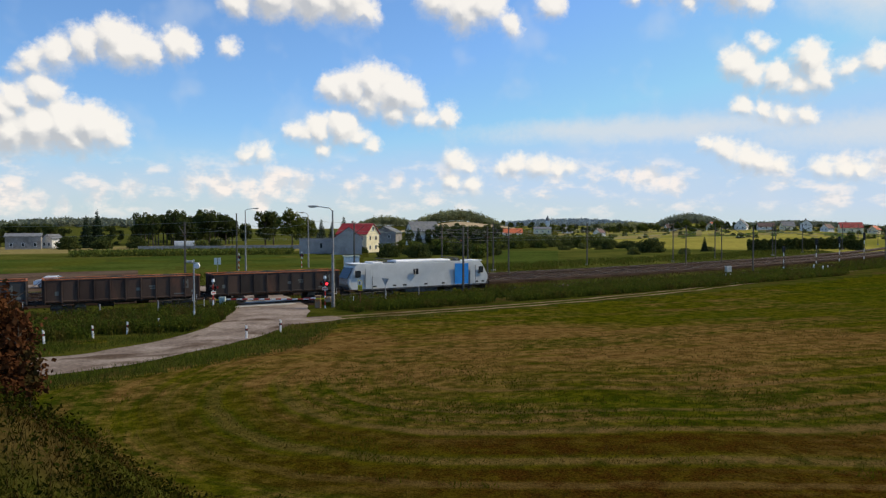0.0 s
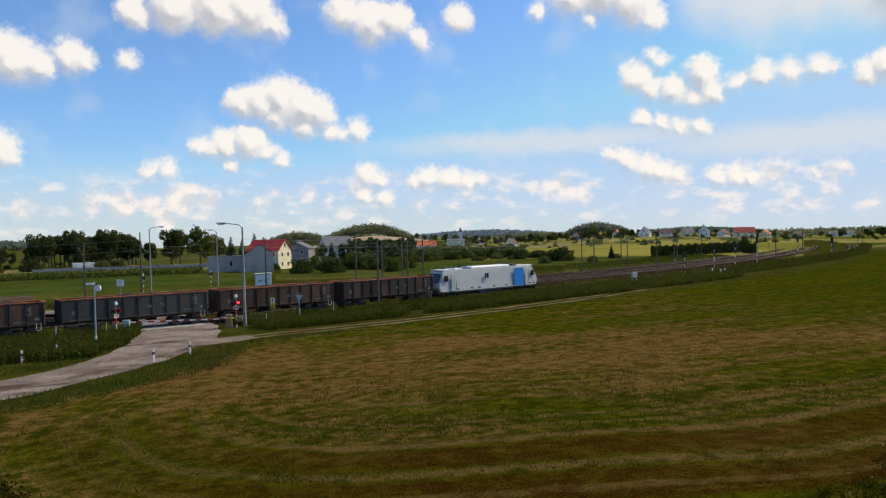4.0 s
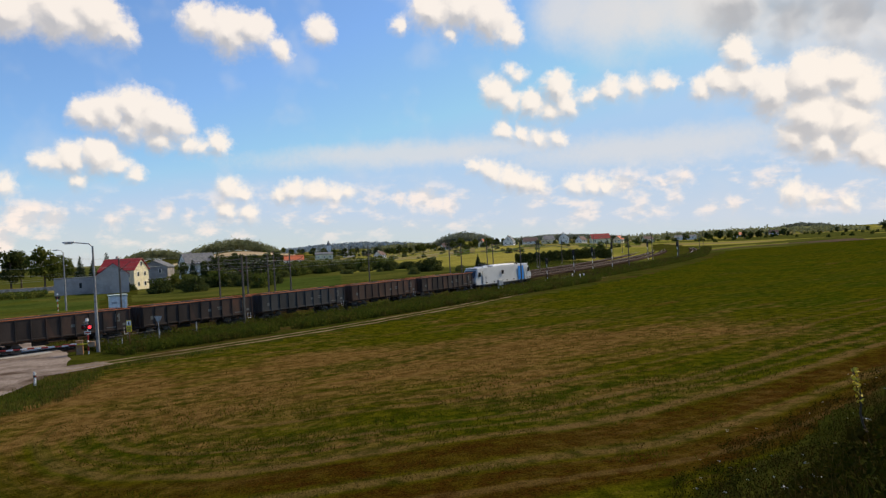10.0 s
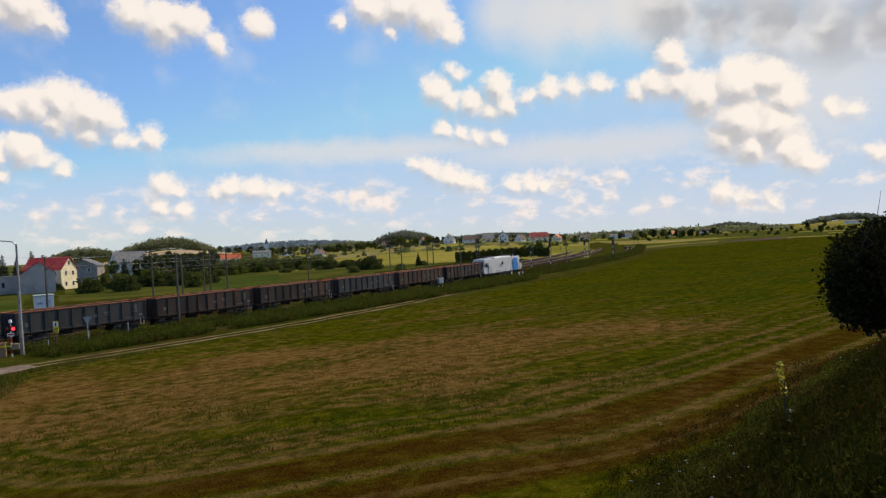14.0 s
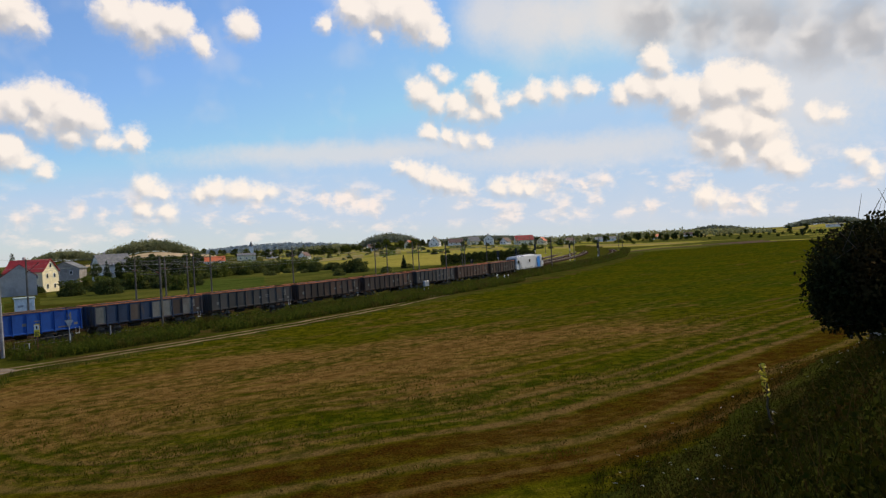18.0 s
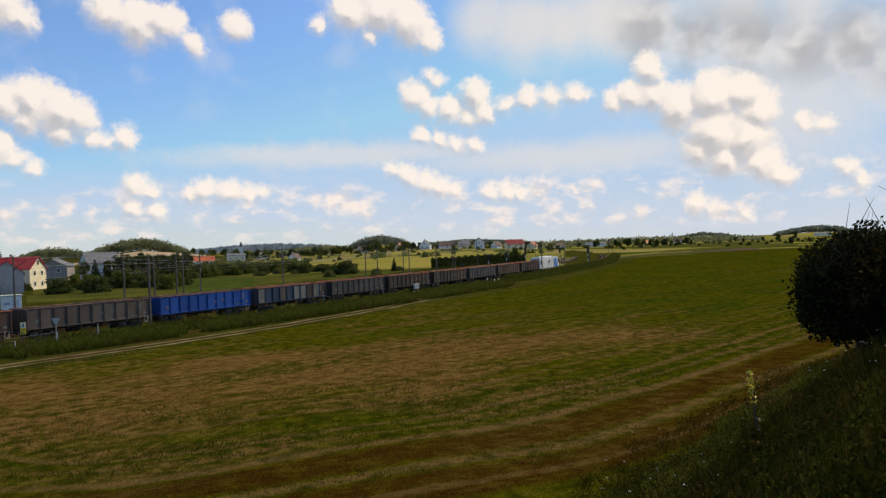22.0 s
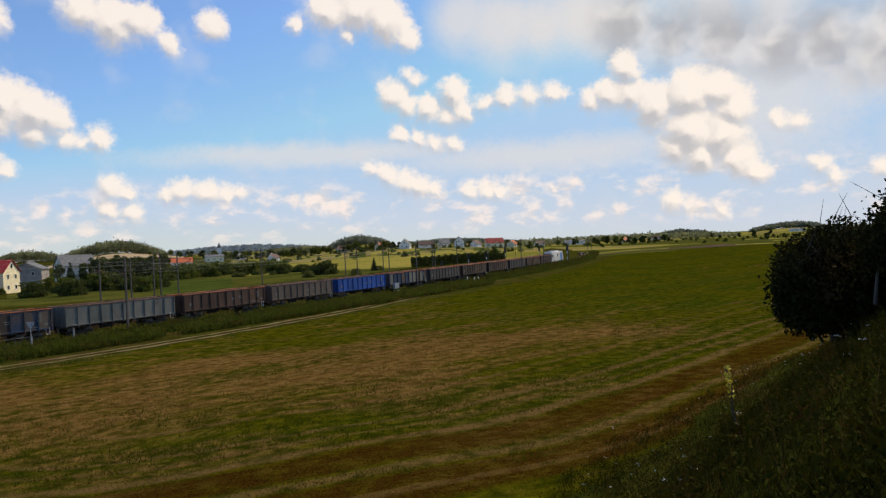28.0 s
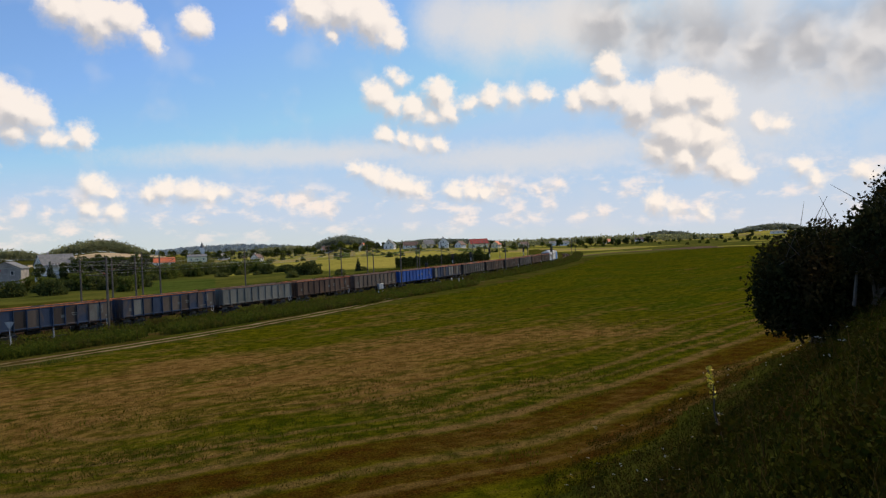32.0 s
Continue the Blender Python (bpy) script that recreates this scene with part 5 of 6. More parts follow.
for dx in (-0.6, 0.6):
    part("leg", box_bm(dx, 0, -0.3, 0.1, 0.1, 1.05), DIRTYWHITE, bd)
    part("door", box_bm(dx * 0.52, -0.18, 1.0, 0.58, 0.02, 0.68, 0.008), GALV, bd)

# two white notice plates and a pale hut beyond the tracks
nt = thing("notice_board", ground_pose(-37.5, 122.0, -10), "white notice board with two panels", "sign")
for dx in (-0.35, 0.35):
    part("panel", box_bm(dx, 0, 1.3, 0.5, 0.04, 1.1, 0.01), WHITE, nt)
part("post", tube_bm((0, 0.04, -0.3), (0, 0.04, 2.4), 0.04, n=8), GALV, nt)
hut = thing("equipment_hut", ground_pose(-15.6, 125.0, 12), "small white lineside hut with a pale green roof edge", "hut")
part("wall", box_bm(0, 0, -0.2, 2.5, 2.2, 2.6, 0.03), WHITE, hut)
part("roof", box_bm(0, 0, 2.4, 2.8, 2.5, 0.2, 0.05), TEALBOX, hut)
part("door", box_bm(0.5, -1.11, -0.1, 0.8, 0.03, 1.9, 0.01), DIRTYWHITE, hut)
part("sign_bars", box_bm(-0.6, -1.115, 1.2, 0.7, 0.02, 0.3), GALV, hut)


# ---- the overhead line ----
def mast(s, q, tall, label, reach=3.3, double=False, mat=MASTMET):
    p, a = rail(s, q)
    t = thing("catenary_mast", pose(p.x, p.y, height(p.x, p.y), 0, 0, a + (0 if q > 0 else 180)), label, "mast", "overhead line masts")
    part("footing", box_bm(0, 0, -0.4, 0.6, 0.6, 0.6, 0.04), CONCRETE, t)
    part("column", box_bm(0, 0, -0.1, 0.24, 0.2, tall, 0.03, 0.75), mat, t, "tapered mast column")
    sides = (1, -1) if double else (1,)
    for sd in sides:
        c = part("cantilever", tube_bm((0, 0.1 * sd, tall - 1.9), (0, reach * sd, tall - 0.6), 0.035, n=8), mat, t, "bracket arm")
        part("tie", tube_bm((0, 0.1 * sd, tall - 0.4), (0, reach * 0.95 * sd, tall - 0.62), 0.025, n=6), mat, c)
        part("steady_arm", tube_bm((0, 0.2 * sd, tall - 1.95), (0, reach * sd, tall - 1.9), 0.025, n=6), mat, c)
        part("insulator", tube_bm((0, 0.15 * sd, tall - 1.83), (0, 0.55 * sd, tall - 1.68), 0.07, n=8), RUST, c)


NEARS = (-13.5, 42.6, 98.9, 152, 172.4, 206, 262, 318)
for s in NEARS:
    mast(s, 3.6, 7.9, "weathered grey overhead line mast beside the track", 3.5)
FARS = (20, 47, 74, 101, 128, 150, 178, 206, 240, 275, 310)
for i, s in enumerate(FARS):
    mast(s, -30.0 - (i % 2) * 2, 8.3, "weathered overhead line mast on the far side", 3.4, i % 3 == 0)
for s in (57, 62, 66, 70.5, 120, 134, 160):
    mast(s, -22.0, 8.2, "overhead line mast between the yard tracks", 3.2, True)


def wire_between(name, pts, r, label):
    cu = bpy.data.curves.new(name, "CURVE")
    cu.dimensions, cu.bevel_depth, cu.bevel_resolution = "3D", r, 1
    line = cu.splines.new("POLY")
    line.points.add(len(pts) - 1)
    for p, q in zip(line.points, pts):
        p.co = (*q, 1)
    cu.materials.append(WIRE)
    tagged(new(name, cu), label, "wire", "overhead wires")


def line_wires(masts, q, z_low, z_high):
    low, high = [], []
    for s0, s1 in zip(masts, masts[1:]):
        for k in range(6):
            f = k / 6
            s = s0 + (s1 - s0) * f
            low.append(rail(s, q, z_low)[0])
            high.append(rail(s, q, z_high - 1.1 * 4 * f * (1 - f))[0])
    wire_between("contact_wire", low, 0.009, "taut contact wire over the track")
    wire_between("messenger_wire", high, 0.009, "sagging messenger wire over the track")


line_wires(NEARS[1:], 0.1, 5.5, 6.9)
line_wires(FARS, -26.6, 5.6, 7.2)
line_wires(FARS, -13.5, 5.6, 7.1)
for z, a, b in ((8.3, (-35.7, 127.1), (-110, 112)), (8.0, (-35.7, 127.3), (-25.1, 136.6)), (8.3, (-25.1, 136.8), (40, 190)), (6.6, (-35.7, 127.1), (-110, 112)), (6.8, (-25.1, 136.8), (40, 190))):
    pts = [Vector((a[0] + (b[0] - a[0]) * k / 8, a[1] + (b[1] - a[1]) * k / 8, z - 1.0 * 4 * (k / 8) * (1 - k / 8))) for k in range(9)]
    wire_between("telephone_wire", pts, 0.022, "pale sagging telephone wire")


def light_signal(s, q, tall, label):
    p, a = rail(s, q)
    t = thing("railway_signal", pose(p.x, p.y, height(p.x, p.y), 0, 0, a - 90), label, "signal", "railway light signals")
    n = 5
    for i in range(n):
        part("mast_band", tube_bm((0, 0, -0.2 + tall * 0.8 * i / n), (0, 0, -0.2 + tall * 0.8 * (i + 1) / n), 0.07, n=10), WHITE if i % 2 == 0 else MASTMET, t)
    part("head", box_bm(0, 0, tall * 0.75, 0.55, 0.3, tall * 0.28, 0.1), BLACK, t, "black signal head")
    for i in range(3):
        part("hood", tube_bm((0, -0.12, tall * 0.8 + 0.35 * i), (0, -0.4, tall * 0.8 + 0.35 * i), 0.13, n=10), BLACK, t)
    rungs = bmesh.new()
    for dx in (0.12, 0.40):
        add_tube(rungs, (dx, 0.12, -0.1), (dx, 0.12, tall * 0.75), 0.02, n=6)
    for i in range(int(tall * 2)):
        add_tube(rungs, (0.12, 0.12, 0.3 + i * 0.35), (0.40, 0.12, 0.3 + i * 0.35), 0.012, n=6)
    part("ladder", rungs, MASTMET, t)


for s, q, h in ((150, -9.0, 5.4), (178, -8.5, 6.4), (166, -10, 5.6), (125.4, -4.8, 4.2), (196, 5.0, 5.2), (225, -9, 5.5)):
    light_signal(s, q, h, "white-masted railway light signal with a black head")


# ---- houses ----
PLASTER_GREY = material("bare_grey_render", (0.40, 0.345, 0.31), (0.47, 0.41, 0.37), 0.4, 0.9, 0.2, (0.34, 0.29, 0.26), grit=0.1)
PLASTER_DARK = material("weathered_grey_boards", (0.26, 0.24, 0.225), (0.33, 0.305, 0.285), 0.6, 0.9, 0.2, (0.21, 0.19, 0.175))
PLASTER_CREAM = material("cream_render", (0.72, 0.64, 0.42), (0.80, 0.72, 0.50), 0.5, 0.85, 0.1)
PLASTER_WHITE = material("white_render", (0.74, 0.72, 0.68), (0.82, 0.80, 0.76), 0.5, 0.85, 0.1)
TILE_RED = material("red_roof_tiles", (0.30, 0.020, 0.022), (0.40, 0.035, 0.035), 1.0, 0.7, 0.4, (0.24, 0.02, 0.02), stretch=(1, 1, 3))
TILE_ORANGE = material("orange_roof_tiles", (0.52, 0.11, 0.04), (0.62, 0.15, 0.06), 1.0, 0.7, 0.4)
TILE_BROWN = material("brown_roof_tiles", (0.10, 0.06, 0.05), (0.16, 0.095, 0.08), 1.0, 0.8, 0.4)
TILE_GREY = material("grey_roof_sheets", (0.12, 0.125, 0.13), (0.18, 0.185, 0.19), 1.0, 0.8, 0.3)


def gable_house(x, y, turn, long, deep, eaves, ridge, wall, roof, label, windows=(2, 2), side=None, chimney=True, over=0.35, lift=0.0):
    """A house with its ridge along its own x; windows (columns, storeys) on the long walls, and on the gables."""
    t = thing("house", ground_pose(x, y, turn, -lift), label, "house", "houses of the village")
    h = deep / 2
    part("wall", prism_bm([(-h, -1.0), (h, -1.0), (h, eaves), (0, ridge), (-h, eaves)], long, "x"), wall, t)
    if side:
        part("gable_render", prism_bm([(-h + 0.02, -0.3), (h - 0.02, -0.3), (h - 0.02, eaves - 0.03), (0, ridge - 0.06), (-h + 0.02, eaves - 0.03)], 0.04, "x"), side, t, m=pose(long / 2 + 0.03, 0, 0))
    k = (ridge - eaves) / h
    for sg in (-1, 1):
        pr = [(0, ridge + 0.02), (sg * (h + over), eaves - over * k + 0.02), (sg * (h + over), eaves - over * k + 0.2), (0, ridge + 0.2)]
        part("roof", prism_bm(pr, long + 2 * over, "x"), roof, t, "roof slope")
    cols, rows = windows
    for sg in (-1, 1):
        for r in range(rows):
            for c in range(cols):
                wx = -long / 2 + long * (c + 0.5) / cols
                z = 0.9 + r * 2.75
                if z + 1.2 < eaves:
                    w = part("window", box_bm(wx, sg * (h + 0.005), z, 1.05, 0.08, 1.3, 0.02), WHITE, t)
                    part("pane", box_bm(wx, sg * (h + 0.03), z + 0.1, 0.85, 0.06, 1.1), GLASS, w)
        for r in range(rows + 1):
            z = 0.9 + r * 2.75
            if z + 1.2 < ridge - 0.8:
                for dy in ((-h * 0.45, h * 0.45) if z + 1.2 < eaves else (0.0,)):
                    w = part("window", box_bm(sg * (long / 2 + 0.045), dy, z, 0.1, 0.95, 1.25, 0.02), WHITE, t)
                    part("pane", box_bm(sg * (long / 2 + 0.07), dy, z + 0.1, 0.08, 0.75, 1.05), GLASS, w)
    if chimney:
        part("chimney", box_bm(-long * 0.2, 0.4, ridge - 0.8, 0.6, 0.6, 1.7, 0.03), PLASTER_GREY, t)
    return t


# the red-roofed house with the bare grey annexe and the low wall beside it
hx = azel(-6.6, 222)
gable_house(hx.x, hx.y, -24, 10.2, 7.6, 5.5, 8.5, PLASTER_CREAM, TILE_RED, "cream two-storey house with a bright red roof", (3, 2), None)
ax = azel(-7.4, 209)
barn = thing("barn", ground_pose(ax.x, ax.y, 97), "bare grey rendered annexe with a blank gable", "barn")
part("wall", prism_bm([(-3.9, -1), (3.9, -1), (3.9, 4.4), (-0.4, 7.5), (-3.9, 4.7)], 8.5, "x"), PLASTER_GREY, barn, "blank grey gable wall", m=pose(-1.5, 0, 0))
part("roof", prism_bm([(4.1, 4.28), (-0.4, 7.56), (-0.4, 7.74), (4.2, 4.46)], 8.7, "x"), TILE_RED, barn, "red roof slope", m=pose(-1.5, 0, 0))
part("roof", prism_bm([(-0.4, 7.56), (-4.1, 4.58), (-4.2, 4.76), (-0.4, 7.74)], 8.7, "x"), TILE_RED, barn, "red roof slope", m=pose(-1.5, 0, 0))
lx = azel(-9.65, 214)
low = thing("outbuilding", ground_pose(lx.x, lx.y, 10), "long low grey outbuilding with a flat roof", "outbuilding")
part("wall", box_bm(0, 0, -1, 10.5, 6, 5.2), PLASTER_GREY, low)
part("roof", box_bm(0, 0, 4.2, 10.8, 6.3, 0.16, 0.03), TILE_GREY, low)
part("window", box_bm(0.8, -3.02, 1.6, 0.6, 0.08, 1.3), GLASS, low, "small dark window")
g2 = azel(-4.35, 260)
gable_house(g2.x, g2.y, 78, 8, 8.5, 5.6, 7.6, PLASTER_DARK, TILE_GREY, "grey rendered house end beside the red-roofed house", (1, 1), None, False)
g3 = azel(-1.6, 290)
gable_house(g3.x, g3.y, 20, 11, 9, 6.0, 9.5, PLASTER_WHITE, TILE_GREY, "pale weathered house with timber balconies and a brown roof", (3, 2), None)
bal = thing("balcony", ground_pose(g3.x + 1.0, g3.y - 5.4, 20), "dark timber balcony on the pale house", "balcony")
for z in (0.0, 2.9):
    part("floor", box_bm(0, 0, z + 2.6, 7, 1.2, 0.15), BARK, bal)
    part("handrail", box_bm(0, -0.55, z + 3.6, 7, 0.08, 0.1), BARK, bal)
    for i in range(8):
        part("post", box_bm(-3.4 + i * 0.97, -0.55, z + 2.7, 0.09, 0.08, 0.95), WHITE, bal)
for dx in (-3.3, 0, 3.3):
    part("pillar", box_bm(dx, -0.5, -0.3, 0.2, 0.2, 5.9), WHITE, bal)

# distant houses: bearing, distance, turn, length, depth, eaves, ridge
FAR_HOUSES = [
    (5.4, 470, 5, 15, 9, 3.4, 7.2, PLASTER_WHITE, TILE_ORANGE, "low house with a bright orange-red roof"),
    (7.7, 560, 5, 16, 10, 5.0, 7.0, PLASTER_CREAM, TILE_GREY, "long beige building among trees"),
    (9.6, 620, 30, 9, 8, 4.0, 7.0, PLASTER_WHITE, TILE_GREY, "small white house among trees"),
    (12.0, 480, 60, 8, 7, 3.4, 6.6, PLASTER_WHITE, TILE_BROWN, "white gabled cottage in the trees"),
    (17.2, 620, 20, 10, 8, 3.6, 7.6, PLASTER_WHITE, TILE_BROWN, "white house with a brown roof below the wood"),
    (20.1, 600, 70, 9, 8, 4.0, 8.0, PLASTER_CREAM, TILE_ORANGE, "cream house with an orange roof"),
    (22.1, 560, 80, 12, 10, 4.2, 9.6, PLASTER_WHITE, TILE_GREY, "white gabled house with a dark roof"),
    (23.7, 590, 10, 14, 9, 3.0, 6.8, PLASTER_WHITE, TILE_BROWN, "low house with a brown roof"),
    (25.1, 600, 25, 11, 9, 4.0, 8.6, PLASTER_CREAM, TILE_GREY, "house with a dark roof and pale gable")]
FAR_HOUSES += [
    (26.3, 560, 88, 10, 9.5, 5.6, 10.6, PLASTER_WHITE, TILE_GREY, "tall bright white gabled house"),
    (27.6, 620, 60, 10, 8, 3.4, 7.4, PLASTER_WHITE, TILE_BROWN, "white house with a brown roof"),
    (29.0, 560, 15, 17, 10, 4.6, 9.4, PLASTER_CREAM, TILE_RED, "large house with a red roof"),
    (30.4, 600, 70, 9, 8, 3.8, 7.4, PLASTER_CREAM, TILE_ORANGE, "cream house with an orange roof"),
    (32.5, 680, 30, 10, 8, 3.4, 7.0, PLASTER_CREAM, TILE_BROWN, "pale house with a brown roof"),
    (35.2, 800, 10, 26, 10, 4.5, 6.5, PLASTER_WHITE, TILE_GREY, "long white industrial building"),
    (38.9, 800, 40, 10, 8, 3.4, 7.0, PLASTER_WHITE, TILE_ORANGE, "white house with an orange roof"),
    (41.2, 900, 10, 12, 8, 3.4, 7.0, PLASTER_WHITE, TILE_BROWN, "white house far off among trees"),
    (50.8, 1150, 5, 26, 10, 4.0, 5.5, PLASTER_WHITE, TILE_GREY, "long white sheds at the foot of a hill")]
for a, d, turn, lg, dp, ev, rg, wall, roof, label in FAR_HOUSES:
    p = azel(a, d)
    gable_house(p.x, p.y, turn - a, lg * 0.8, dp * 0.78, ev * 0.74, rg * 0.72, wall, roof, label, (3, 1), lift=0.2)
p = azel(-29.7, 300)
gable_house(p.x, p.y, 25, 11, 8, 4.4, 5.4, PLASTER_DARK, TILE_GREY, "pale house with a flat grey roof by the trees", (3, 2), None, False)
p = azel(-28.0, 305)
gable_house(p.x, p.y, 70, 5, 5, 3.6, 5.0, PLASTER_WHITE, TILE_GREY, "small white shed by the trees", (1, 1), None, False)
tw = azel(8.1, 640)
tower = thing("church_tower", ground_pose(tw.x, tw.y), "distant white church tower with a pointed roof", "tower")
part("shaft", box_bm(0, 0, -1, 3.2, 3.2, 10.5), PLASTER_WHITE, tower)
part("spire", tube_bm((0, 0, 9.5), (0, 0, 14), 2.0, 0.1, 8), TILE_GREY, tower)
# a long garden wall and a plastic tunnel beyond the crop
gw = azel(-15.2, 262)
wall = thing("garden_wall", ground_pose(gw.x, gw.y, 15), "long low grey concrete garden wall", "wall")
for i in range(26):
    part("panel", box_bm(-32.5 + i * 2.5, 0, -0.3, 2.4, 0.1, 1.6, 0.02), CONCRETE, wall)
    part("post", box_bm(-33.75 + i * 2.5, 0, -0.3, 0.16, 0.16, 1.75, 0.02), CONCRETE, wall)
tn = azel(-19.4, 286)
tun = thing("polytunnel", ground_pose(tn.x, tn.y, 20), "silvery plastic growing tunnel", "greenhouse")
bm = prism_bm([(2.0 * math.cos(math.pi * i / 12), 2.6 * math.sin(math.pi * i / 12)) for i in range(13)], 7, "x")
part("cover", bm, material("silver_film", (0.26, 0.29, 0.31), (0.36, 0.39, 0.40), 1.0, 0.3, 0.1), tun, smooth=False)
for i in range(4):
    bm = bmesh.new()
    for k in range(12):
        a0, a1 = math.pi * k / 12, math.pi * (k + 1) / 12
        add_tube(bm, (-3.3 + i * 2.2, 2.02 * math.cos(a0), 2.62 * math.sin(a0)), (-3.3 + i * 2.2, 2.02 * math.cos(a1), 2.62 * math.sin(a1)), 0.04, n=5)
    part("hoop", bm, GALV, tun)


# ---- the white car beyond the railway ----
def build_car():
    p = azel(-27.9, 104)
    c = thing("car", ground_pose(p.x, p.y, 12), "white saloon car behind the train", "car")
    bodyp = [(-2.2, 0.35), (-2.25, 0.8), (-1.95, 1.0), (-1.55, 1.02), (-0.95, 1.42), (0.35, 1.44), (1.05, 1.0), (1.95, 0.9), (2.2, 0.7), (2.2, 0.35)]
    bm = prism_bm(bodyp, 1.7)
    for v in bm.verts:
        if v.co.z > 1.2:
            v.co.y *= 0.8
    bmesh.ops.bevel(bm, geom=list(bm.edges), offset=0.05, segments=2, affect="EDGES")
    part("body", bm, material("white_car_paint", (0.70, 0.70, 0.70), (0.76, 0.76, 0.76), 1.0, 0.25, 0.0), c)
    for y in (-1, 1):
        part("side_window", prism_bm([(-1.35, 1.02), (-0.9, 1.34), (0.28, 1.36), (0.85, 1.02)], 0.06), GLASS, c, m=pose(0, y * 0.76, 0, y * 12))
        for x in (-1.35, 1.35):
            w = part("wheel", tube_bm((x, y * 0.68, 0.31), (x, y * 0.87, 0.31), 0.31, n=18), BLACK, c)
            part("rim", tube_bm((x, y * 0.85, 0.31), (x, y * 0.885, 0.31), 0.19, n=14), GALV, w)
    part("windscreen", prism_bm([(0.42, 1.40), (1.0, 1.03), (1.06, 1.05), (0.46, 1.44)], 1.25), GLASS, c)
    part("rear_window", prism_bm([(-1.0, 1.39), (-1.5, 1.05), (-1.55, 1.07), (-1.02, 1.44)], 1.25), GLASS, c)
    for y in (-0.6, 0.6):
        part("tail_light", box_bm(-2.22, y, 0.72, 0.08, 0.3, 0.14, 0.02), REDP, c)
        part("headlight", box_bm(2.16, y, 0.62, 0.08, 0.32, 0.14, 0.02), DIRTYWHITE, c)


build_car()


# ---- trees ----
def crown_points(rng, lobes, n):
    """Places in the outer part of overlapping lobes (centre x, y, z, radius, height)."""
    out = []
    w = np.array([l[3] ** 2 * l[4] for l in lobes])
    for l, k in zip(lobes, rng.multinomial(n, w / w.sum())):
        d = rng.normal(size=(k, 3))
        d /= np.linalg.norm(d, axis=1)[:, None]
        r = rng.uniform(0.35, 1.0, k) ** 0.45 * (1 + 0.12 * rng.normal(size=k))
        out.append(np.array(l[:3]) + d * r[:, None] * np.array([l[3], l[3], l[4]]))
    return np.concatenate(out)


def tree_template(seed, tall, wide, low, leaf_mat, leaves, leaf, label, name="tree", shape="round"):
    rng = np.random.default_rng(seed)
    t = thing(name, Matrix(), label, "tree" if name != "bush" else "bush", "trees and bushes")
    bm = bmesh.new()
    add_tube(bm, (0, 0, -0.3), (0, 0, tall * 0.45), tall * 0.02 + 0.05, tall * 0.012 + 0.02, 8)
    add_tube(bm, (0, 0, tall * 0.45), (0.1, 0, tall * 0.9), tall * 0.012 + 0.02, 0.03, 6)
    lobes = []
    if shape == "spruce":
        k = 9
        for i in range(k):
            z = low + (tall - low) * i / k
            r = wide * (1 - i / k) ** 0.9 + 0.15
            for j in range(5):
                a = j * 1.2566 + i * 0.7
                lobes.append((r * 0.5 * math.cos(a), r * 0.5 * math.sin(a), z - 0.1 * r, r * 0.6, (tall - low) / k * 0.55))
        lobes.append((0, 0, tall - 0.5, 0.25, 0.7))
    else:
        if name == "bush":
            for i in range(7):
                a = i * 0.9
                lobes.append((wide * 0.55 * math.cos(a), wide * 0.55 * math.sin(a), tall * 0.2, wide * 0.42, tall * 0.25))
        for i in range(13):
            a, f = rng.uniform(0, 6.28), rng.uniform(0, 1)
            z = low + (tall - low) * (0.2 + 0.65 * f)
            prof = math.sin(math.pi * (0.2 + 0.62 * f)) if shape == "round" else 0.75 + 0.25 * math.sin(3 * f)
            rr = wide * prof * rng.uniform(0.35, 0.75)
            lobes.append((rr * math.cos(a), rr * math.sin(a), z, wide * rng.uniform(0.28, 0.45), (tall - low) * rng.uniform(0.13, 0.22)))
            add_tube(bm, (0, 0, min(z * 0.7, tall * 0.6)), (rr * math.cos(a) * 0.8, rr * math.sin(a) * 0.8, z), 0.02 + tall * 0.005, 0.015, 5)
    part("trunk", bm, BARK, t)
    pts = crown_points(rng, lobes, leaves)
    cr = new("crown", fast_mesh("crown", leaf_cloud(rng, pts, leaf), 4, leaf_mat))
    cr.parent = t
    return t


TEMPLATES = {}


def plant(key, x, y, size=1.0, turn=0.0, stretch=1.0):
    m = ground_pose(x, y, turn, 0.1) @ Matrix.Diagonal((size, size, size * stretch, 1))
    src = TEMPLATES[key]
    if not src.get("used"):
        src["used"] = 1
        src.matrix_basis = m
        return src
    return copy_thing(src, m @ Matrix.Diagonal((*(1 / k for k in src.scale), 1)))


def make_templates():
    T = TEMPLATES
    T["oak"] = tree_template(1, 13, 5.0, 2.0, LEAF_DARK, 3200, 0.42, "dark green broadleaf tree with an uneven crown")
    T["birch"] = tree_template(2, 14, 3.6, 4.0, LEAF_DARK, 2200, 0.36, "slender dark tree with a ragged crown", shape="tall")
    T["willow"] = tree_template(3, 13, 5.6, 1.0, LEAF_MID, 3600, 0.40, "broad lighter green tree with a rounded crown")
    T["spruce"] = tree_template(4, 13, 3.0, 0.8, NEEDLE, 3600, 0.30, "dark pointed spruce tree", shape="spruce")
    T["thicket"] = tree_template(7, 5.0, 3.6, 0.0, LEAF_MID, 2200, 0.30, "leafy mid-green thicket bush", "bush")
    T["bush"] = tree_template(5, 4.0, 3.4, 0.0, LEAF_DARK, 2000, 0.26, "rounded dark green bush", "bush")
    T["shrub"] = tree_template(6, 2.6, 2.6, 0.0, LEAF_OLIVE, 1400, 0.22, "low olive green shrub", "bush")


make_templates()
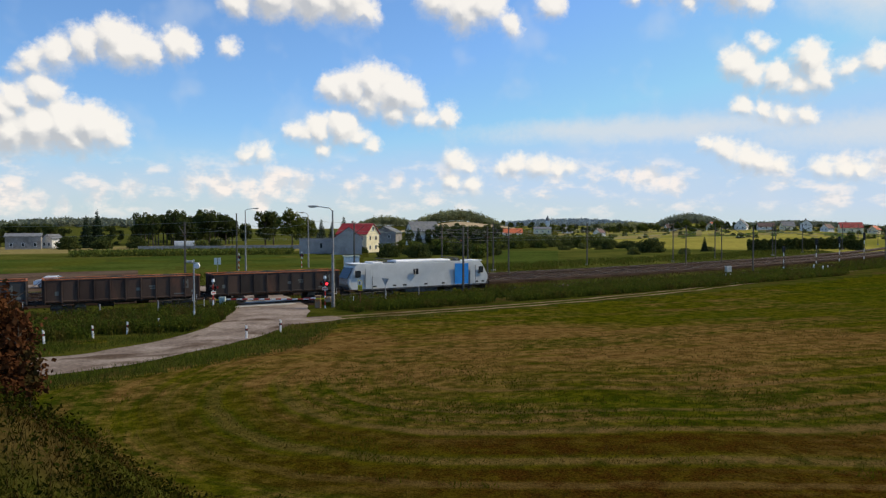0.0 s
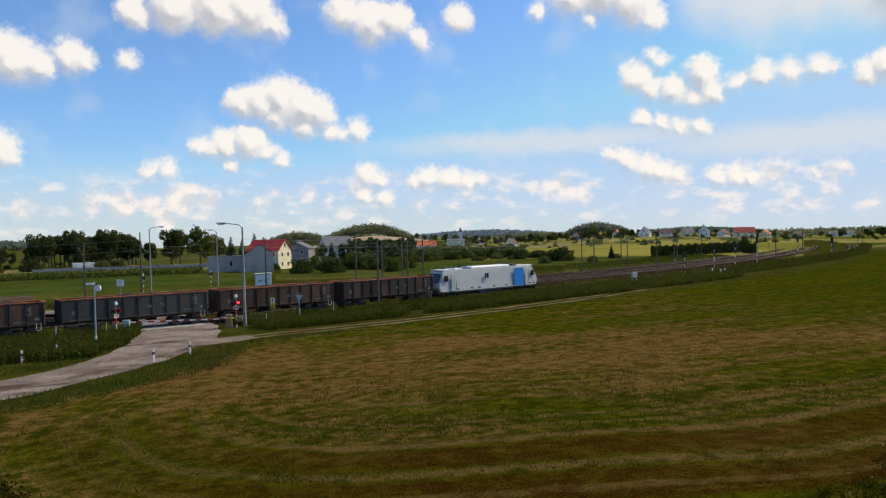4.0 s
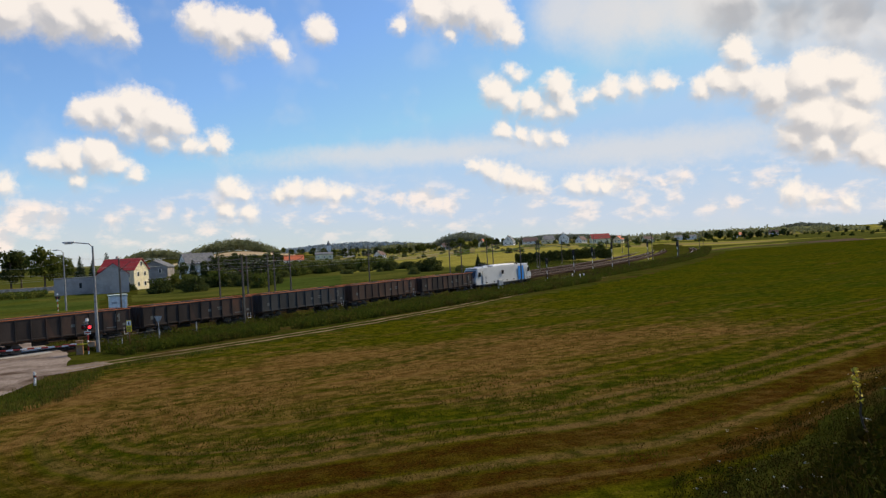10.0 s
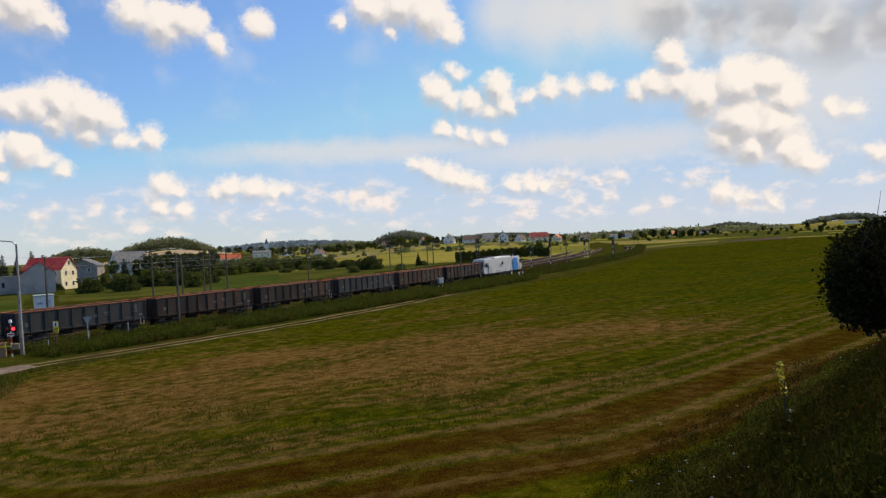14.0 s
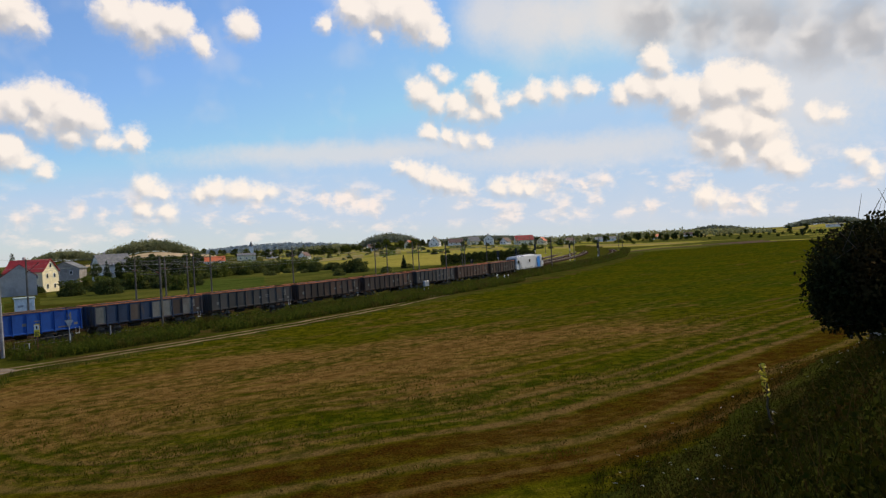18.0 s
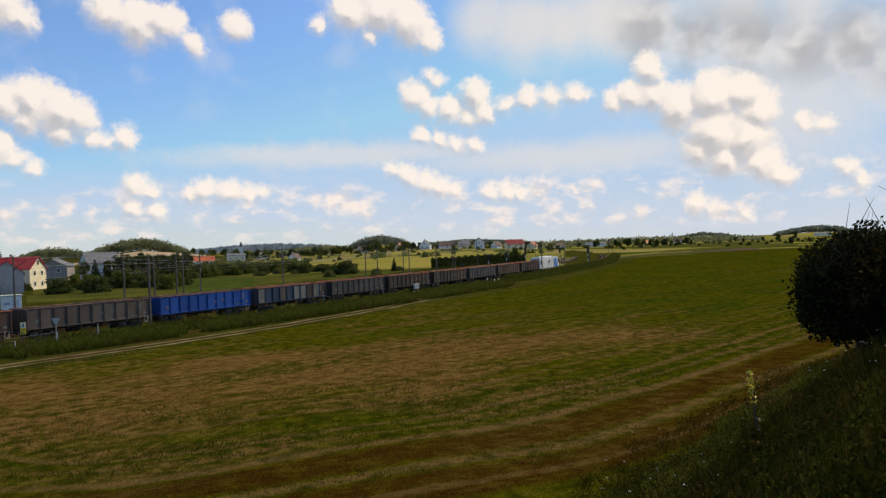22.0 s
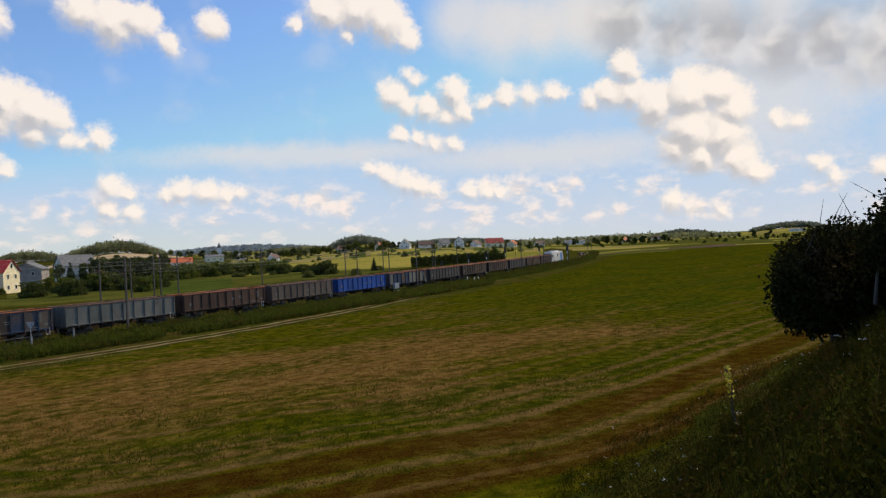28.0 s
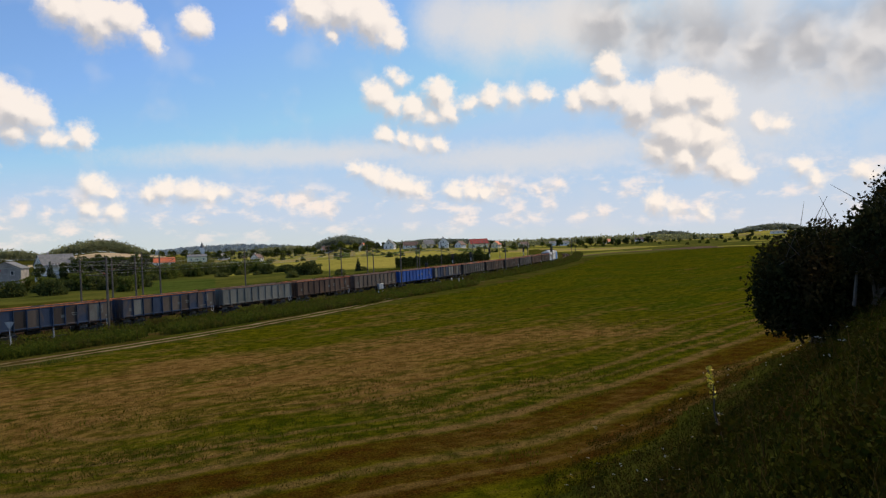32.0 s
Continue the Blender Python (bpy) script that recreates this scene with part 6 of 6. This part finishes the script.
rng = random.Random(11)


def grove(keys, a0, a1, d0, d1, n, s0, s1):
    for i in range(n):
        a = a0 + (a1 - a0) * (i + rng.uniform(0.1, 0.9)) / n
        p = azel(a, rng.uniform(d0, d1))
        plant(rng.choice(keys), p.x, p.y, rng.uniform(s0, s1), rng.uniform(0, 360), rng.uniform(0.9, 1.1))


grove(["oak", "birch"], -32, -27.2, 320, 350, 9, 0.6, 0.85)
for a, d, k, s in ((-25.9, 300, "spruce", 0.95), (-25.2, 303, "spruce", 1.1), (-25.5, 310, "oak", 0.7), (-13.6, 320, "oak", 1.15), (-13.0, 326, "birch", 1.05), (-11.6, 310, "willow", 1.15),
                   (-10.5, 316, "willow", 0.9), (-9.4, 290, "spruce", 0.85), (-8.6, 294, "spruce", 0.75), (-7.7, 300, "spruce", 0.95), (-16.0, 345, "birch", 0.8), (-15.0, 345, "oak", 0.75),
                   (-27.0, 285, "bush", 1.3), (-24.9, 285, "bush", 1.2), (-22.6, 290, "bush", 1.2), (-18.2, 280, "shrub", 1.2), (-17.2, 285, "bush", 0.9)):
    p = azel(a, d)
    plant(k, p.x, p.y, s, rng.uniform(0, 360))
grove(["birch", "oak", "birch"], -22.4, -16.2, 325, 360, 26, 0.85, 1.12)
grove(["oak", "bush", "shrub"], -24.5, -19.5, 330, 420, 14, 0.45, 0.7)
grove(["oak", "spruce", "birch"], -2.6, 4.6, 255, 320, 15, 0.5, 0.72)
grove(["thicket", "bush"], 3.0, 12.6, 265, 330, 40, 0.75, 1.0)
grove(["bush", "shrub", "thicket"], -4.5, 4.0, 175, 235, 18, 0.6, 1.0)
grove(["thicket", "shrub", "bush"], -5.0, 14.0, 235, 330, 50, 0.5, 0.85)
grove(["thicket", "willow", "oak", "thicket"], 3.0, 30.0, 620, 760, 70, 0.4, 0.6)
grove(["thicket", "shrub"], 8.0, 33.0, 380, 560, 45, 0.4, 0.8)
grove(["bush", "shrub"], 8.0, 15.0, 230, 300, 12, 0.6, 0.9)
grove(["oak", "willow", "birch"], 7.0, 16.0, 560, 680, 26, 0.4, 0.62)
grove(["willow", "thicket", "oak"], 16.3, 21.5, 570, 640, 22, 0.4, 0.65)
grove(["oak", "willow", "thicket"], 22.0, 42.0, 650, 800, 50, 0.4, 0.6)
grove(["thicket", "oak", "thicket"], 36.0, 60.0, 520, 850, 80, 0.35, 0.6)
for a, d, k, s in ((-0.1, 246, "oak", 0.62), (1.7, 240, "oak", 0.66), (3.3, 244, "birch", 0.6), (-2.6, 250, "birch", 0.5), (15.7, 222, "bush", 1.15), (16.2, 224, "bush", 0.9), (15.2, 224, "bush", 0.85), (19.6, 236, "spruce", 0.36), (20.0, 238, "shrub", 0.6), (14.6, 205, "shrub", 0.8), (18.2, 208, "shrub", 0.7), (-6.2, 214, "bush", 0.5)):
    p = azel(a, d)
    plant(k, p.x, p.y, s, rng.uniform(0, 360))

# the clipped hedge along the railway
hr = np.random.default_rng(21)
pts = []
for i in range(16000):
    f = hr.uniform()
    a, d = 22.5 + 7.3 * f, 236 + 40 * f
    p = azel(a, d + hr.uniform(-1.2, 1.2))
    pts.append((p.x, p.y, p.z + hr.uniform(0, 3.5) + 0.25 * math.sin(f * 90)))
tagged(new("hedge", fast_mesh("hedge", leaf_cloud(hr, np.array(pts), 0.26), 4, LEAF_DARK)), "long clipped dark green hedge", "hedge")


# ---- woods on the hills ----
def hill_wood(name, a0, a1, d0, d1, n, tall, mat, label, leaf=2.2, seed=1, per=16):
    r = np.random.default_rng(seed)
    cen = []
    for i in range(n):
        f = r.uniform()
        edge = math.sin(math.pi * f) ** 0.4
        a, d = a0 + (a1 - a0) * f, d0 + (d1 - d0) * r.uniform()
        p = azel(a, d)
        cen.append((p.x, p.y, p.z + tall * edge * r.uniform(0.35, 0.9)))
    cen = np.repeat(np.array(cen), per, axis=0)
    cen += r.normal(size=cen.shape) * np.array([tall * 0.22, tall * 0.22, tall * 0.16])
    stuff(name, fast_mesh(name, leaf_cloud(r, cen, leaf), 4, mat), label, "wood")


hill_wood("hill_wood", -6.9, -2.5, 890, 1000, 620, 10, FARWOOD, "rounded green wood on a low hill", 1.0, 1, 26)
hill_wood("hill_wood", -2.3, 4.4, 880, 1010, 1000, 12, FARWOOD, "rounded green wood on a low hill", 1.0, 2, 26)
hill_wood("hill_wood", 16.3, 20.8, 880, 1020, 760, 9.5, FARHAZED, "dark wooded hilltop", 1.0, 3, 26)
hill_wood("hill_wood", 21.5, 31.0, 1050, 1200, 700, 6, FARHAZED, "dark wooded ridge behind the village", 1.6, 4)
hill_wood("distant_wood", 4.0, 16.5, 2900, 3600, 900, 18, HAZEWOOD, "distant wooded ridge with haze blue in its leaf colour", 4.5, 5)
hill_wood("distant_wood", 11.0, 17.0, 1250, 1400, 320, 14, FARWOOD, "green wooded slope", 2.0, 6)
hill_wood("hill_wood", -33.0, -18.0, 1150, 1350, 800, 10, FARHAZED, "dark far woods behind the fields", 2.2, 7)
hill_wood("hill_wood", 41.2, 45.0, 1420, 1520, 300, 8, FARHAZED, "dark wooded hill", 2.0, 8)
hill_wood("hill_wood", 47.8, 52.6, 1330, 1430, 400, 9, FARHAZED, "dark wooded hill", 2.0, 9)
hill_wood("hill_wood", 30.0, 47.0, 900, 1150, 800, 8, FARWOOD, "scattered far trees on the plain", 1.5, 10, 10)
hill_wood("hill_wood", 52.0, 62.0, 900, 1200, 400, 6, FARHAZED, "dark far woods", 1.8, 12)


# ---- bushes and plants close to the camera ----
def near_bush(x, y, lobes, leaf_mat, leaves, leaf, label, seed, twigs=60, spikes=14):
    r = np.random.default_rng(seed)
    t = thing("bush", pose(x, y, height(x, y)), label, "bush", "bushes on the bank")
    bm = bmesh.new()
    for i in range(twigs):
        l = lobes[r.integers(len(lobes))]
        d = r.normal(size=3)
        d /= np.linalg.norm(d)
        tip = Vector((l[0] + d[0] * l[3] * 0.9, l[1] + d[1] * l[3] * 0.9, max(0.2, l[2] + d[2] * l[4] * 0.9)))
        root = Vector((r.normal() * 0.3, r.normal() * 0.3, -0.2))
        mid = root.lerp(tip, 0.5) + Vector((r.normal() * 0.15, r.normal() * 0.15, 0.25))
        add_tube(bm, root, mid, 0.035, 0.02, 5)
        add_tube(bm, mid, tip, 0.02, 0.006, 5)
    part("branch", bm, BARK, t, "thin woody stems")
    for i in range(spikes):
        l = lobes[r.integers(len(lobes))]
        a = r.uniform(0, 6.28)
        base = Vector((l[0] + 0.5 * l[3] * math.cos(a), l[1] + 0.5 * l[3] * math.sin(a), l[2] + l[4] * 0.8))
        part("twig", tube_bm(base, base + Vector((r.normal() * 0.25, r.normal() * 0.25, r.uniform(0.3, 0.6))), 0.008, 0.003, 4), BARK, t, "bare twig above the leaves")
    pts = crown_points(r, lobes, leaves)
    pts = pts[pts[:, 2] > 0.02]
    c = new("leaves", fast_mesh("leaves", leaf_cloud(r, pts, leaf), 4, leaf_mat))
    c.parent = t


B = azel(54.6, 17.0)
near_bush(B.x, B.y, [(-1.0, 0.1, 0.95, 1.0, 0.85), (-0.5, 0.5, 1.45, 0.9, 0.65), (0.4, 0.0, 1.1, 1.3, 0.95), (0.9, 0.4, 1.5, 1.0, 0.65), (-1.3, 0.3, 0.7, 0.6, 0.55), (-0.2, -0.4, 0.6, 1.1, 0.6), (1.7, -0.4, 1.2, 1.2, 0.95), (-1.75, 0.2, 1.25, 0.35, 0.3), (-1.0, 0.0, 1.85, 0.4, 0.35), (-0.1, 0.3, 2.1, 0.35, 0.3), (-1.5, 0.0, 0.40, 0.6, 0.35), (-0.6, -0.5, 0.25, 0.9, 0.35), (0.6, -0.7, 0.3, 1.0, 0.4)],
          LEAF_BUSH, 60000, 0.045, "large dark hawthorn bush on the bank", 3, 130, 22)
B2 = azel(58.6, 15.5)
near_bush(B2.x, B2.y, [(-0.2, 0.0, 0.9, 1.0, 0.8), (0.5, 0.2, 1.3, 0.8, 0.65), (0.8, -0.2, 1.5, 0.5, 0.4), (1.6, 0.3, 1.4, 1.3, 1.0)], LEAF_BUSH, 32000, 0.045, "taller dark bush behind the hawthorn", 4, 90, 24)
B3 = azel(-32.2, 13.0)
near_bush(B3.x, B3.y, [(0.0, 0, 1.05, 0.7, 0.7), (0.3, -0.2, 0.6, 0.65, 0.55), (-0.8, 0.2, 1.2, 1.0, 0.95), (0.0, -0.3, 0.4, 0.8, 0.4)], LEAF_RED, 22000, 0.05, "bush with reddish brown leaves beside the road", 5, 70, 8)


def mullein(x, y, tall, label):
    t = thing("mullein", pose(x, y, height(x, y), -3, -7), label, "plant")
    r = np.random.default_rng(9)
    bm = bmesh.new()
    pts = [Vector((0.02 * math.sin(i * 1.3), 0.015 * math.cos(i * 1.7), tall * i / 8)) for i in range(9)]
    for i in range(8):
        add_tube(bm, pts[i], pts[i + 1], 0.017 - 0.0012 * i, 0.0158 - 0.0012 * i, 7)
    part("stem", bm, BARK, t, "dry brown stem")
    for z0, z1, n, mat in ((0.62, 1.0, 70, YELLOW), (0.12, 0.62, 26, STRAWF)):
        n3 = []
        for i in range(n):
            a, z = r.uniform(0, 6.28), tall * r.uniform(z0, z1)
            n3.append((0.03 * math.cos(a), 0.03 * math.sin(a), z))
        fl = new("flower" if mat is YELLOW else "seed_head", fast_mesh("flower", leaf_cloud(r, np.array(n3), 0.022), 4, mat))
        fl.parent = t
    n3 = []
    for i in range(60):
        a, k = r.uniform(0, 6.28), r.uniform(0.03, 0.22)
        n3.append((k * math.cos(a), k * math.sin(a), 0.05 + r.uniform(0, tall * 0.25)))
    lv = new("leaf", fast_mesh("leaf", leaf_cloud(r, np.array(n3), 0.06), 4, BANKGRASS))
    lv.parent = t


F = azel(46.5, 9.7)
mullein(F.x, F.y, 7.1 - 9.7 * math.tan(radians(9.7)) - F.z, "tall mullein stalk with yellow flowers on the bank")

# ---- grass and weeds ----
nr = np.random.default_rng(33)


def bank_region(r, n):
    a = np.radians(np.concatenate([r.uniform(16, 66, n // 2), r.uniform(-42, 16, n - n // 2)]))
    d = 3.0 + np.where(a > 0.3, 34.0, 16.0) * r.uniform(0, 1, n) ** 1.1
    return d * np.sin(a), d * np.cos(a)


pts = ground_points(nr, 120000, bank_region)
gap = gaps(BANK, pts[:, 0], pts[:, 1]) + 1.3 * many_noise(pts[:, 0], pts[:, 1], 0.4, 0.0)
pts = pts[gap < 9.4]
clump = np.array([noise.noise((x * 0.8, y * 0.8, 4.0)) for x, y, z in pts])
left = pts[:, 0] < 0
tall = 0.20 * (1 + 0.9 * clump) * np.where(left, 0.7, 1.0)
stuff("bank_grass", fast_mesh("bank_grass", blades(nr, pts, tall, 0.007, 0.55), 3, BANKGRASS), "rough bank grass with foreground shade in its colour", "grass")
sel = nr.uniform(size=len(pts)) < 0.030 + 0.05 * (clump > 0.25)
stuff("bank_weeds", fast_mesh("bank_weeds", blades(nr, pts[sel], 0.50 * np.where(left[sel], 0.7, 1.0), 0.005, 0.25), 3, WEEDDRY), "tall dry stalks on the bank", "weeds")
sel = pts[(nr.uniform(size=len(pts)) < 0.10 + 0.35 * (clump > 0.05)) & (np.hypot(pts[:, 0], pts[:, 1]) > 4.5)]
herb = np.repeat(sel, 5, axis=0) + nr.normal(size=(len(sel) * 5, 3)) * np.array([0.07, 0.07, 0.07]) + np.array([0, 0, 0.14])
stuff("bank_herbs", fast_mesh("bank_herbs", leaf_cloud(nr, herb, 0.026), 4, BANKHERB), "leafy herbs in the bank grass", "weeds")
# yarrow heads stand in loose colonies
spot = np.array([noise.noise((x * 0.35, y * 0.35, 11.0)) for x, y, z in pts])
sel = pts[(nr.uniform(size=len(pts)) < np.where(spot > 0.1, 0.010, 0.002)) & (np.hypot(pts[:, 0], pts[:, 1]) > 7.5) & ~left]
sel = sel + np.array([0, 0, 0.36]) + nr.normal(size=sel.shape) * np.array([0.02, 0.02, 0.07])
fl = np.repeat(sel, 6, axis=0) + nr.normal(size=(len(sel) * 6, 3)) * np.array([0.02, 0.02, 0.005])
stuff("bank_flowers", fast_mesh("bank_flowers", leaf_cloud(nr, fl, 0.012), 4, DIRTYWHITE), "small white yarrow heads on the bank", "flowers")


def strip_region(s0, s1, q0, q1):
    def f(r, n):
        s, q = r.uniform(s0, s1, n), r.uniform(q0, q1, n)
        out = np.array([rail(a, b)[0].xy[:] for a, b in zip(s, q)])
        return out[:, 0], out[:, 1]
    return f


def off_road(p):
    """Away from the road and the crossing."""
    return (gaps(ROAD_LINE, p[:, 0], p[:, 1]) > 3.1) & (np.hypot(p[:, 0] + 11.5, p[:, 1] - 58.6) > 3.2)


def verge(name, region, n, tall, wide, mat, label, leafs=0.0):
    p = ground_points(nr, n, region)
    p = p[off_road(p)]
    k = np.array([noise.noise((v[0] * 0.25, v[1] * 0.25, 6.0)) for v in p])
    p = p[k > -0.25 + nr.uniform(-0.25, 0.15, len(p))]
    k = np.array([noise.noise((v[0] * 0.35, v[1] * 0.35, 2.0)) for v in p])
    stuff(name, fast_mesh(name, blades(nr, p, tall * (1 + 0.6 * k), wide, 0.3), 3, mat), label, "weeds")
    if leafs:
        c = np.repeat(p[nr.uniform(size=len(p)) < leafs], 4, axis=0)
        c = c + nr.normal(size=c.shape) * np.array([0.15, 0.15, tall * 0.25]) + np.array([0, 0, tall * 0.5])
        stuff(name + "_leaves", fast_mesh(name + "_leaves", leaf_cloud(nr, c, 0.10), 4, mat), label, "weeds")


verge("verge_weeds", strip_region(25, 110, 3.4, 13.4), 42000, 0.75, 0.035, WEED, "tall green weeds on the railway verge", 0.5)
verge("verge_weeds", strip_region(110, 240, 3.2, 8.5), 14000, 0.75, 0.05, WEED, "tall green weeds on the railway verge", 0.4)
verge("verge_weeds", strip_region(125, 330, 2.9, 6.5), 10000, 1.25, 0.08, WEED, "tall green weeds on the railway verge", 0.5)
verge("dry_weeds", strip_region(120, 330, 2.9, 6.5), 6000, 1.2, 0.07, WEEDDRY, "dry brown weeds on the railway verge")
verge("dry_weeds", strip_region(26, 110, 3.6, 9.5), 6000, 0.8, 0.03, WEEDDRY, "dry brown weeds on the railway verge")
verge("verge_weeds", strip_region(-18, 17, 3.2, 17.5), 30000, 0.8, 0.04, WEED, "tall weeds beside the road", 0.5)
verge("dry_weeds", strip_region(-18, 12, 4.0, 16), 6000, 0.85, 0.035, WEEDDRY, "reddish dry weeds beside the road")
verge("yard_grass", strip_region(24, 200, -11, -2.8), 12000, 0.35, 0.04, WEEDDRY, "dry grass between the tracks")
verge("yard_grass", strip_region(10, 220, -45, -28), 16000, 0.6, 0.06, WEED, "tall grass beyond the tracks", 0.3)


def roadside(r, n):
    a, d = np.radians(r.uniform(-44, 4, n)), r.uniform(14, 62, n)
    return d * np.sin(a), d * np.cos(a)


p = ground_points(nr, 80000, roadside)
p = p[off_road(p) & (nr.uniform(size=len(p)) > 0.1 + 0.9 * many_in_field(p[:, 0] - 1.0, p[:, 1] + 0.5)) & (many_coords(p[:, 0], p[:, 1])[1] > 17.8)]
stuff("roadside_grass", fast_mesh("roadside_grass", blades(nr, p, 0.30, 0.02, 0.4), 3, WEED), "green grass along the road and field edge", "grass")


def stubble_region(r, n):
    a = np.radians(r.uniform(-36, 52, n))
    d = 13.0 * (60.0 / 13.0) ** r.uniform(0, 1, n)
    return d * np.sin(a), d * np.cos(a)


p = ground_points(nr, 120000, stubble_region)
p = p[many_in_field(p[:, 0], p[:, 1])]
k = np.array([noise.noise((v[0] * 0.3, v[1] * 0.3, 3.0)) + 0.5 * noise.noise((v[0], v[1], 1.0)) for v in p])
p = p[k > nr.uniform(-0.5, 0.35, len(p))]


def field_ring(p):
    """How far out the place lies on the loops along which the field was mown."""
    x, y = p[:, 0], p[:, 1]
    (ax, ay), (bx, by) = SPINE
    left = np.hypot(x - np.clip(x, ax, bx), y - ay)
    along = np.maximum((x - bx) * RUN[0] + (y - by) * RUN[1], 0)
    right = np.hypot(x - bx - along * RUN[0], y - by - along * RUN[1])
    return np.minimum(left, right) - 0.09 * (np.minimum(x, 20) - 10)


ring = field_ring(p)
p = p[(ring < 12.3) | (abs(ring - 15.2) < 0.5) | (nr.uniform(size=len(p)) < 0.12)]
g2 = ground_points(nr, 56000, stubble_region)
g2 = g2[many_in_field(g2[:, 0], g2[:, 1])]
ring = field_ring(g2)
k = np.array([noise.noise((v[0] * 0.22, q * 0.9, 5.0)) + 0.6 * noise.noise((v[0] * 0.9, v[1] * 1.2, 2.0)) for v, q in zip(g2, ring)])
g2 = g2[k + 0.3 * ((ring > 7.5) & (ring < 11.4)) - 0.25 * (ring > 12.2) > 0.24]
far2 = np.hypot(g2[:, 0], g2[:, 1])
g2, far2 = g2[far2 < 36], far2[far2 < 36]
stuff("aftergrass", fast_mesh("aftergrass", blades(nr, g2, 0.10 + 0.08 * nr.uniform(size=len(g2)), 0.008 + 0.0004 * far2, 0.6), 3, AFTERGRASS), "tufts of green aftergrass in the mown field", "grass")
d = np.hypot(p[:, 0], p[:, 1])
stuff("stubble", fast_mesh("stubble", blades(nr, p, 0.05 + 0.04 * nr.uniform(size=len(p)), 0.005 + 0.0003 * d, 0.7), 3, STUBBLE), "short stubble and aftergrass in the mown field", "grass")
# crop rows beyond the railway
cr = np.random.default_rng(8)
pts = []
for i in range(9000):
    a, dd = cr.uniform(-27, -11.5), cr.uniform(206, 222)
    q = azel(a, dd)
    pts.append((q.x, q.y, q.z + cr.uniform(0, 1.5)))
stuff("maize", fast_mesh("maize", leaf_cloud(cr, np.array(pts), 0.34), 4, LEAF_MID), "dark green strip of standing maize", "crop")


motions()
